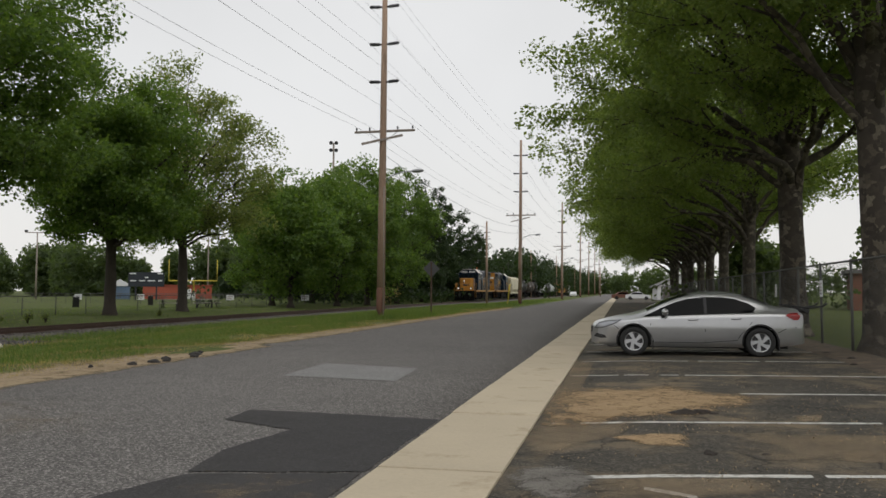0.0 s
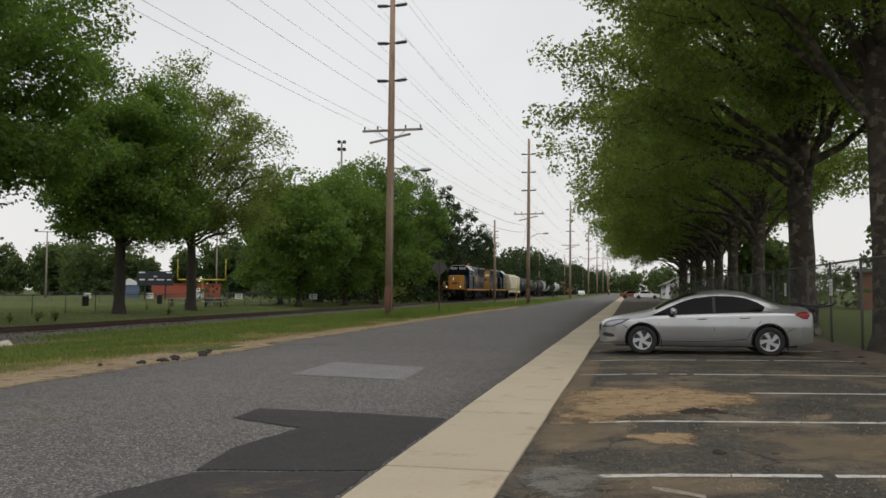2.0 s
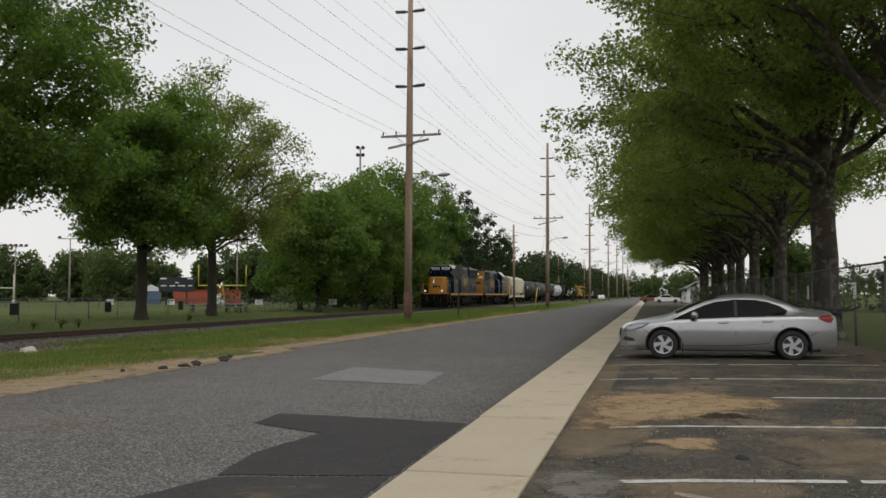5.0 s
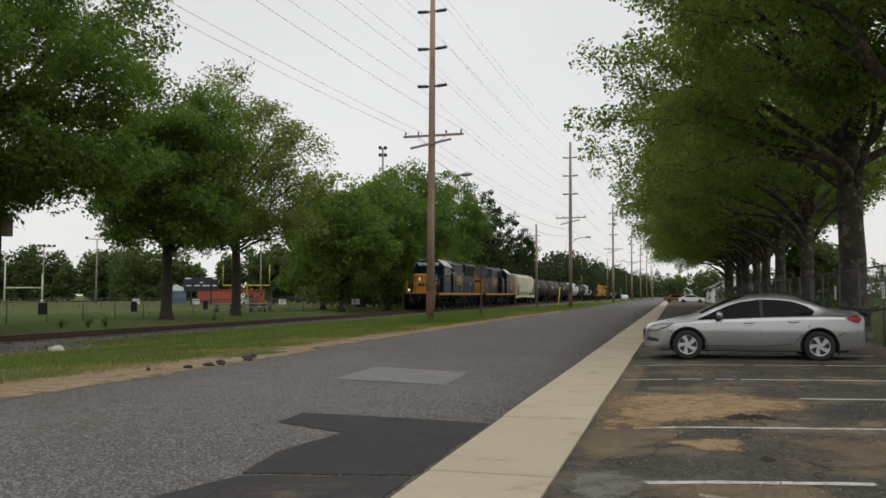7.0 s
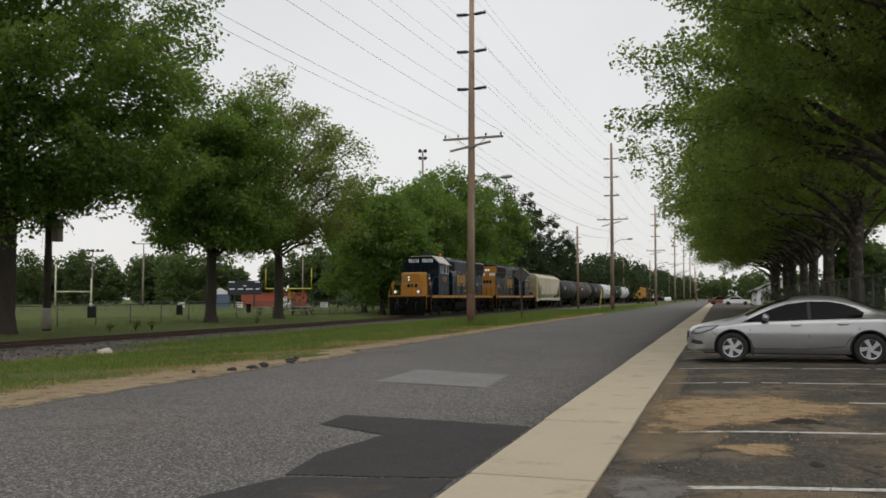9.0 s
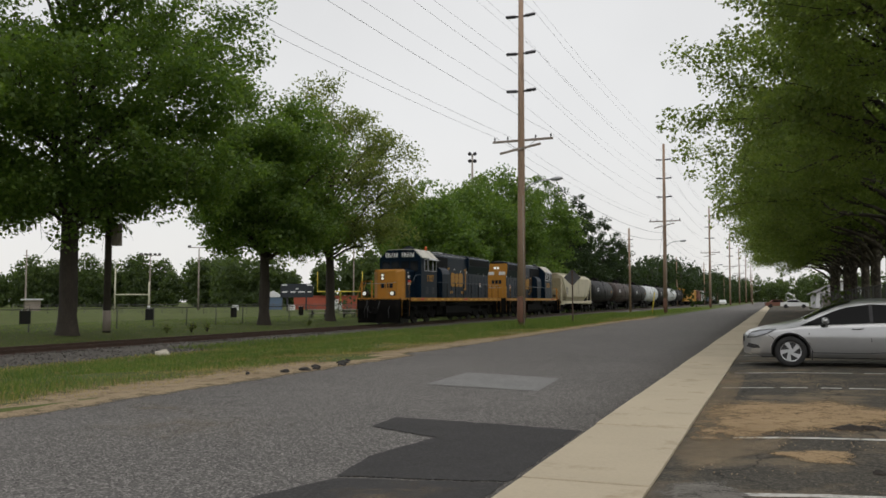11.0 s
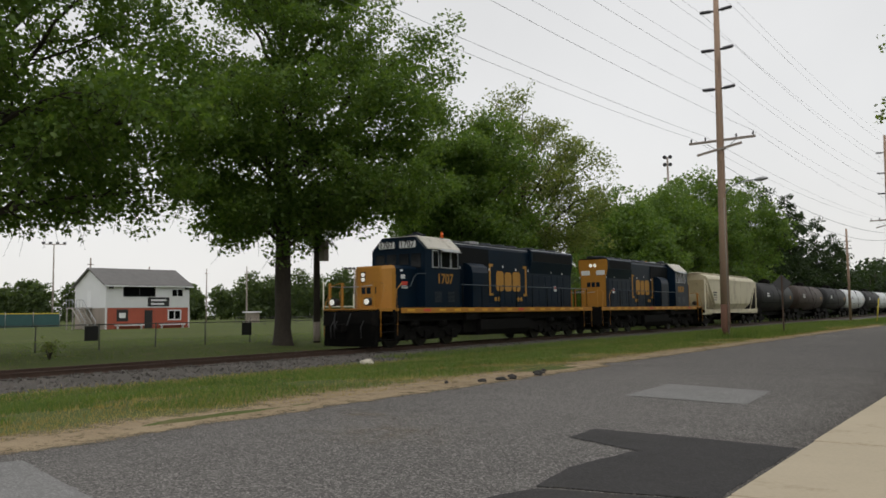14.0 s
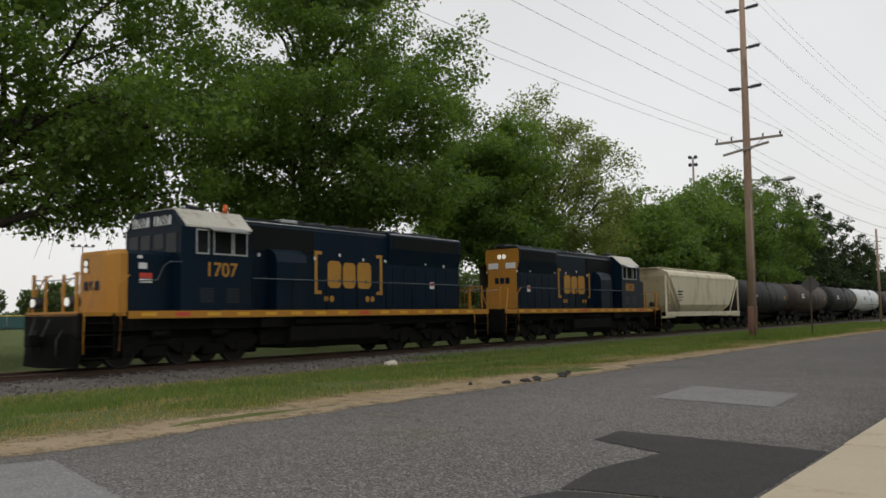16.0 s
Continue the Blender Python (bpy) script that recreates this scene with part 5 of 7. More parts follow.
    for ra, rb in zip(rings, rings[1:]):
        for i in range(6):
            bm.faces.new((ra[i], ra[(i + 1) % 6], rb[(i + 1) % 6], rb[i]))
    bm.faces.new(rings[0]), bm.faces.new(rings[-1])
    bmesh.ops.recalc_face_normals(bm, faces=bm.faces)
    part("nose_face", bm, M_YELLOW, loco, "yellow nose with slanted corners")
    part("headlight_recess", box(-0.42, -0.18, 1.845, 1.88, 2.78, 3.22), M_BLACK, nose)
    for z in (2.89, 3.09):
        part("headlight", cyl((-0.30, 1.82, z), (-0.30, 1.87, z), 0.085, None, 14), M_LENS, nose, "lit headlight")
    for k in range(3):
        part("nose_mark", box(-0.42 + 0.3 * k, -0.19 + 0.3 * k, 1.848, 1.87, 2.28, 2.56, 0.02), M_BLUE, nose, "dark blue emblem block")
    for y, w, z, h, m in ((2.75, 0.16, 3.22, 0.07, M_WHITE), (2.85, 0.28, 2.92, 0.18, M_WHITE), (2.95, 0.42, 2.64, 0.16, M_REDSIGN), (2.95, 0.42, 2.5, 0.12, M_WHITE)):
        part("notice", box(1.058, 1.068, y - w / 2, y + w / 2, z, z + h), m, nose)
    # cab
    cab = part("cab", prism([(-1.5, 1.66), (1.5, 1.66), (1.5, 4.06), (0.92, 4.54), (-0.92, 4.54), (-1.5, 4.06)], 3.85, 6.5), M_BLUE, loco, "dark blue cab")
    part("cab_roof", prism([(-1.54, 4.05), (-1.54, 4.10), (-0.94, 4.59), (0.94, 4.59), (1.54, 4.10), (1.54, 4.05), (0.93, 4.54), (-0.93, 4.54)], 4.0, 6.52), M_CABROOF, cab, "cream painted cab roof")
    for s in (-1, 1):
        for y0, y1 in ((4.42, 4.82), (5.06, 5.72), (5.84, 6.32)):
            x = s * 1.5
            part("window", box(*sorted((x, x + s * 0.012)), y0, y1, 3.42, 3.98), M_GLASS_DARK, cab)
            bm = bmesh.new()
            for a, b, c0, c1 in ((y0 - 0.04, y0, 3.38, 4.02), (y1, y1 + 0.04, 3.38, 4.02), (y0, y1, 3.38, 3.42), (y0, y1, 3.98, 4.02)):
                add_box(bm, *sorted((x, x + s * 0.03)), a, b, c0, c1)
            part("window_frame", bm, M_FRAME_AL, cab, "bare aluminium window frame")
        bm = bmesh.new()
        add_box(bm, 0, 0.36, 4.8, 6.2, 0, 0.02)
        bmesh.ops.transform(bm, matrix=pose(s * 1.5, 0, 4.08, 0, 20 * s, 0) @ Matrix.Diagonal((s, 1, 1, 1)), verts=bm.verts)
        part("sunshade", bm, M_FRAME_AL, cab)
        text_mesh(number, 0.62, M_LOGO, "road_number", cab, side_m(s * 1.503, 5.35, 2.93, s > 0))
        for y in (4.55, 5.55):
            for k in range(8):
                part("louver", box(*sorted((s * 1.5, s * 1.512)), y, y + 0.5, 1.92 + 0.06 * k, 1.95 + 0.06 * k), M_ROOFDARK, cab)
    for x in (-1.02, -0.36, 0.36, 1.02):
        part("windshield", box(x - 0.26, x + 0.26, 3.83, 3.852, 3.52 if abs(x) < 0.7 else 3.36, 3.90), M_GLASS_DARK, cab)
    for x in (-0.62, 0.56):
        board = part("number_board", box(x - 0.44, x + 0.44, 3.79, 3.86, 4.11, 4.37, 0.05), M_WHITE, cab, "white number board")
        text_mesh(number, 0.40, M_BLACK, "number", board, pose(x, 3.786, 4.24, 90, 0, 0))
    part("beacon", cyl((0.95, 5.9, 4.60), (0.95, 5.9, 4.86), 0.09, 0.07, 12), M_ORANGE, cab, "orange beacon")
    part("antenna_dome", cyl((0, 4.9, 4.66), (0, 4.9, 4.74), 0.3, 0.25, 14), M_ROOFDARK, cab)
    bm = bmesh.new()
    for k, x in enumerate((-0.12, 0, 0.12)):
        add_cyl(bm, (x, 5.6, 4.78), (x, 5.15 - 0.08 * k, 4.8), 0.03, 0.08, 10)
    add_box(bm, -0.2, 0.2, 5.55, 5.65, 4.66, 4.8)
    part("horn", bm, M_ROOFDARK, cab)
    # long hood
    hood = part("long_hood", prism(chamfered(0.90, 0.14, 1.66, 4.45), 6.5, 14.0 * c), M_BLUE, loco, "dark blue long hood")
    part("radiator_hood", prism([(-0.90, 1.66), (0.90, 1.66), (0.90, 3.45), (1.05, 3.95), (1.05, 4.40), (0.94, 4.52), (-0.94, 4.52), (-1.05, 4.40), (-1.05, 3.95), (-0.90, 3.45)], 14.0 * c, hood_end), M_BLUE, loco, "dark blue flared radiator section")
    part("hood_top", prism([(-0.8, 4.44), (0.8, 4.44), (0.8, 4.52), (0.7, 4.56), (-0.7, 4.56), (-0.8, 4.52)], 6.55, 14.0 * c), M_ROOFDARK, hood)
    rail_run(loco, "roof_edge", [(0.86, 6.6, 4.42), (0.86, 13.95 * c, 4.42)], M_FRAME_AL, 0.018)
    rail_run(loco, "roof_edge", [(1.0, 14.1 * c, 4.47), (1.0, hood_end - 0.1, 4.47)], M_FRAME_AL, 0.022)
    part("hood_end_panel", prism([(-0.86, 1.7), (0.86, 1.7), (0.86, 3.45), (1.01, 3.95), (1.01, 4.36), (0.92, 4.46), (-0.92, 4.46), (-1.01, 4.36), (-1.01, 3.95), (-0.86, 3.45)], hood_end - 0.04, hood_end + 0.03), M_YELLOW, loco, "yellow hood end")
    for x in (-0.14, 0.14):
        part("rear_headlight", cyl((x, hood_end + 0.02, 4.12), (x, hood_end + 0.08, 4.12), 0.10, None, 14), M_LENS, loco)
    for x in (-0.52, 0.52):
        part("number_board", box(x - 0.3, x + 0.3, hood_end + 0.02, hood_end + 0.06, 3.62, 3.86, 0.02), M_WHITE, loco)
    for k in range(3):
        part("end_mark", box(-0.45 + 0.32 * k, -0.2 + 0.32 * k, hood_end + 0.03, hood_end + 0.045, 2.95, 3.25, 0.01), M_BLUE, loco)
    for s in (-1, 1):
        y = 7.1
        while y < hood_end - 0.4:
            if not (7.5 < y < 9.4 and s > 0):
                part("hood_door", box(*sorted((s * 0.895, s * 0.915)), y, y + 0.62, 1.85, 3.35, 0.005), M_BLUE, loco)
                part("latch", box(*sorted((s * 0.91, s * 0.94)), y + 0.5, y + 0.56, 2.7, 2.82), M_ROOFDARK, loco)
            y += 0.72
        part("intake_blister", prism([(s * 0.88, 1.66), (s * 1.42, 1.66), (s * 1.42, 3.30), (s * 1.34, 3.52), (s * 1.12, 3.66), (s * 0.88, 3.70)], 7.7, 9.1, False), M_BLUE, loco, "rounded dark blue filter housing")
        part("intake_grille", box(*sorted((s * 0.90, s * 0.93)), 6.6, 9.9, 3.62, 4.30), M_GRILLE, loco)
        part("radiator_grille", box(*sorted((s * 1.045, s * 1.062)), 14.2 * c, hood_end - 0.2, 3.97, 4.36), M_GRILLE, loco)
        emblem(loco, side_m(s * 0.918, 11.8 * c, 2.98, s > 0), 1.06, M_LOGO)
        part("warning_sign", box(*sorted((s * 0.915, s * 0.925)), 16.75 * c, 17.05 * c, 2.55, 2.85), M_WHITE, loco)
        part("warning_sign", box(*sorted((s * 0.922, s * 0.93)), 16.78 * c, 17.02 * c, 2.68, 2.82), M_REDSIGN, loco)
        rng = random.Random(7)
        for k in range(9):
            y = 7.3 + k * 1.3 * c
            z = rng.choice((3.5, 3.45, 3.6))
            part("marker", box(*sorted((s * 0.915, s * 0.93)), y, y + 0.09, z, z + 0.09), M_WHITE, loco)
        rail_run(loco, "handrail", [(s * 1.52, 6.6, 2.72), (s * 1.52, hood_end + 0.9, 2.72)], M_HANDRAIL, 0.02)
        n = 9
        for k in range(n):
            y = 6.7 + k * (hood_end + 0.8 - 6.7) / (n - 1)
            part("stanchion", cyl((s * 1.52, y, 1.62), (s * 1.52, y, 2.72), 0.02, None, 6), M_UNDER, loco)
        rail_run(loco, "handrail", [(s * 1.1, 2.7, 2.55), (s * 1.14, 3.3, 2.6), (s * 1.2, 3.45, 3.0), (s * 1.3, 3.6, 3.15), (s * 1.52, 3.9, 3.15)], M_HANDRAIL, 0.02)
    for y in (10.6 * c, 11.9 * c, 13.1 * c):
        part("dynamic_brake_fan", cyl((0, y, 4.54), (0, y, 4.66), 0.55, None, 20), M_ROOFDARK, loco)
    for y in (14.9 * c, 16.2 * c, 17.5 * c):
        part("radiator_fan", cyl((0, y, 4.53), (0, y, 4.66), 0.62, None, 20), M_ROOFDARK, loco)
    part("exhaust_stack", box(-0.3, 0.3, 9.3, 10.0, 4.5, 4.72, 0.02), M_ROOFDARK, loco)
    part("roof_box", box(-0.78, 0.82, 8.4, 9.2, 4.5, 4.62, 0.02), M_FRAME_AL, loco)
    # below the deck
    tank = [(-1.45, 1.1), (-1.45, 0.62), (-1.25, 0.36), (1.25, 0.36), (1.45, 0.62), (1.45, 1.1)]
    part("fuel_tank", prism(tank, 8.3 * c, 13.0 * c), M_UNDER, loco, "long black fuel tank")
    for s in (-1, 1):
        part("air_reservoir", cyl((s * 1.25, 8.6 * c, 1.27), (s * 1.25, 12.6 * c, 1.27), 0.16, None, 14), M_UNDER, loco)
        part("battery_box", box(*sorted((s * 1.05, s * 1.5)), 7.0 * c, 7.9 * c, 1.1, 1.5, 0.02), M_UNDER, loco)
    # the tall upper works: roofs, windows and grilles stand higher than the doors below them
    for ob in loco.children_recursive:
        if ob.type != "MESH":
            continue
        shift = ob.matrix_basis.translation.z
        if shift == 0.0:
            for v in ob.data.vertices:
                v.co.z += 0.27 * min(1.0, max(0.0, (v.co.z - 3.2) / 1.2))
        elif shift > 3.2:
            ob.matrix_basis = pose(0, 0, 0.27 * min(1.0, (shift - 3.2) / 1.2)) @ ob.matrix_basis
    loco_truck(loco, 4.35)
    loco_truck(loco, L - 4.35)
    return loco


def car_truck(parent, yc):
    tr = new("truck")
    tr.empty_display_size = 0.2
    tr.parent = parent
    for dy in (-0.88, 0.88):
        wheelset(tr, yc + dy, 0.42)
    for s in (-1, 1):
        bm = bmesh.new()
        prof = [(-1.15, 0.36), (-0.75, 0.34), (-0.4, 0.24), (0.4, 0.24), (0.75, 0.34), (1.15, 0.36), (1.15, 0.56), (0.5, 0.72), (-0.5, 0.72), (-1.15, 0.56)]
        a = [bm.verts.new((s * 0.95, yc + y, z)) for y, z in prof]
        b = [bm.verts.new((s * 1.10, yc + y, z)) for y, z in prof]
        bm.faces.new(a), bm.faces.new(b[::-1])
        for i in range(len(a)):
            bm.faces.new((a[i], a[(i + 1) % len(a)], b[(i + 1) % len(a)], b[i]))
        bmesh.ops.recalc_face_normals(bm, faces=bm.faces)
        part("side_frame", bm, M_UNDER, tr)
    part("bolster", box(-1.0, 1.0, yc - 0.25, yc + 0.25, 0.5, 0.95), M_UNDER, tr)


def build_hopper(L, material, label):
    car = thing("covered_hopper", label, "freight car", None, "freight train")
    bm = bmesh.new()
    ring = []
    for z, hw, inset in ((1.25, 1.05, 4.2), (1.9, 1.5, 3.35), (2.6, 1.53, 2.7), (3.85, 1.53, 1.55), (4.12, 1.40, 1.45), (4.32, 0.95, 1.4)):
        ring.append([bm.verts.new(v) for v in ((hw, inset, z), (hw, L - inset, z), (-hw, L - inset, z), (-hw, inset, z))])
    for a, b in zip(ring, ring[1:]):
        for i in range(4):
            bm.faces.new((a[i], a[(i + 1) % 4], b[(i + 1) % 4], b[i]))
    bm.faces.new(ring[0][::-1]), bm.faces.new(ring[-1])
    part("body", bm, material, car)
    for s in (-1, 1):
        part("side_sill", box(s * 1.5 - 0.04, s * 1.5 + 0.04, 0.9, L - 0.9, 1.1, 1.42), material, car)
        part("top_chord", box(s * 1.5 - 0.05, s * 1.5 + 0.05, 1.5, L - 1.5, 3.80, 3.92), material, car)
        for y0, d in ((1.0, 1), (L - 1.0, -1)):
            part("corner_post", box(s * 1.45 - 0.05, s * 1.45 + 0.05, y0 - 0.05, y0 + 0.05, 1.1, 3.9), material, car)
            bm = bmesh.new()
            add_tube(bm, [(s * 1.45, y0 + d * 0.1, 3.8), (s * 1.45, y0 + d * 2.1, 1.4)], 0.05, 6)
            part("slope_brace", bm, material, car)
            for k in range(7):
                rail_run(car, "ladder_rung", [(s * 1.55, y0, 1.3 + 0.36 * k), (s * 1.55, y0 + d * 0.42, 1.3 + 0.36 * k)], material, 0.015)
            rail_run(car, "ladder_rail", [(s * 1.55, y0 + d * 0.42, 1.2), (s * 1.55, y0 + d * 0.42, 4.0)], material, 0.02)
        rail_run(car, "running_board_rail", [(s * 0.75, 1.3, 4.46), (s * 0.75, L - 1.3, 4.46)], material, 0.02)
        for k in range(4):
            part("stencil_bar", box(*sorted((s * 1.53, s * 1.537)), 2.9, 3.9 - 0.2 * (k % 2), 2.75 - 0.2 * k, 2.86 - 0.2 * k), M_BLACK if k < 2 else M_GREYPOLE, car)
    part("running_board", box(-0.8, 0.8, 1.0, L - 1.0, 4.38, 4.42), material, car)
    for k in range(6):
        part("hatch", cyl((0, 2.6 + k * (L - 5.2) / 5, 4.32), (0, 2.6 + k * (L - 5.2) / 5, 4.50), 0.38, None, 16), material, car)
    for k in range(3):
        y = L / 2 + (k - 1) * 3.3
        bm = bmesh.new()
        hi = [bm.verts.new((x, y + dy, 1.4)) for x, dy in ((1.2, -1.3), (1.2, 1.3), (-1.2, 1.3), (-1.2, -1.3))]
        lo = [bm.verts.new((x, y + dy, 0.5)) for x, dy in ((0.35, -0.35), (0.35, 0.35), (-0.35, 0.35), (-0.35, -0.35))]
        for i in range(4):
            bm.faces.new((hi[i], hi[(i + 1) % 4], lo[(i + 1) % 4], lo[i]))
        bm.faces.new(lo)
        bmesh.ops.recalc_face_normals(bm, faces=bm.faces)
        part("outlet_bay", bm, M_UNDER, car)
    for y0 in (0.7, L - 2.6):
        part("end_platform", box(-1.45, 1.45, y0, y0 + 1.9, 1.0, 1.12), material, car)
    part("centre_sill", box(-0.25, 0.25, 0.5, L - 0.5, 0.75, 1.1), M_UNDER, car)
    coupler(car, 0, -1), coupler(car, L, 1)
    car_truck(car, 2.0), car_truck(car, L - 2.0)
    return car


def build_tank(L, material, label):
    car = thing("tank_car", label, "freight car", None, "freight train")
    bm = bmesh.new()
    n, rings = 28, []
    for y, r in ((0.95, 0.25), (1.0, 0.7), (1.12, 1.1), (1.32, 1.36), (1.62, 1.47), (L / 2, 1.49), (L - 1.62, 1.47), (L - 1.32, 1.36), (L - 1.12, 1.1), (L - 1.0, 0.7), (L - 0.95, 0.25)):
        rings.append([bm.verts.new((r * math.cos(6.2832 * i / n), y, 2.62 + r * math.sin(6.2832 * i / n))) for i in range(n)])
    for a, b in zip(rings, rings[1:]):
        for i in range(n):
            bm.faces.new((a[i], a[(i + 1) % n], b[(i + 1) % n], b[i])).smooth = True
    bm.faces.new(rings[0]), bm.faces.new(rings[-1])
    bmesh.ops.recalc_face_normals(bm, faces=bm.faces)
    part("tank", bm, material, car)
    for y in (1.75, L * 0.36, L * 0.64, L - 1.75):
        part("weld_band", cyl((0, y - 0.03, 2.62), (0, y + 0.03, 2.62), 1.5, None, 28), material, car)
    part("manway", cyl((0, L / 2, 4.05), (0, L / 2, 4.42), 0.55, None, 18), M_UNDER, car)
    part("valve_cover", cyl((0, L / 2, 4.4), (0, L / 2, 4.55), 0.3, 0.25, 14), M_UNDER, car)
    for s in (-1, 1):
        rail_run(car, "platform_rail", [(s * 0.9, L / 2 - 1.2, 4.0), (s * 0.9, L / 2 - 1.2, 4.75), (s * 0.9, L / 2 + 1.2, 4.75), (s * 0.9, L / 2 + 1.2, 4.0)], M_UNDER, 0.022)
        rail_run(car, "side_handrail", [(s * 1.56, 0.9, 2.0), (s * 1.56, L - 0.9, 2.0)], M_UNDER, 0.02)
        for k in range(2):
            rail_run(car, "ladder_rail", [(s * 1.54, L / 2 - 0.2 + 0.4 * k, 1.1), (s * 1.56, L / 2 - 0.2 + 0.4 * k, 2.6), (s * 1.2, L / 2 - 0.2 + 0.4 * k, 3.7), (s * 0.8, L / 2 - 0.2 + 0.4 * k, 4.2)], M_UNDER, 0.018)
        part("running_board", box(*sorted((s * 1.2, s * 1.58)), 0.6, 2.2, 1.05, 1.1), M_UNDER, car)
        part("running_board", box(*sorted((s * 1.2, s * 1.58)), L - 2.2, L - 0.6, 1.05, 1.1), M_UNDER, car)
        for k in range(2):
            part("stencil_bar", box(*sorted((s * 1.475, s * 1.485)), 3.2, 4.3 - 0.3 * k, 2.62 + 0.24 * k, 2.76 + 0.24 * k), M_WHITE if material is not M_TANK_WHITE else M_BLACK, car)
        part("placard", box(*sorted((s * 1.49, s * 1.50)), L - 3.4, L - 3.05, 2.4, 2.75), M_BOX_YELLOW, car)
    for y in (1.0, L - 3.2):
        part("saddle", box(-0.9, 0.9, y, y + 2.2, 1.0, 1.35), M_UNDER, car)
    part("centre_sill", box(-0.22, 0.22, 0.5, L - 0.5, 0.75, 1.08), M_UNDER, car)
    coupler(car, 0, -1), coupler(car, L, 1)
    car_truck(car, 2.1), car_truck(car, L - 2.1)
    return car


def build_boxcar(L, material, label):
    car = thing("boxcar", label, "freight car", None, "freight train")
    part("body", prism([(-1.45, 1.1), (1.45, 1.1), (1.45, 4.2), (0, 4.5), (-1.45, 4.2)], 0.7, L - 0.7), material, car)
    for s in (-1, 1):
        for k in range(13):
            y = 1.0 + k * (L - 2.0) / 12
            if abs(y - L / 2) > 1.6:
                part("side_rib", box(*sorted((s * 1.44, s * 1.52)), y - 0.06, y + 0.06, 1.15, 4.15), material, car)
        part("sliding_door", box(*sorted((s * 1.45, s * 1.55)), L / 2 - 1.5, L / 2 + 1.5, 1.2, 4.0, 0.02), material, car)
    part("centre_sill", box(-0.3, 0.3, 0.5, L - 0.5, 0.75, 1.1), M_UNDER, car)
    coupler(car, 0, -1), coupler(car, L, 1)
    car_truck(car, 2.3), car_truck(car, L - 2.3)
    return car


def build_train():
    """Each entry: a car, its distance behind the leading coupler, and its turn."""
    L1, L2 = 20.98, 20.2
    MOVING.append((build_loco("dark blue and yellow diesel locomotive leading the train", L1, "1707"), 0.0, 0))
    MOVING.append((build_loco("second dark blue diesel locomotive running backwards", L2, "8828", 2.9), L1 + L2, 180))
    at = L1 + L2
    MOVING.append((build_hopper(17.0, M_HOPPER, "cream covered hopper car with stained sides"), at - 0.6, 0))
    at += 16.4
    tanks = ((M_TANK_BLACK, "black tank car with a sooty shell"), (M_TANK_BROWN, "rust-brown tank car with streaks"), (M_TANK_BLACK, "black tank car with a sooty shell"), (M_TANK_WHITE, "white tank car with stained sides"), (M_TANK_BLACK, "black tank car with a sooty shell"), (M_TANK_WHITE, "white tank car with stained sides"), (M_TANK_BLACK, "black tank car with a sooty shell"))
    for material, label in tanks:
        MOVING.append((build_tank(16.0, material, label), at, 0))
        at += 16.0
    for material, label in ((M_BOX_YELLOW, "yellow ribbed steel boxcar"), (M_BOX_YELLOW, "yellow ribbed steel boxcar"), (M_BOX_BROWN, "rusty brown ribbed boxcar"), (M_TANK_WHITE, "dirty white ribbed boxcar"), (M_BOX_BLUE, "faded blue ribbed boxcar"), (M_BOX_BROWN, "rusty brown ribbed boxcar"), (M_TANK_WHITE, "dirty white ribbed boxcar"), (M_BOX_BROWN, "rusty brown ribbed boxcar")):
        MOVING.append((build_boxcar(17.0, material, label), at, 0))
        at += 17.0


build_train()

# ---- the parked sedan ----
M_SILVER, _nt, _b = node_mat("silver car paint")
_co = _nt.nodes.new("ShaderNodeTexCoord").outputs["Object"]
_nt.links.new(ramp(_nt, noise_node(_nt, _co, 1.2, 4.0), [(0.3, (0.40, 0.405, 0.415)), (0.7, (0.47, 0.475, 0.485))]), _b.inputs["Base Color"])
_b.inputs["Metallic"].default_value, _b.inputs["Roughness"].default_value = 0.8, 0.28
_b.inputs["Coat Weight"].default_value, _b.inputs["Coat Roughness"].default_value = 0.6, 0.08
M_TYRE = mat("black tyre rubber", (0.018, 0.018, 0.018), 0.85, 0, 0.25, 4, 40, 0.2)
M_HUB = mat("silver wheel cover", (0.55, 0.56, 0.58), 0.35, 0.75, 0.08, 4, 30, 0.03)
M_CARGLASS = mat("tinted car glass", (0.004, 0.0045, 0.005), 0.1, 0, 0.1, 2, 10, 0, spec=0.1)
M_LAMP = mat("clear headlamp", (0.34, 0.35, 0.37), 0.1, 0.5, 0.1, 8, 30, 0)
M_TAIL = mat("red tail lamp", (0.22, 0.012, 0.012), 0.15, 0, 0.1, 8, 30, 0)
M_SEAM = mat("dark panel gap", (0.03, 0.03, 0.032), 0.7, 0, 0.1, bump=0)

CAR_L = 4.55
_TX = [0, 0.04, 0.12, 0.35, 0.7, 1.0, 1.18, 1.54, 1.87, 2.1, 2.3, 2.5, 2.73, 2.95, 3.15, 3.45, 3.71, 3.9, 4.08, 4.31, 4.44, 4.52, 4.55]
_TZ = [0.56, 0.67, 0.735, 0.805, 0.88, 0.94, 0.99, 1.17, 1.305, 1.365, 1.40, 1.418, 1.424, 1.415, 1.39, 1.30, 1.19, 1.12, 1.085, 1.065, 1.04, 0.96, 0.86]
_WX = [0, 0.05, 0.15, 0.35, 0.7, 1.1, 2.0, 3.4, 3.9, 4.25, 4.45, 4.52, 4.55]
_WW = [0.36, 0.56, 0.70, 0.80, 0.855, 0.872, 0.877, 0.877, 0.86, 0.80, 0.72, 0.66, 0.58]


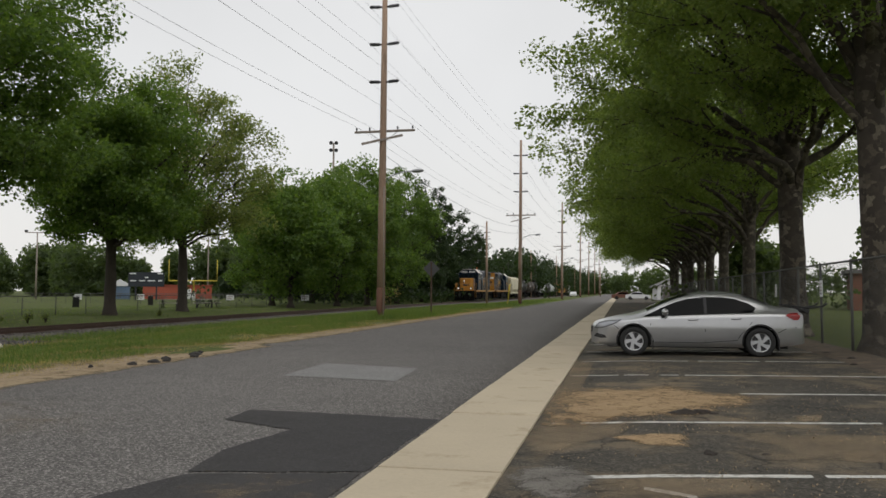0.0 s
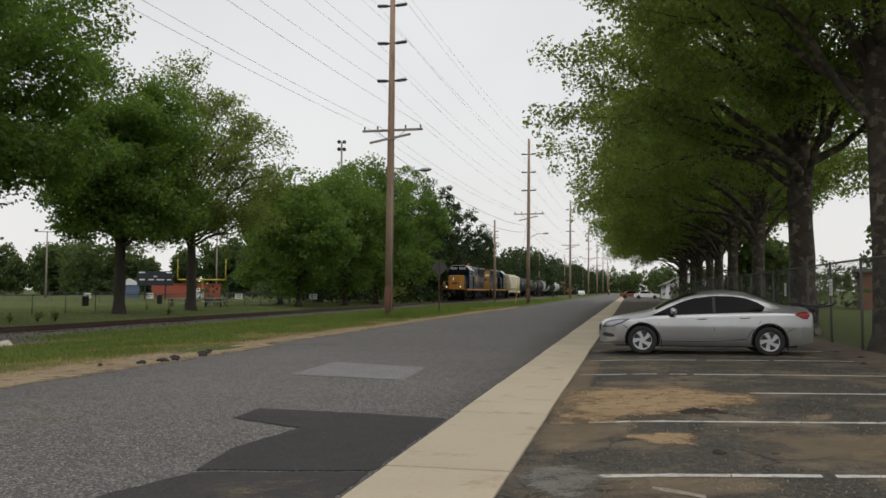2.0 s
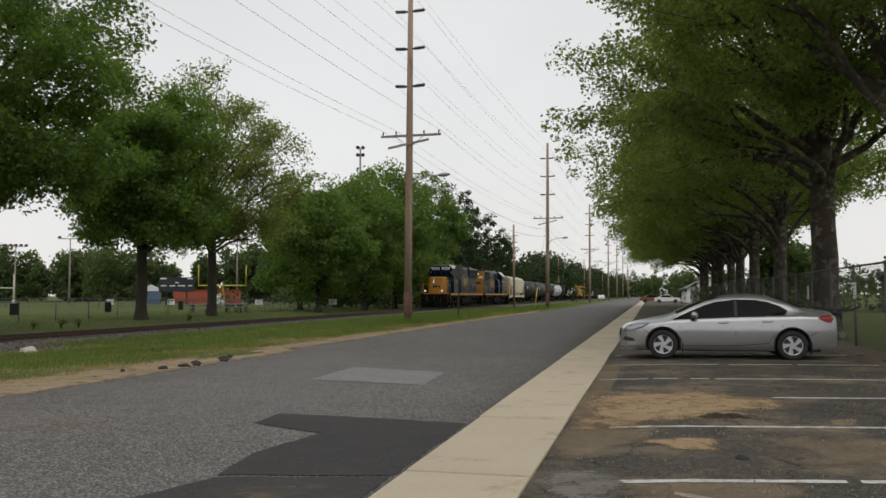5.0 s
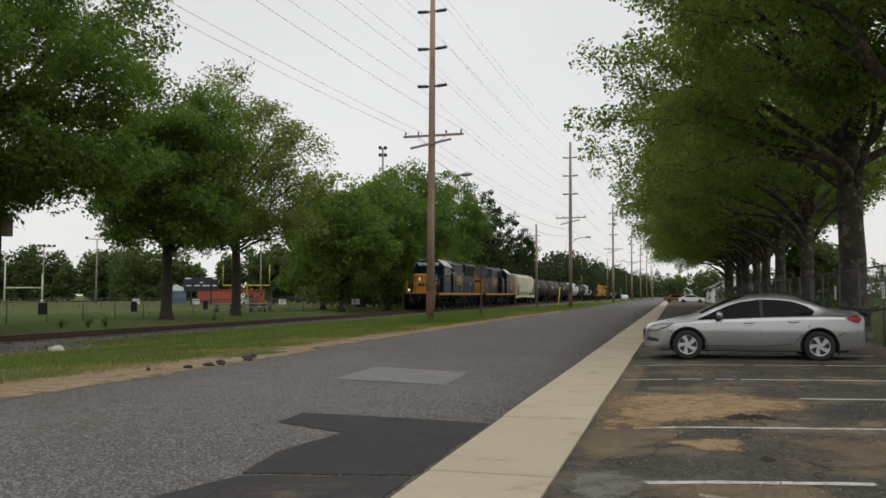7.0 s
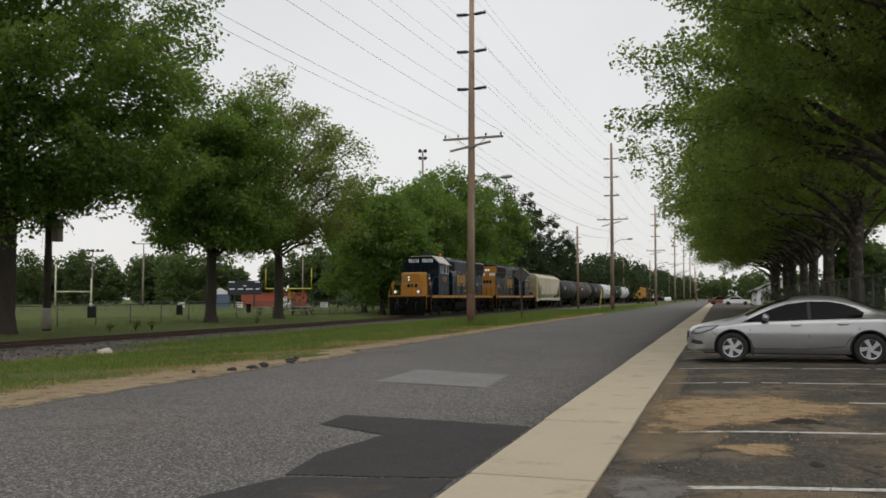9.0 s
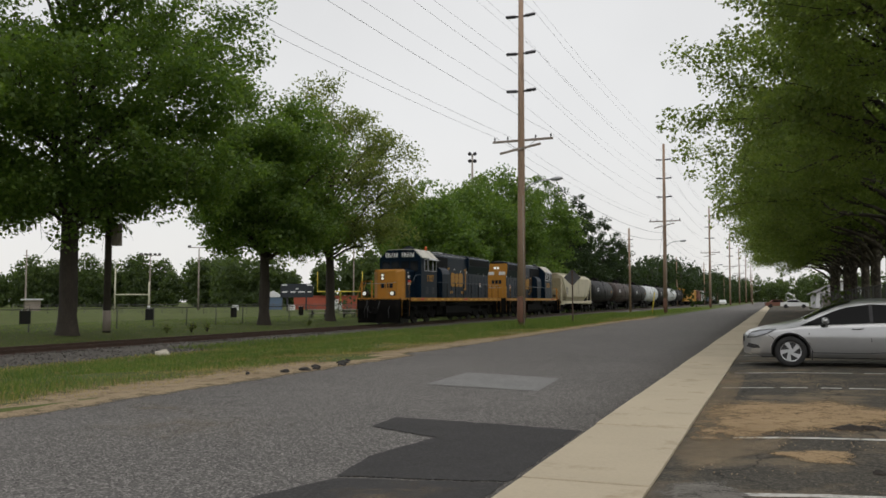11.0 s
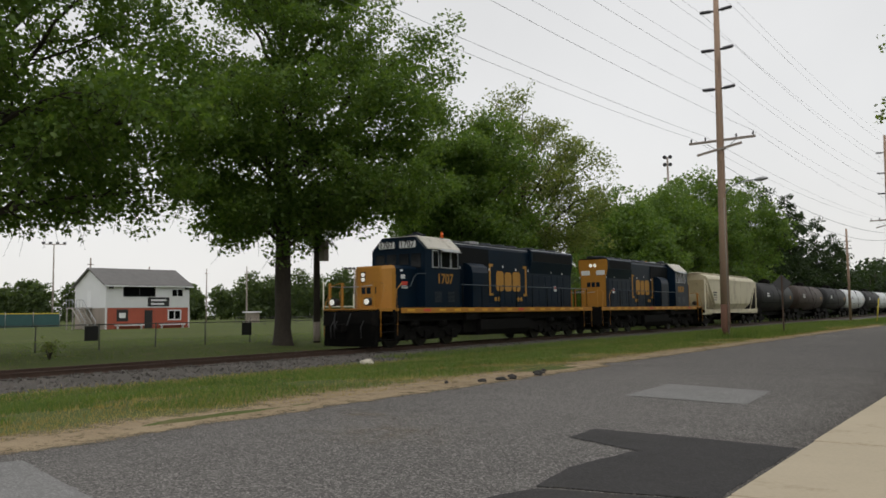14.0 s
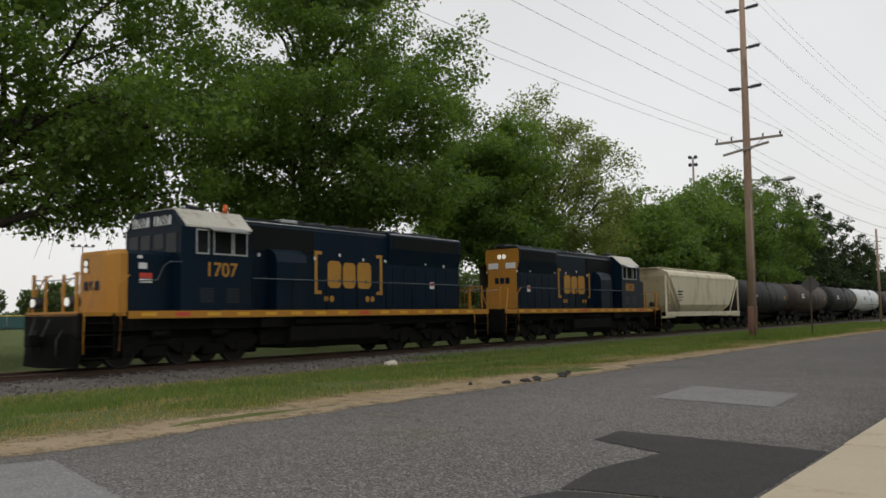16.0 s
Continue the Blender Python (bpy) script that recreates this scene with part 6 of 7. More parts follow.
def car_section(x):
    top, hw = float(np.interp(x, _TX, _TZ)), float(np.interp(x, _WX, _WW))
    belt = min(float(np.interp(x, [0, 1.2, 3.8, 4.55], [0.68, 0.855, 0.945, 0.93])), top - 0.05)
    roof = float(np.interp(x, [1.1, 1.9, 3.3, 4.0], [hw * 0.82, 0.64, 0.61, hw * 0.80]))
    low = 0.20 + 0.06 * max(0, (0.4 - x) / 0.4) + 0.10 * max(0, (x - 3.9) / 0.65)
    edge = max(belt + 0.02, top - 0.055)
    prof = []
    for k in range(17):
        z = low + (belt - 0.035 - low) * k / 16
        prof.append((hw * float(np.interp(z, [0.2, 0.27, 0.40, 0.52, 0.63, 0.74, 0.93], [0.91, 0.965, 0.985, 0.995, 1.0, 0.99, 0.968])), z))
    prof.append((hw * 0.935, belt))
    for u in (0.25, 0.5, 0.75):
        prof.append((hw * 0.925 + (roof - hw * 0.925) * u ** 0.9, belt + (edge - belt) * u))
    prof += [(roof, edge), (roof * 0.8, top - 0.018), (roof * 0.42, top - 0.003), (0.0, top)]
    out, z = [], -1
    for w, h in prof:
        h = max(h, z + 0.004)
        out.append((w, h))
        z = h
    return out


def car_half(x, z):
    s = car_section(x)
    return float(np.interp(z, [h for w, h in s], [w for w, h in s]))


def car_panel(name, outline, material, car, lift=0.004, label="", both=True):
    """A panel that lies on the body's side, over an (x, z) outline."""
    x0, x1 = min(q[0] for q in outline), max(q[0] for q in outline)
    cols = max(6, int((x1 - x0) / 0.05))
    span = []
    for k in range(cols + 1):
        x = x0 + (x1 - x0) * min(0.998, max(0.002, k / cols))
        zs = []
        for (xa, za), (xb, zb) in zip(outline, outline[1:] + outline[:1]):
            if (xa - x) * (xb - x) <= 0 and xa != xb:
                zs.append(za + (zb - za) * (x - xa) / (xb - xa))
        span.append((x, min(zs), max(zs)))
    for s in (-1, 1) if both else (-1,):
        bm = bmesh.new()
        prev = None
        for x, za, zb in span:
            cur = [bm.verts.new((x, s * (car_half(x, za + (zb - za) * j / 6) + lift), za + (zb - za) * j / 6)) for j in range(7)]
            if prev:
                for j in range(6):
                    bm.faces.new((prev[j], cur[j], cur[j + 1], prev[j + 1])).smooth = True
            prev = cur
        bm.normal_update()
        if sum(f.normal.y for f in bm.faces) * s < 0:
            bmesh.ops.reverse_faces(bm, faces=bm.faces[:])
        part(name, bm, material, car, label)


def seam(name, pts, car, w=0.006):
    for s in (-1, 1):
        bm = bmesh.new()
        prev = None
        for k, (x, z) in enumerate(pts):
            a, b = Vector(pts[max(0, k - 1)]), Vector(pts[min(len(pts) - 1, k + 1)])
            d = (b - a).normalized()
            cur = [bm.verts.new((x + e * -d.y * w, s * (car_half(x, z) + 0.003), z + e * d.x * w)) for e in (-1, 1)]
            if prev:
                bm.faces.new((prev[0], prev[1], cur[1], cur[0]))
            prev = cur
        part(name, bm, M_SEAM, car)


def road_wheel(car, x, s):
    wheel = new("wheel")
    wheel.empty_display_size = 0.2
    wheel.parent = car
    wheel.matrix_basis = pose(x, s * 0.775, 0.315)
    bm = bmesh.new()
    n, rings = 36, []
    for r, y in ((0.205, 0.085), (0.235, 0.10), (0.285, 0.10), (0.308, 0.085), (0.316, 0.05), (0.316, -0.05), (0.308, -0.085), (0.285, -0.1), (0.205, -0.085)):
        rings.append([bm.verts.new((r * math.cos(6.2832 * i / n), s * y, r * math.sin(6.2832 * i / n))) for i in range(n)])
    for a, b in zip(rings, rings[1:]):
        for i in range(n):
            bm.faces.new((a[i], a[(i + 1) % n], b[(i + 1) % n], b[i])).smooth = True
    bmesh.ops.recalc_face_normals(bm, faces=bm.faces)
    part("tyre", bm, M_TYRE, wheel)
    bm = bmesh.new()
    add_cyl(bm, (0, s * 0.02, 0), (0, s * 0.055, 0), 0.205, 0.205, 30, 1)
    part("rim_backing", bm, [M_SEAM, M_SEAM], wheel)
    bm = bmesh.new()
    for k in range(5):
        a = 6.2832 * k / 5 + 0.3
        for j, (r0, r1, w0, w1, tw) in enumerate(((0.05, 0.198, 0.030, 0.050, 0.42),)):
            q = []
            for r, w, t in ((r0, w0, 0), (r1, w1, tw)):
                for e in (-1, 1):
                    ang = a + t
                    q.append((r * math.cos(ang) - e * w * math.sin(ang), r * math.sin(ang) + e * w * math.cos(ang)))
            top = [bm.verts.new((x_, s * 0.082, z_)) for x_, z_ in (q[0], q[1], q[3], q[2])]
            lo = [bm.verts.new((x_, s * 0.055, z_)) for x_, z_ in (q[0], q[1], q[3], q[2])]
            bm.faces.new(top)
            for i in range(4):
                bm.faces.new((top[i], top[(i + 1) % 4], lo[(i + 1) % 4], lo[i]))
    add_cyl(bm, (0, s * 0.055, 0), (0, s * 0.088, 0), 0.062, 0.055, 20)
    bmesh.ops.recalc_face_normals(bm, faces=bm.faces)
    part("wheel_cover", bm, M_HUB, wheel, "silver five-spoke wheel cover")
    bm = bmesh.new()
    rim = [(0.19, 0.075), (0.207, 0.085), (0.207, 0.05)]
    rings = [[bm.verts.new((r * math.cos(6.2832 * i / 36), s * y, r * math.sin(6.2832 * i / 36))) for i in range(36)] for r, y in rim]
    for a, b in zip(rings, rings[1:]):
        for i in range(36):
            bm.faces.new((a[i], a[(i + 1) % 36], b[(i + 1) % 36], b[i]))
    bmesh.ops.recalc_face_normals(bm, faces=bm.faces)
    part("rim", bm, M_HUB, wheel)


def build_car():
    car = thing("sedan", "silver four-door sedan parked on the lot", "car", pose(-0.68, 19.52, 0.045, 0, 0, 1.6))
    n = 120
    xs = [CAR_L * (0.5 - 0.5 * math.cos(math.pi * k / n)) * 0.5 + CAR_L * k / n * 0.5 for k in range(n + 1)]
    wheels = (0.93, 3.60)
    bm = bmesh.new()
    full = []
    for x in xs:
        s = car_section(x)
        ring = [(x, -w, z) for w, z in s] + [(x, w, z) for w, z in s[-2::-1]]
        row = []
        for x_, y_, z_ in ring:
            for wx in wheels:  # round the wheel arches
                d = math.hypot(x_ - wx, z_ - 0.33)
                if z_ < 0.72 and abs(y_) > 0.5 and abs(d - 0.365) < 0.024:
                    x_, z_ = wx + (x_ - wx) * 0.365 / d, 0.33 + (z_ - 0.33) * 0.365 / d
            row.append(bm.verts.new((x_, y_, z_)))
        full.append(row)
    for a, b in zip(full, full[1:]):
        for i in range(len(a) - 1):
            c = (a[i].co + a[i + 1].co + b[i + 1].co + b[i].co) / 4
            if any(math.hypot(c.x - wx, c.z - 0.33) < 0.363 for wx in wheels) and abs(c.y) > 0.5 and c.z < 0.72:
                continue
            bm.faces.new((a[i], a[i + 1], b[i + 1], b[i])).smooth = True
    bm.faces.new(full[0]), bm.faces.new(full[-1][::-1])
    bmesh.ops.recalc_face_normals(bm, faces=bm.faces)
    part("body", bm, M_SILVER, car, "silver painted body")
    part("underbody", box(0.35, 4.2, -0.62, 0.62, 0.17, 0.5), M_BLACK, car)
    for wx in wheels:
        for s in (-1, 1):
            bm = bmesh.new()
            for k in range(13):
                a0, a1 = math.pi * (k - 0.5) / 12 - 0.2, math.pi * (k + 0.5) / 12 - 0.2
                q = [(wx + 0.375 * math.cos(a), y, 0.33 + 0.375 * math.sin(a)) for a in (a0, a1) for y in (s * 0.855, s * 0.5)]
                bm.faces.new([bm.verts.new(q[i]) for i in (0, 1, 3, 2)])
            part("wheel_liner", bm, M_BLACK, car)
            arc = []
            for k in range(25):
                a = math.pi * k / 24 * 1.16 - 0.25
                x_, z_ = wx + 0.366 * math.cos(a), 0.33 + 0.366 * math.sin(a)
                arc.append((x_, s * (car_half(x_, z_) - 0.004), z_))
            part("arch_lip", tube(arc, 0.02, 6), M_BLACK, car)
            road_wheel(car, wx, s)
        part("arch_shade", box(wx - 0.36, wx + 0.36, -0.6, 0.6, 0.3, 0.66), M_BLACK, car)
    car_panel("front_window", [(1.16, 0.868), (1.50, 1.035), (1.80, 1.165), (2.05, 1.245), (2.44, 1.295), (2.44, 0.925)], M_CARGLASS, car, 0.016, "dark tinted side window")
    car_panel("rear_window", [(2.50, 0.925), (2.50, 1.297), (2.85, 1.29), (3.12, 1.25), (3.38, 1.16), (3.53, 1.06), (3.47, 0.965)], M_CARGLASS, car, 0.016, "dark tinted side window")
    car_panel("pillar_trim", [(2.42, 0.92), (2.42, 1.297), (2.52, 1.299), (2.52, 0.92)], M_SEAM, car, 0.014)
    for name, x0, x1, u in (("windscreen", 1.22, 2.12, 0.93), ("back_window", 3.30, 3.88, 0.93)):
        bm = bmesh.new()
        prev = None
        for k in range(13):
            x = x0 + (x1 - x0) * k / 12
            top = float(np.interp(x, _TX, _TZ))
            w = car_section(x)[-4][0] * u
            cur = [bm.verts.new((x, w * e, top + 0.004 - 0.016 * abs(e) ** 2.5)) for e in (-1, -0.5, 0, 0.5, 1)]
            if prev:
                for i in range(4):
                    bm.faces.new((prev[i], cur[i], cur[i + 1], prev[i + 1])).smooth = True
            prev = cur
        part(name, bm, M_CARGLASS, car)
    car_panel("headlamp_surround", [(0.07, 0.585), (0.13, 0.71), (0.34, 0.762), (0.68, 0.79), (0.48, 0.675), (0.25, 0.60)], M_SEAM, car, 0.012)
    car_panel("headlamp", [(0.10, 0.60), (0.16, 0.70), (0.34, 0.745), (0.62, 0.775), (0.45, 0.69), (0.25, 0.62)], M_LAMP, car, 0.018, "clear swept-back headlamp")
    car_panel("tail_lamp", [(4.12, 0.895), (4.20, 0.945), (4.40, 0.965), (4.46, 0.90), (4.44, 0.80), (4.30, 0.80)], M_TAIL, car, 0.006, "red tail lamp")
    car_panel("fog_recess", [(0.06, 0.40), (0.10, 0.48), (0.30, 0.44), (0.34, 0.38), (0.2, 0.37)], M_SEAM, car, 0.003)
    seam("door_gap", [(1.36, 0.30), (1.30, 0.45), (1.29, 0.7), (1.31, 0.865)], car)
    seam("door_gap", [(2.455, 0.30), (2.45, 0.6), (2.455, 0.95)], car)
    seam("door_gap", [(3.14, 0.40), (3.24, 0.54), (3.42, 0.74), (3.46, 0.94)], car)
    seam("sill_gap", [(1.36, 0.30), (2.4, 0.295), (3.14, 0.36)], car)
    seam("bumper_gap", [(0.5, 0.66), (0.58, 0.60), (0.62, 0.55)], car)
    seam("bumper_gap", [(3.95, 0.52), (4.1, 0.60), (4.35, 0.64)], car)
    car_panel("window_trim", [(1.14, 0.856), (2.5, 0.915), (3.5, 0.952), (3.5, 0.962), (2.5, 0.926), (1.14, 0.868)], M_SEAM, car, 0.008)
    car_panel("sill_crease", [(1.5, 0.335), (2.4, 0.35), (3.1, 0.40), (3.1, 0.375), (2.4, 0.325), (1.5, 0.31)], M_SILVER, car, 0.014)
    for s in (-1, 1):
        for x in (2.20, 3.10):
            y = s * (car_half(x, 0.80) + 0.012)
            bm = bmesh.new()
            bmesh.ops.create_uvsphere(bm, u_segments=12, v_segments=8, radius=1, matrix=pose(x, y, 0.80 + (x - 2.2) * 0.03, 0, -2) @ Matrix.Diagonal((0.115, 0.022, 0.026, 1)))
            for f in bm.faces:
                f.smooth = True
            part("door_handle", bm, M_SILVER, car)
        bm = bmesh.new()
        bmesh.ops.create_uvsphere(bm, u_segments=14, v_segments=10, radius=1, matrix=pose(1.60, s * 0.955, 0.965, 0, 0, s * 12) @ Matrix.Diagonal((0.075, 0.11, 0.075, 1)))
        for f in bm.faces:
            f.smooth = True
        mirror = part("wing_mirror", bm, M_SILVER, car)
        part("mirror_foot", tube([(1.56, s * 0.84, 0.87), (1.58, s * 0.93, 0.92)], [0.05, 0.045], 8), M_BLACK, mirror)
        part("mud_flap", box(1.33, 1.35, *sorted((s * 0.68, s * 0.86)), 0.14, 0.34), M_BLACK, car)
        part("mud_flap", box(3.97, 3.99, *sorted((s * 0.68, s * 0.86)), 0.14, 0.40), M_BLACK, car)
    part("grille", box(-0.008, 0.05, -0.45, 0.45, 0.50, 0.62, 0.01), M_SEAM, car)
    part("front_number_plate", box(-0.02, 0.0, -0.16, 0.16, 0.40, 0.50), M_GREYPOLE, car)
    # a folded bicycle carrier strapped to the boot
    rack = thing("bike_rack", "black folded bicycle carrier strapped on the sedan's boot", "bike rack", pose(-0.68, 19.52, 0.045, 0, 0, 1.6))
    for s in (-0.35, 0.35):
        part("arm", tube([(4.42, s, 1.09), (4.75, s, 1.06), (5.0, s, 1.10), (5.08, s, 1.16)], 0.022, 8), M_BLACK, rack)
        part("leg", tube([(4.44, s, 1.09), (4.68, s, 0.95), (4.66, s, 0.74), (4.56, s, 0.70)], 0.025, 8), M_BLACK, rack)
        part("strap", tube([(4.42, s, 1.10), (4.2, s, 1.13)], 0.012, 5), M_BLACK, rack)
    part("hub", cyl((4.66, -0.42, 1.0), (4.66, 0.42, 1.0), 0.05, None, 12), M_BLACK, rack)
    part("pad", box(4.53, 4.62, -0.42, 0.42, 0.70, 0.78, 0.02), M_BLACK, rack)


build_car()

# ---- fences, field, buildings, signs ----
M_BRICK = mat("red painted block wall", (0.36, 0.085, 0.05), 0.8, 0, 0.15, 1, 10, 0.2, (0.25, 0.07, 0.05), 0.2)
M_SIDING = mat("white vinyl siding", (0.66, 0.67, 0.68), 0.7, 0, 0.05, 1, 12, 0.05)
M_SHINGLE = mat("grey shingles", (0.16, 0.155, 0.15), 0.95, 0, 0.2, 1.5, 9, 0.4)
M_GOAL = mat("yellow goal paint", (0.60, 0.48, 0.06), 0.6, 0, 0.1)
M_CREAM = mat("off-white goal paint", (0.55, 0.53, 0.40), 0.7, 0, 0.1)
M_TEAL = mat("faded teal windscreen cloth", (0.04, 0.10, 0.10), 0.9, 0, 0.2, 0.5, 8, 0.2)
M_TREATED = mat("grey weathered boards", (0.34, 0.32, 0.29), 0.9, 0, 0.2, 2, 12, 0.3)
M_TARMAC_BIT = mat("broken asphalt lump", (0.035, 0.032, 0.03), 0.95, 0, 0.4, 6, 30, 0.6)
M_PALE = mat("pale limestone", (0.50, 0.46, 0.38), 0.9, 0, 0.2, 6, 30, 0.5)
M_GRIT = mat("tan grit", (0.26, 0.20, 0.13), 0.95, 0, 0.35, 6, 30, 0.4)
M_OLDBRICK = mat("brown brick", (0.24, 0.11, 0.075), 0.9, 0, 0.2, 0.8, 12, 0.2)
M_CLOD = mat("dark soil clod", (0.028, 0.022, 0.017), 0.95, 0, 0.4, 9, 40, 0.8)


M_FENCE = mat("dull dark galvanised wire", (0.11, 0.11, 0.105), 0.8, 0.2, 0.2, 2, 20, 0.1)


def wire_mesh(name, a, b, z0, z1, pitch, w, material, parent):
    """A woven wire net between two ground points."""
    a, b = Vector(a), Vector(b)
    L, h = (b - a).length, z1 - z0
    d = (b - a) / L
    vs = []
    n = int((L + h) / pitch)
    for k in range(n):
        for s in (1, -1):
            u0 = k * pitch - (h if s > 0 else 0)
            u1 = u0 + s * h
            if s < 0:
                u0, u1 = k * pitch, k * pitch - h
            p, q, zp, zq = u0, u1, z0, z1
            for lim in (0.0, L):
                if (p < lim) != (q < lim) and p != q:
                    t = (lim - p) / (q - p)
                    m, zm = lim, zp + (zq - zp) * t
                    if (p < lim) == (lim == 0.0):
                        p, zp = m, zm
                    else:
                        q, zq = m, zm
            if min(p, q) < -0.001 or max(p, q) > L + 0.001:
                continue
            A, B = a + d * p + Vector((0, 0, zp)), a + d * q + Vector((0, 0, zq))
            o = d * w
            vs += [A - o, A + o, B + o, B - o]
    ob = share(name, arrays_mesh(name, [tuple(v) for v in vs], 4, material), parent)
    tagged(ob, kind="stuff")
    return ob


def fence(label, a, b, height, spacing, net, w, group="", top=True, r=0.03, category="fence"):
    f = thing("chain_link_fence", label, category)
    a3, b3 = Vector((*a, 0)), Vector((*b, 0))
    L = (b3 - a3).length
    n = int(L / spacing)
    bm = bmesh.new()
    add_cyl(bm, (0, 0, -0.2), (0, 0, height), r, None, 8)
    add_cyl(bm, (0, 0, height), (0, 0, height + 0.05), r * 1.3, r * 0.5, 8)
    me = bpy.data.meshes.new("post")
    bm.to_mesh(me)
    bm.free()
    me.materials.append(M_FENCE)
    for k in range(n + 1):
        p = a3.lerp(b3, k / n)
        share("post", me, f, pose(p.x, p.y, 0, 0.6 * math.sin(k * 3.3), 0.6 * math.sin(k * 1.9)))
    if top:
        part("top_rail", tube([(*a, height), (*b, height)], r * 0.75, 8), M_FENCE, f)
    if net:
        wire_mesh("wire_net", a3, b3, 0.04, height, net, w, M_FENCE, f)
    return f


def build_fences():
    # dense dark weave; its thick strands also stand for tree shade on the lawn behind
    fence("tall grey chain-link fence along the parking lot", (5.35, 6.0), (5.35, 48.0), 2.2, 3.0, 0.065, 0.005, r=0.035)
    fence("tall grey chain-link fence farther along the lot", (5.35, 48.0), (5.6, 120.0), 2.2, 3.0, 0.16, 0.013, r=0.035)
    fence("low chain-link fence round the sports field", (-33.4, -8.0), (-33.4, 57.6), 1.12, 2.85, 0.13, 0.004)
    fence("low chain-link fence at the field's end", (-33.4, 57.6), (-33.0, 82.0), 1.12, 2.9, 0.18, 0.006)
    fence("low chain-link fence behind the picnic tables", (-95.0, 80.0), (-28.0, 83.0), 1.15, 3.0, 0.25, 0.008)
    for y in (11.5, 20.1, 28.8, 37.2, 45.1, 53.4):
        board = thing("black_board", "plain black board hung on the low fence", "board", pose(-33.34, y, 0), "boards on the field fence")
        part("panel", box(0.0, 0.03, -0.32, 0.32, 0.42, 1.06, 0.01), M_BLACK, board)
        part("clip", box(-0.05, 0.02, -0.2, -0.16, 1.04, 1.14), M_GALV, board)
        part("clip", box(-0.05, 0.02, 0.16, 0.2, 1.04, 1.14), M_GALV, board)
    for x, y in ((-59.8, 81.4), (-52.2, 81.8), (-41.6, 82.2), (-33.1, 82.6)):
        sign = thing("fence_sign", "white rectangular sign on the far fence", "sign", pose(x, y - 0.12, 0), "signs on the far fence")
        part("panel", box(-0.45, 0.45, -0.02, 0.02, 0.45, 1.05), M_WHITE, sign)
        for k in range(2):
            part("writing_bar", box(-0.32, 0.32 - 0.15 * k, -0.03, -0.021, 0.82 - 0.2 * k, 0.9 - 0.2 * k), M_GREYPOLE, sign)
    for y, z in ((23.8, 1.55), (30.4, 1.5)):
        sign = thing("notice", "small white notice on the chain-link fence", "sign", pose(5.3, y, z), "notices on the lot fence")
        part("panel", box(-0.012, 0.012, -0.14, 0.14, -0.22, 0.22, 0.005), M_WHITE, sign)
        for k in range(4):
            part("writing_bar", box(-0.016, -0.0125, -0.1, 0.1, 0.12 - 0.09 * k, 0.145 - 0.09 * k), M_GREYPOLE, sign)


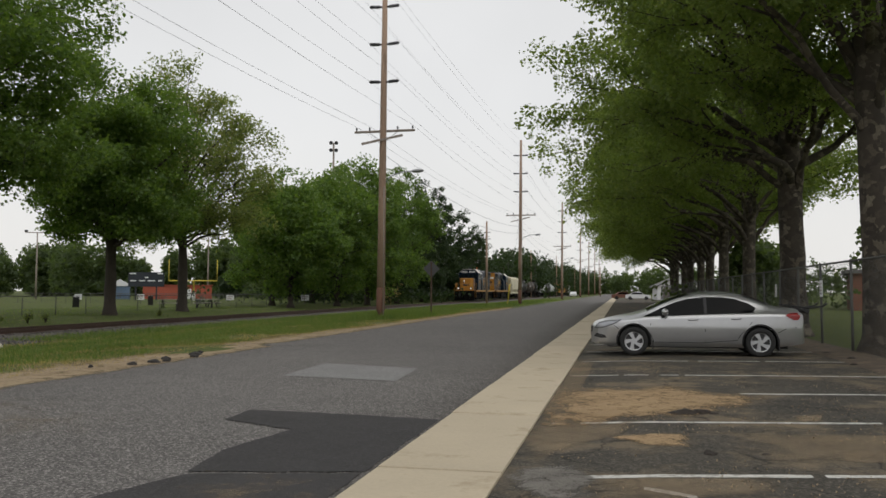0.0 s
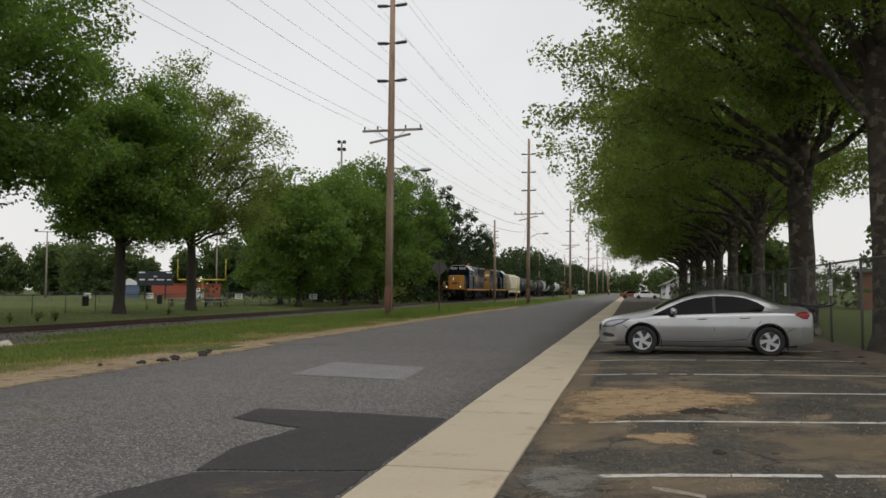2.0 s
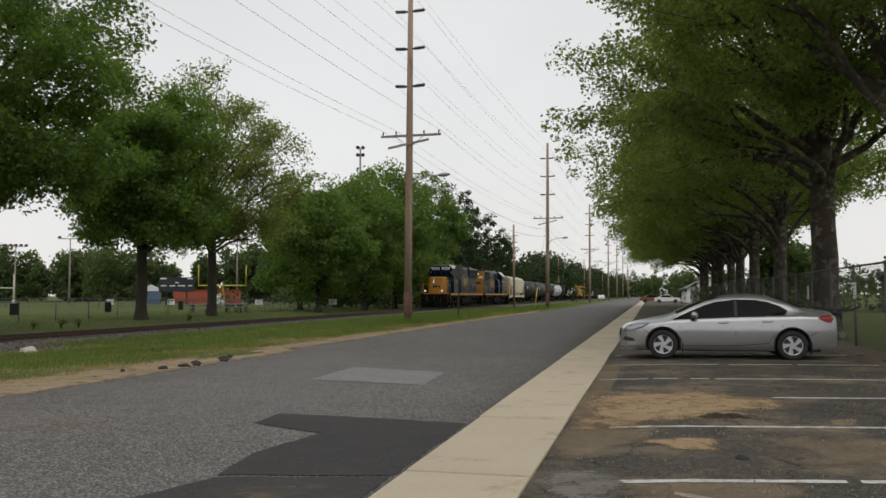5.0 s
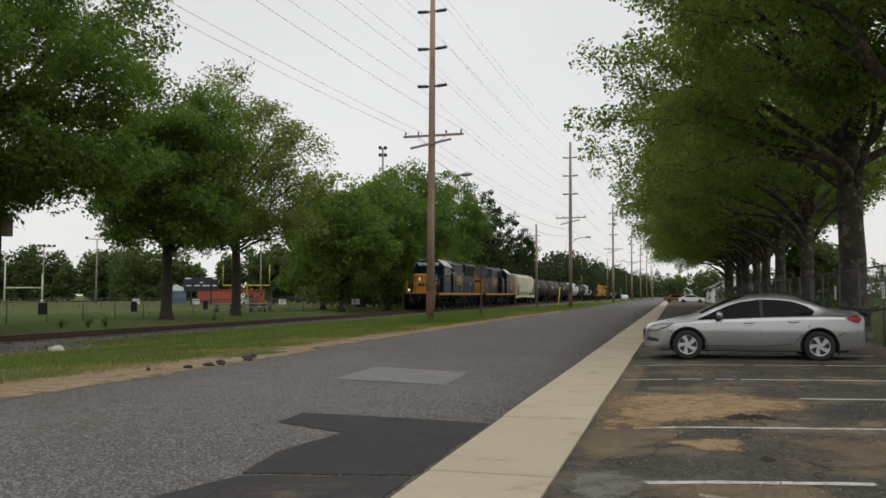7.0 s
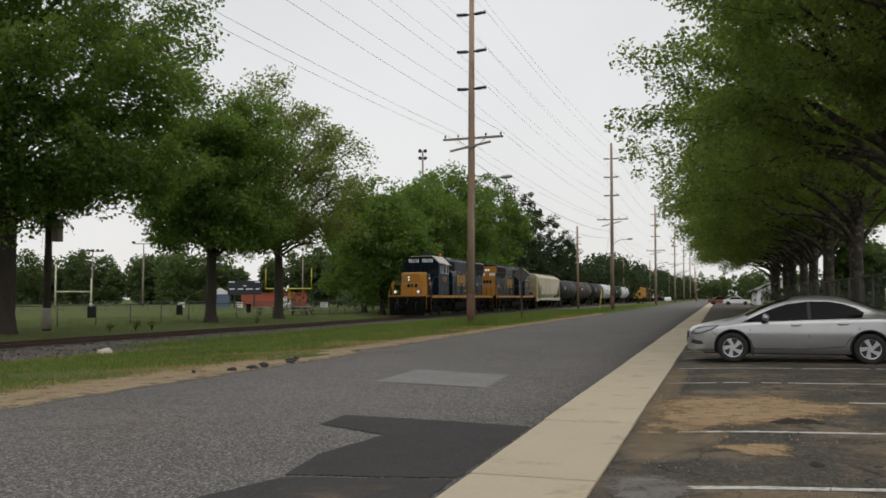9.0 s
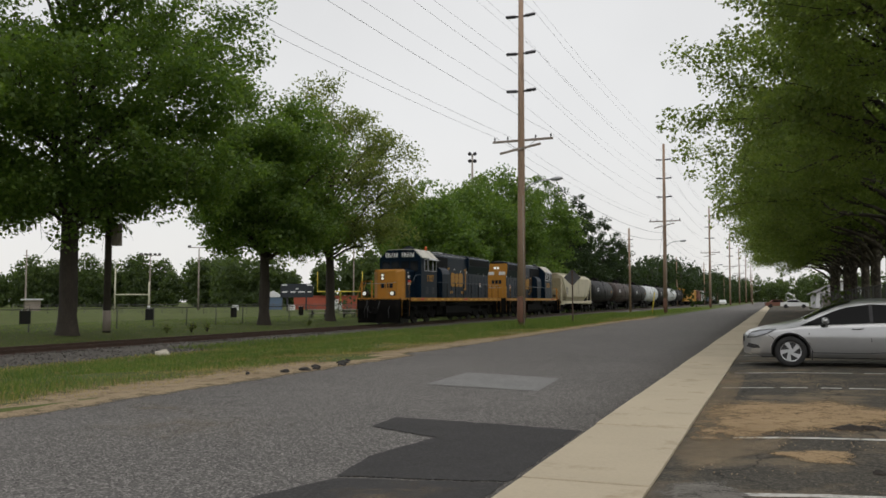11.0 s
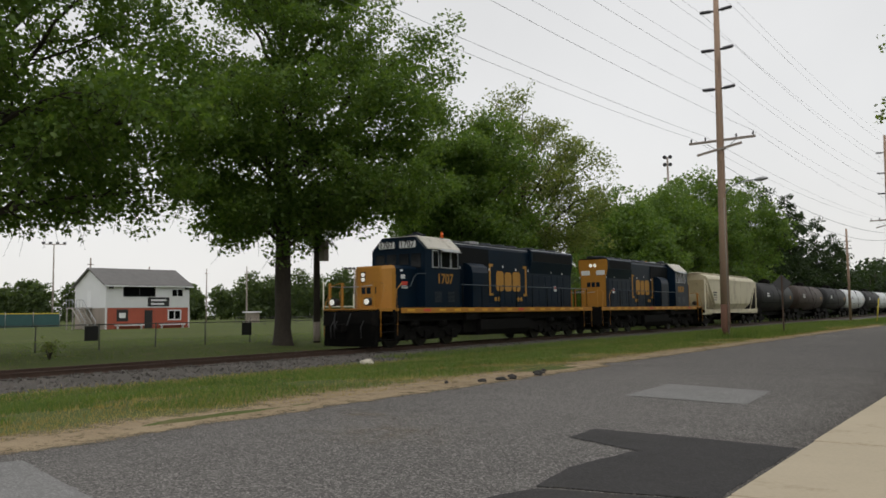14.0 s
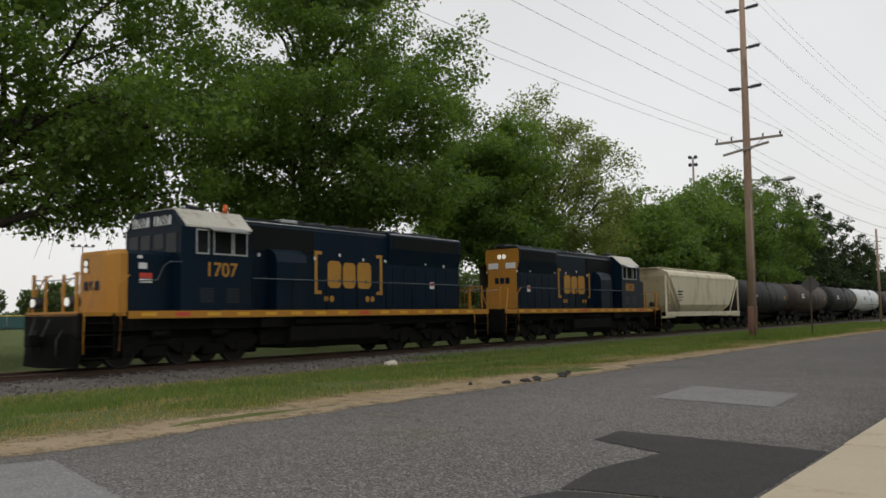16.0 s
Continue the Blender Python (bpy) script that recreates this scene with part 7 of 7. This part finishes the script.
def build_house():
    h = thing("field_house", "two-storey field house, white siding over red block", "building", pose(-86.4, 59.5, 0, 0, 0, -7))
    hw, d = 5.3, 8.2
    part("wall_lower", box(-d, 0, -hw, hw, 0, 2.5), M_BRICK, h, "red painted lower wall")
    part("side_wall_lower", box(-d - 0.02, 0.015, -hw - 0.03, -hw - 0.002, 0, 2.5), M_GREYPOLE, h, "grey lower side wall")
    part("wall_upper", prism([(-d - 0.05, 2.5), (0.05, 2.5), (0.05, 5.25), (-d / 2, 7.2), (-d - 0.05, 5.25)], -hw - 0.05, hw + 0.05), M_SIDING, h, "white siding upper wall")
    for k in range(22):
        part("siding_board", box(0.05, 0.062, -hw - 0.05, hw + 0.05, 2.5 + 0.125 * k, 2.51 + 0.125 * k), M_SIDING, h)
    for s in (-1, 1):
        bm = bmesh.new()
        prof = [(0.4, 5.05), (-d / 2, 7.22), (-d / 2, 7.36), (0.45, 5.17)] if s > 0 else [(-d - 0.4, 5.05), (-d / 2, 7.22), (-d / 2, 7.36), (-d - 0.45, 5.17)]
        part("roof", prism(prof, -hw - 0.4, hw + 0.4), M_SHINGLE, h, "grey shingle roof slope")
    part("fascia", box(0.36, 0.46, -hw - 0.4, hw + 0.4, 4.98, 5.12), M_SIDING, h)
    part("door", box(0.0, 0.04, -0.55, 0.45, 0.02, 2.2), M_BLACK, h, "dark door")
    for y0, y1, z0, z1 in ((-3.2, 0.7, 3.9, 5.0), (3.0, 4.4, 3.9, 4.7)):
        win = part("window", box(0.05, 0.075, y0, y1, z0, z1), M_CARGLASS, h, "dark window")
        bm = bmesh.new()
        for a in ((y0 - 0.08, y1 + 0.08, z1, z1 + 0.08), (y0 - 0.08, y1 + 0.08, z0 - 0.08, z0), (y0 - 0.08, y0, z0, z1), (y1, y1 + 0.08, z0, z1), ((y0 + y1) / 2 - 0.04, (y0 + y1) / 2 + 0.04, z0, z1)):
            add_box(bm, 0.05, 0.09, *a)
        part("window_frame", bm, M_SIDING if y0 > 0 else M_BLACK, win)
    win = part("window", box(0.0, 0.03, 2.6, 4.1, 1.1, 2.1), M_CARGLASS, h)
    bm = bmesh.new()
    for a in ((2.45, 4.25, 2.1, 2.25), (2.45, 4.25, 0.95, 1.1), (2.45, 2.6, 1.1, 2.1), (4.1, 4.25, 1.1, 2.1), (3.3, 3.4, 1.1, 2.1)):
        add_box(bm, 0.0, 0.06, *a)
    part("window_frame", bm, M_SIDING, win)
    board = part("sign_board", box(0.06, 0.1, -0.2, 2.6, 2.65, 3.75), M_BLACK, h, "dark sign board over the door")
    for k in range(2):
        part("writing_bar", box(0.1, 0.11, 0.2, 2.2 - 0.3 * k, 3.3 - 0.45 * k, 3.5 - 0.45 * k), M_WHITE, board)
    emb = part("wall_emblem", box(0.0, 0.02, -4.0, -2.6, 0.9, 2.3, 0.01), M_BLACK, h, "dark painted wall emblem")
    part("emblem_streak", box(0.02, 0.03, -3.7, -2.9, 1.3, 1.9), M_WHITE, emb)
    for y0, y1 in ((-4.3, -0.8), (1.2, 4.6)):
        part("bench", box(0.15, 0.55, y0, y1, 0.38, 0.52), M_WHITE, h, "white bench against the wall")
        for y in (y0 + 0.3, y1 - 0.3):
            part("bench_leg", box(0.2, 0.5, y - 0.05, y + 0.05, -0.05, 0.38), M_WHITE, h)
    part("corner_board", box(-0.02, 0.07, -hw - 0.08, -hw + 0.12, 0, 2.5), M_SIDING, h)
    part("corner_board", box(-0.02, 0.07, hw - 0.12, hw + 0.08, 0, 2.5), M_SIDING, h)
    for y in (-hw + 0.5, hw - 0.4):
        part("flood_lamp", box(0.05, 0.4, y - 0.2, y + 0.2, 4.75, 5.05), M_BLACK, h)
    part("landing", box(-5.2, -3.4, -hw - 2.4, -hw - 0.06, 2.45, 2.6), M_TREATED, h)
    part("upper_door", box(-4.8, -3.9, -hw - 0.08, -hw - 0.03, 2.6, 4.6), M_WHITE, h)
    for k in range(13):
        part("stair_tread", box(-3.4 + 0.26 * k, -3.1 + 0.26 * k, -hw - 2.4, -hw - 1.2, 2.42 - 0.19 * k, 2.46 - 0.19 * k), M_TREATED, h)
    for y in (-hw - 2.4, -hw - 1.2):
        part("stringer", tube([(-3.4, y, 2.45), (0.0, y, 0.0)], 0.09, 6), M_TREATED, h)
        part("stair_rail", tube([(-5.2, y, 3.5), (-3.4, y, 3.5), (0.0, y, 1.0)], 0.05, 6), M_GALV, h)
        for x, z in ((-5.1, 2.5), (-4.3, 2.5), (-3.4, 2.45), (-2.3, 1.65), (-1.1, 0.8), (0, 0)):
            part("baluster", cyl((x, y, z), (x, y, z + 1.05), 0.035, None, 6), M_GALV, h)
    for x, y in ((-5.1, -hw - 2.3), (-3.5, -hw - 2.3)):
        part("landing_post", box(x - 0.07, x + 0.07, y - 0.07, y + 0.07, -0.05, 2.5), M_TREATED, h)


def build_field():
    s = thing("scoreboard", "dark scoreboard with pale writing on two posts", "scoreboard", pose(-71, 112.5, 0, 0, 0, 30))
    part("panel", box(-2.6, 2.6, -0.15, 0.15, 2.1, 4.3), M_ROOFDARK, s)
    for x in (-1.5, 1.5):
        part("post", box(x - 0.12, x + 0.12, -0.1, 0.1, -0.1, 2.12), M_ROOFDARK, s)
    for x0, x1, z in ((-2.4, -1.5, 4.0), (1.6, 2.4, 4.0), (-2.3, -1.5, 2.9), (-1.0, -0.2, 2.9), (0.2, 1.3, 2.9), (1.7, 2.3, 2.9), (-0.2, 0.3, 3.4)):
        part("writing_bar", box(x0, x1, -0.17, -0.15, z, z + 0.18), M_WHITE, s)
    red = thing("storage_shed", "long low red storage shed", "shed", pose(-79, 131, 0, 0, 0, 30))
    part("wall", box(-3.6, 8.0, -1.2, 1.2, -0.1, 2.4), M_BRICK, red)
    for x in (-1.5, 1.5, 4.0, 6.2):
        part("door", box(x - 0.5, x + 0.5, -1.24, -1.2, 0, 1.8), M_WHITE if x == 4.0 else M_BRICK, red)
    part("roof", box(-3.8, 8.2, -1.4, 1.4, 2.4, 2.52), M_BRICK, red)
    hut = thing("small_hut", "pale blue-grey hut with a grey gable roof", "shed", pose(-84.5, 126, 0, 0, 0, 30))
    part("wall", box(-1.6, 1.6, -1.5, 1.5, -0.1, 2.3), M_BOX_BLUE, hut)
    part("roof", prism([(-1.8, 2.25), (1.8, 2.25), (1.8, 2.4), (0, 3.4), (-1.8, 2.4)], -1.7, 1.7), M_SIDING, hut)
    g = thing("goal_post", "yellow gooseneck football goal post", "goal post", pose(-61.4, 109.4, 0, 0, 0, 25))
    part("gooseneck", tube([(0, 1.6, -0.1), (0, 1.6, 1.6), (0, 1.2, 2.7), (0, 0, 2.95)], 0.13, 10), M_GOAL, g)
    part("crossbar", cyl((-3.4, 0, 2.95), (3.4, 0, 2.95), 0.09, None, 10), M_GOAL, g)
    for x in (-3.4, 3.4):
        part("upright", cyl((x, 0, 2.9), (x, 0, 6.0), 0.06, None, 8), M_GOAL, g)
    part("pad", cyl((0, 1.6, 0.0), (0, 1.6, 1.2), 0.25, None, 12), M_WHITE, g)
    g = thing("goal_post", "off-white H-shaped football goal post", "goal post", pose(-90, 96.7, 0, 0, 0, 43))
    part("crossbar", cyl((-2.4, 0, 2.6), (2.4, 0, 2.6), 0.10, None, 8), M_CREAM, g)
    part("upright", cyl((-2.4, 0, -0.1), (-2.4, 0, 6.6), 0.13, 0.10, 8), M_CREAM, g)
    part("upright", cyl((2.4, 0, -0.1), (2.4, 0, 4.6), 0.13, 0.10, 8), M_CREAM, g)
    part("pad", box(2.2, 2.6, -0.2, 0.2, 0, 0.9), M_WHITE, g)
    for x, y, h, heads in ((-112, 125, 10.6, 5), (-98, 122, 11.5, 2), (-125, 108, 11, 0), (-138, 95, 11, 0), (-140, 77, 14.5, 4), (-75, 139, 12, 0), (-150, 118, 12, 0), (-110, 66, 10, 0)):
        p = thing("field_light", "tall grey field light pole", "light pole", pose(x, y, 0, 0, 0, math.degrees(math.atan2(-x, y))), "field light poles")
        part("mast", tube([(0, 0, -0.2), (0, 0, h)], [0.17, 0.10], 8), M_GREYPOLE, p)
        if heads:
            part("bar", box(-1.9, 1.9, -0.06, 0.06, h - 0.15, h), M_GREYPOLE, p)
            for k in range(heads):
                u = -1.7 + 3.4 * k / max(1, heads - 1)
                part("lamp", box(u - 0.28, u + 0.28, -0.25, 0.2, h - 0.02, h + 0.32, 0.05), M_INS, p)
        else:
            part("bracket", box(-0.5, 0.5, -0.05, 0.05, h * 0.9, h * 0.9 + 0.1), M_GREYPOLE, p)
    p = thing("stadium_light", "tall stadium floodlight mast above the trees", "light pole", pose(-53.5, 147, 0, 0, 0, 20))
    part("mast", tube([(0, 0, -0.2), (0, 0, 29.8)], [0.4, 0.16], 10), M_GREYPOLE, p)
    for z in (28.2, 29.6):
        part("bar", box(-0.75, 0.75, -0.1, 0.1, z, z + 0.14), M_GALV, p)
        for x in (-0.5, 0.5):
            part("floodlight", cyl((x, -0.1, z + 0.25), (x, -0.65, z + 0.1), 0.22, 0.36, 12), M_INS, p)
    first = thing("picnic_table", "weathered wooden picnic table on the grass", "picnic table", pose(-37.4, 62.9, 0, 0, 0, 40), "picnic tables")
    for k in range(5):
        part("top_board", box(-0.9, 0.9, -0.37 + 0.15 * k, -0.24 + 0.15 * k, 0.71, 0.75), M_TREATED, first)
    for y in (-0.78, 0.66):
        part("seat", box(-0.9, 0.9, y, y + 0.24, 0.41, 0.45), M_TREATED, first)
    for x in (-0.6, 0.6):
        for s_ in (-1, 1):
            part("leg", tube([(x, s_ * 0.2, 0.72), (x, s_ * 0.62, -0.02)], 0.05, 6), M_BLACK, first)
        part("cross_beam", box(x - 0.04, x + 0.04, -0.78, 0.86, 0.34, 0.42), M_BLACK, first)
    copy_thing(first, pose(-34.6, 63.6, 0, 0, 0, 25))
    copy_thing(first, pose(-35.9, 66.5, 0, 0, 0, 70))
    p = thing("service_pole", "dark service pole with a grey meter box", "utility pole", pose(-30.6, 31.2, -0.05))
    part("shaft", tube([(0, 0, -0.2), (0, 0, 8.5)], [0.19, 0.15], 12), M_BARK, p)
    part("foot_band", tube([(0, 0, 0.1), (0, 0, 1.1)], 0.20, 12), M_GREYPOLE, p)
    part("meter_box", box(0.16, 0.55, 0.0, 0.35, 4.3, 5.4, 0.03), M_GREYPOLE, p, "grey meter box")
    screen = thing("dugout_screen", "faded teal windscreen on a ball-field fence", "fence", pose(-118, 44, 0, 0, 0, 0))
    part("cloth", box(-0.05, 0.05, -30, 22, 0.1, 2.0), M_TEAL, screen)
    for k in range(14):
        part("post", cyl((0.08, -30 + 4 * k, -0.1), (0.08, -30 + 4 * k, 2.3), 0.05, None, 6), M_GALV, screen)
    part("cap", box(-0.08, 0.08, -30, 22, 2.0, 2.14), M_GOAL, screen, "yellow fence cap")
    dug = thing("dugout", "long white-roofed dugout beyond the outfield", "building", pose(-128, 112, 0, 0, 0, -40))
    part("wall", box(-9, 9, -1.2, 1.2, -0.1, 1.9), M_GREYPOLE, dug)
    part("roof", box(-9.6, 9.6, -1.8, 1.6, 1.9, 2.15), M_SIDING, dug)
    # road sign seen from behind
    s = thing("road_sign", "grey back of a diamond road sign on a post", "road sign", pose(-12.25, 52.6, 0.05, 0, 0, 6))
    bm = box(-0.39, 0.39, -0.006, 0.006, -0.39, 0.39, 0.0)
    bmesh.ops.transform(bm, matrix=pose(0, 0.05, 2.9, 0, 45, 0), verts=bm.verts)
    part("plate", bm, M_SIGNBACK, s)
    part("post", box(-0.045, 0.045, -0.03, 0.03, -0.3, 3.35), M_RAIL, s)
    g = thing("guy_guard", "yellow guy-wire guard beside a pole", "guy guard", pose(-12.5, 91.5, 0))
    part("sleeve", tube([(0, 0, -0.1), (0.25, 0.3, 2.3)], 0.06, 8), M_GOAL, g)
    part("guy_wire", tube([(0.25, 0.3, 2.3), (1.2, 1.9, 10)], 0.012, 4), M_WIRE, g)


def lump(name, label, category, x, y, z, size, material, seed, group=""):
    rng = random.Random(seed)
    bm = bmesh.new()
    bmesh.ops.create_icosphere(bm, subdivisions=2, radius=1)
    for v in bm.verts:
        v.co *= 1 + 0.35 * noise.noise(v.co * 1.7 + Vector((seed, 0, 0)))
        v.co = Vector((v.co.x * size[0], v.co.y * size[1], v.co.z * size[2]))
    ob = part(name, bm, material, None)
    ob.matrix_basis = pose(x, y, z + size[2] * 0.5, 0, 0, rng.uniform(0, 180))
    tagged(ob, label, category, group)


def build_litter():
    rng = random.Random(3)
    for k, (x, y, a) in enumerate(((-9.15, 16.4, 0.24), (-9.35, 15.6, 0.2), (-9.2, 14.9, 0.28), (-9.3, 14.3, 0.2), (-9.1, 15.2, 0.14), (-9.7, 13.6, 0.12), (-9.55, 17.4, 0.18), (-9.4, 16.9, 0.26))):
        lump("asphalt_chunk", "broken lump of black asphalt at the road's edge", "rubble", x, y, -0.01, (a * 0.55, a * 0.35, 0.06), M_TARMAC_BIT, k, "asphalt chunks")
    lump("pale_rock", "pale rock on the ballast", "rock", -17.9, 20.6, -0.26, (0.26, 0.18, 0.14), M_PALE, 31)
    for k, (x, y, a) in enumerate(((0.75, 7.55, 0.09), (1.22, 7.62, 0.06), (1.34, 7.7, 0.045), (1.02, 7.3, 0.035), (0.72, 9.95, 0.14), (0.9, 10.05, 0.12), (0.6, 9.9, 0.1), (1.05, 10.0, 0.07), (0.8, 10.1, 0.06), (1.5, 7.5, 0.04), (4.4, 17.2, 0.12), (4.7, 18.6, 0.15), (4.6, 20.2, 0.12))):
        lump("soil_clod", "dark clod of broken asphalt and soil on the lot", "rubble", x, y, 0.02, (a, a * 0.7, a * 0.35), M_CLOD, 50 + k, "clods on the lot")
    r = np.random.default_rng(9)
    n = 5200
    x, y = r.uniform(-0.9, 4.9, n), 4 + 14 * r.random(n) ** 1.3
    keep = np.array([noise.noise((a * 0.7, b * 0.7, 3)) for a, b in zip(x, y)]) > 0.02
    x, y = x[keep], y[keep]
    n = len(x)
    s = r.uniform(0.004, 0.013, (n, 1, 1))
    tet = np.array([[1, 1, 1], [-1, -1, 1], [-1, 1, -1], [1, -1, -1]]) * 0.6
    q = r.normal(size=(n, 3, 3))
    z = np.interp(x, [-0.93, 0.3, 3.0, 4.95], [0, 0.035, 0.05, 0.05])
    v = np.einsum("kj,nij->nki", tet, q / np.linalg.norm(q, axis=2, keepdims=True)) * s + np.stack([x, y, z + 0.008], 1)[:, None]
    f = v[:, [0, 1, 2, 0, 3, 1, 0, 2, 3, 1, 3, 2]].reshape(-1, 3)
    tagged(new("lot_grit", arrays_mesh("lot_grit", f, 3, M_GRIT)), "loose tan grit scattered over the lot", "grit", kind="stuff")
    # dry shrubs near the field fence
    for k, (x, y, h) in enumerate(((-28.6, 33.2, 0.4), (-28.2, 34.6, 0.5), (-28.0, 35.6, 0.45), (-29.6, 16.2, 0.7), (-28.4, 46.5, 0.35), (-27.6, 96, 2.2), (-27.2, 92, 1.8))):
        rng2 = np.random.default_rng(90 + k)
        b = thing("dry_shrub", "small dry brown shrub beside the track", "shrub", pose(x, y, -0.15), "dry shrubs")
        bm = bmesh.new()
        for j in range(16):
            a, t = rng2.uniform(0, 6.28), rng2.uniform(0.1, 0.45)
            add_tube(bm, [(0, 0, 0), (math.cos(a) * t * h * 0.5, math.sin(a) * t * h * 0.5, h * 0.55), (math.cos(a) * t * h, math.sin(a) * t * h, h * rng2.uniform(0.7, 1.1))], [0.012, 0.009, 0.003], 4)
        part("stems", bm, M_BARK, b)
        pts = rng2.normal(size=(50, 3)) * np.array([0.25, 0.25, 0.25]) * h + np.array([0, 0, h * 0.65])
        pts[:, 2] = np.maximum(pts[:, 2], 0.08)
        share("foliage", arrays_mesh("foliage", leaf_quads(pts, np.full(50, 9), np.full(50, 0.1 * h), 0.05 * h + 0.03, rng2), 4, M_DRY if k > 4 else M_LEAF_C), b)


def far_car(x, y, turn, material, label):
    c = thing("parked_car", label, "car", pose(x, y, 0.02, 0, 0, turn))
    bm = bmesh.new()
    prof = [(-2.2, 0.3), (2.2, 0.3), (2.25, 0.6), (2.1, 0.85), (1.0, 0.95), (0.5, 1.38), (-0.9, 1.4), (-1.5, 0.98), (-2.2, 0.9)]
    add_prism(bm, prof, -0.85, 0.85)
    bmesh.ops.recalc_face_normals(bm, faces=bm.faces)
    part("body", bm, material, c)
    for s in (-1, 1):
        part("side_window", prism([(-1.25, 0.98), (0.85, 0.98), (0.45, 1.3), (-0.85, 1.32)], *sorted((s * 0.852, s * 0.86))), M_CARGLASS, c)
        for x_ in (-1.4, 1.4):
            part("wheel", cyl((x_, s * 0.7, 0.32), (x_, s * 0.88, 0.32), 0.32, None, 16), M_TYRE, c)


def build_far_right():
    far_car(3.0, 150, 0, M_WHITE, "white sedan parked at the street's end")
    far_car(0.5, 159, 8, M_BOX_BROWN, "dark red car parked at the street's end")
    far_car(-13.2, 235, 90, M_WHITE, "white van parked along the railway")
    h = thing("gable_house", "small white gable-roofed house behind the trees", "house", pose(10.3, 153, 0, 0, 0, 4))
    part("wall", prism([(-4.2, -0.1), (4.2, -0.1), (4.2, 2.5), (0, 4.4), (-4.2, 2.5)], -3, 5), M_SIDING, h)
    for s in (-1, 1):
        part("roof", prism([(s * 4.7, 2.2), (0, 4.42), (0, 4.6), (s * 4.8, 2.36)], -3.4, 5.4), M_SHINGLE, h)
    part("door", box(-3.2, -0.4, -3.04, -3.0, 0, 2.1), M_GREYPOLE, h)
    part("window", box(1.2, 2.6, -3.04, -3.0, 0.9, 2.0), M_CARGLASS, h)
    b = thing("brick_building", "long low brown brick building behind the lawn", "building", pose(32, 74, 0, 0, 0, -12))
    part("wall", box(-13, 16, -4, 4, -0.1, 3.0), M_OLDBRICK, b)
    part("roof", box(-13.4, 16.4, -4.4, 4.4, 3.0, 3.3), M_SHINGLE, b)
    for k in range(9):
        win = part("window", box(-12 + 3 * k, -10.4 + 3 * k, -4.05, -4.0, 1.0, 2.3), M_CARGLASS, b)
        part("sill", box(-12.1 + 3 * k, -10.3 + 3 * k, -4.12, -4.0, 0.9, 1.0), M_SIDING, win)


build_fences()
build_house()
build_field()
build_litter()
build_far_right()


# ---- motion ----
TRAIN_START, TRAIN_END = 118.95, 10.95


def motions():
    """The train rolls towards the camera at an even pace, its wheels turning with it."""
    for ob, behind, turn in MOVING:
        walk(ob, [(t, pose(TRACK_X, TRAIN_START + (TRAIN_END - TRAIN_START) * t / 16 + behind, 0, 0, 0, turn)) for t in (0.0, 8.0, 16.0)])
    speed = (TRAIN_START - TRAIN_END) / 16
    turned = {ob: turn for ob, behind, turn in MOVING}
    for ob, y, r in SPINNING:
        way = -1 if turned[ob.parent.parent] else 1
        step = 0.1 if r > 0.45 else 0.08
        n = round(16 / step)
        walk(ob, [(16.0 * k / n, pose(0, y, r + 0.004, way * math.degrees(speed * 16.0 * k / n / r) % 360)) for k in range(n + 1)])


motions()
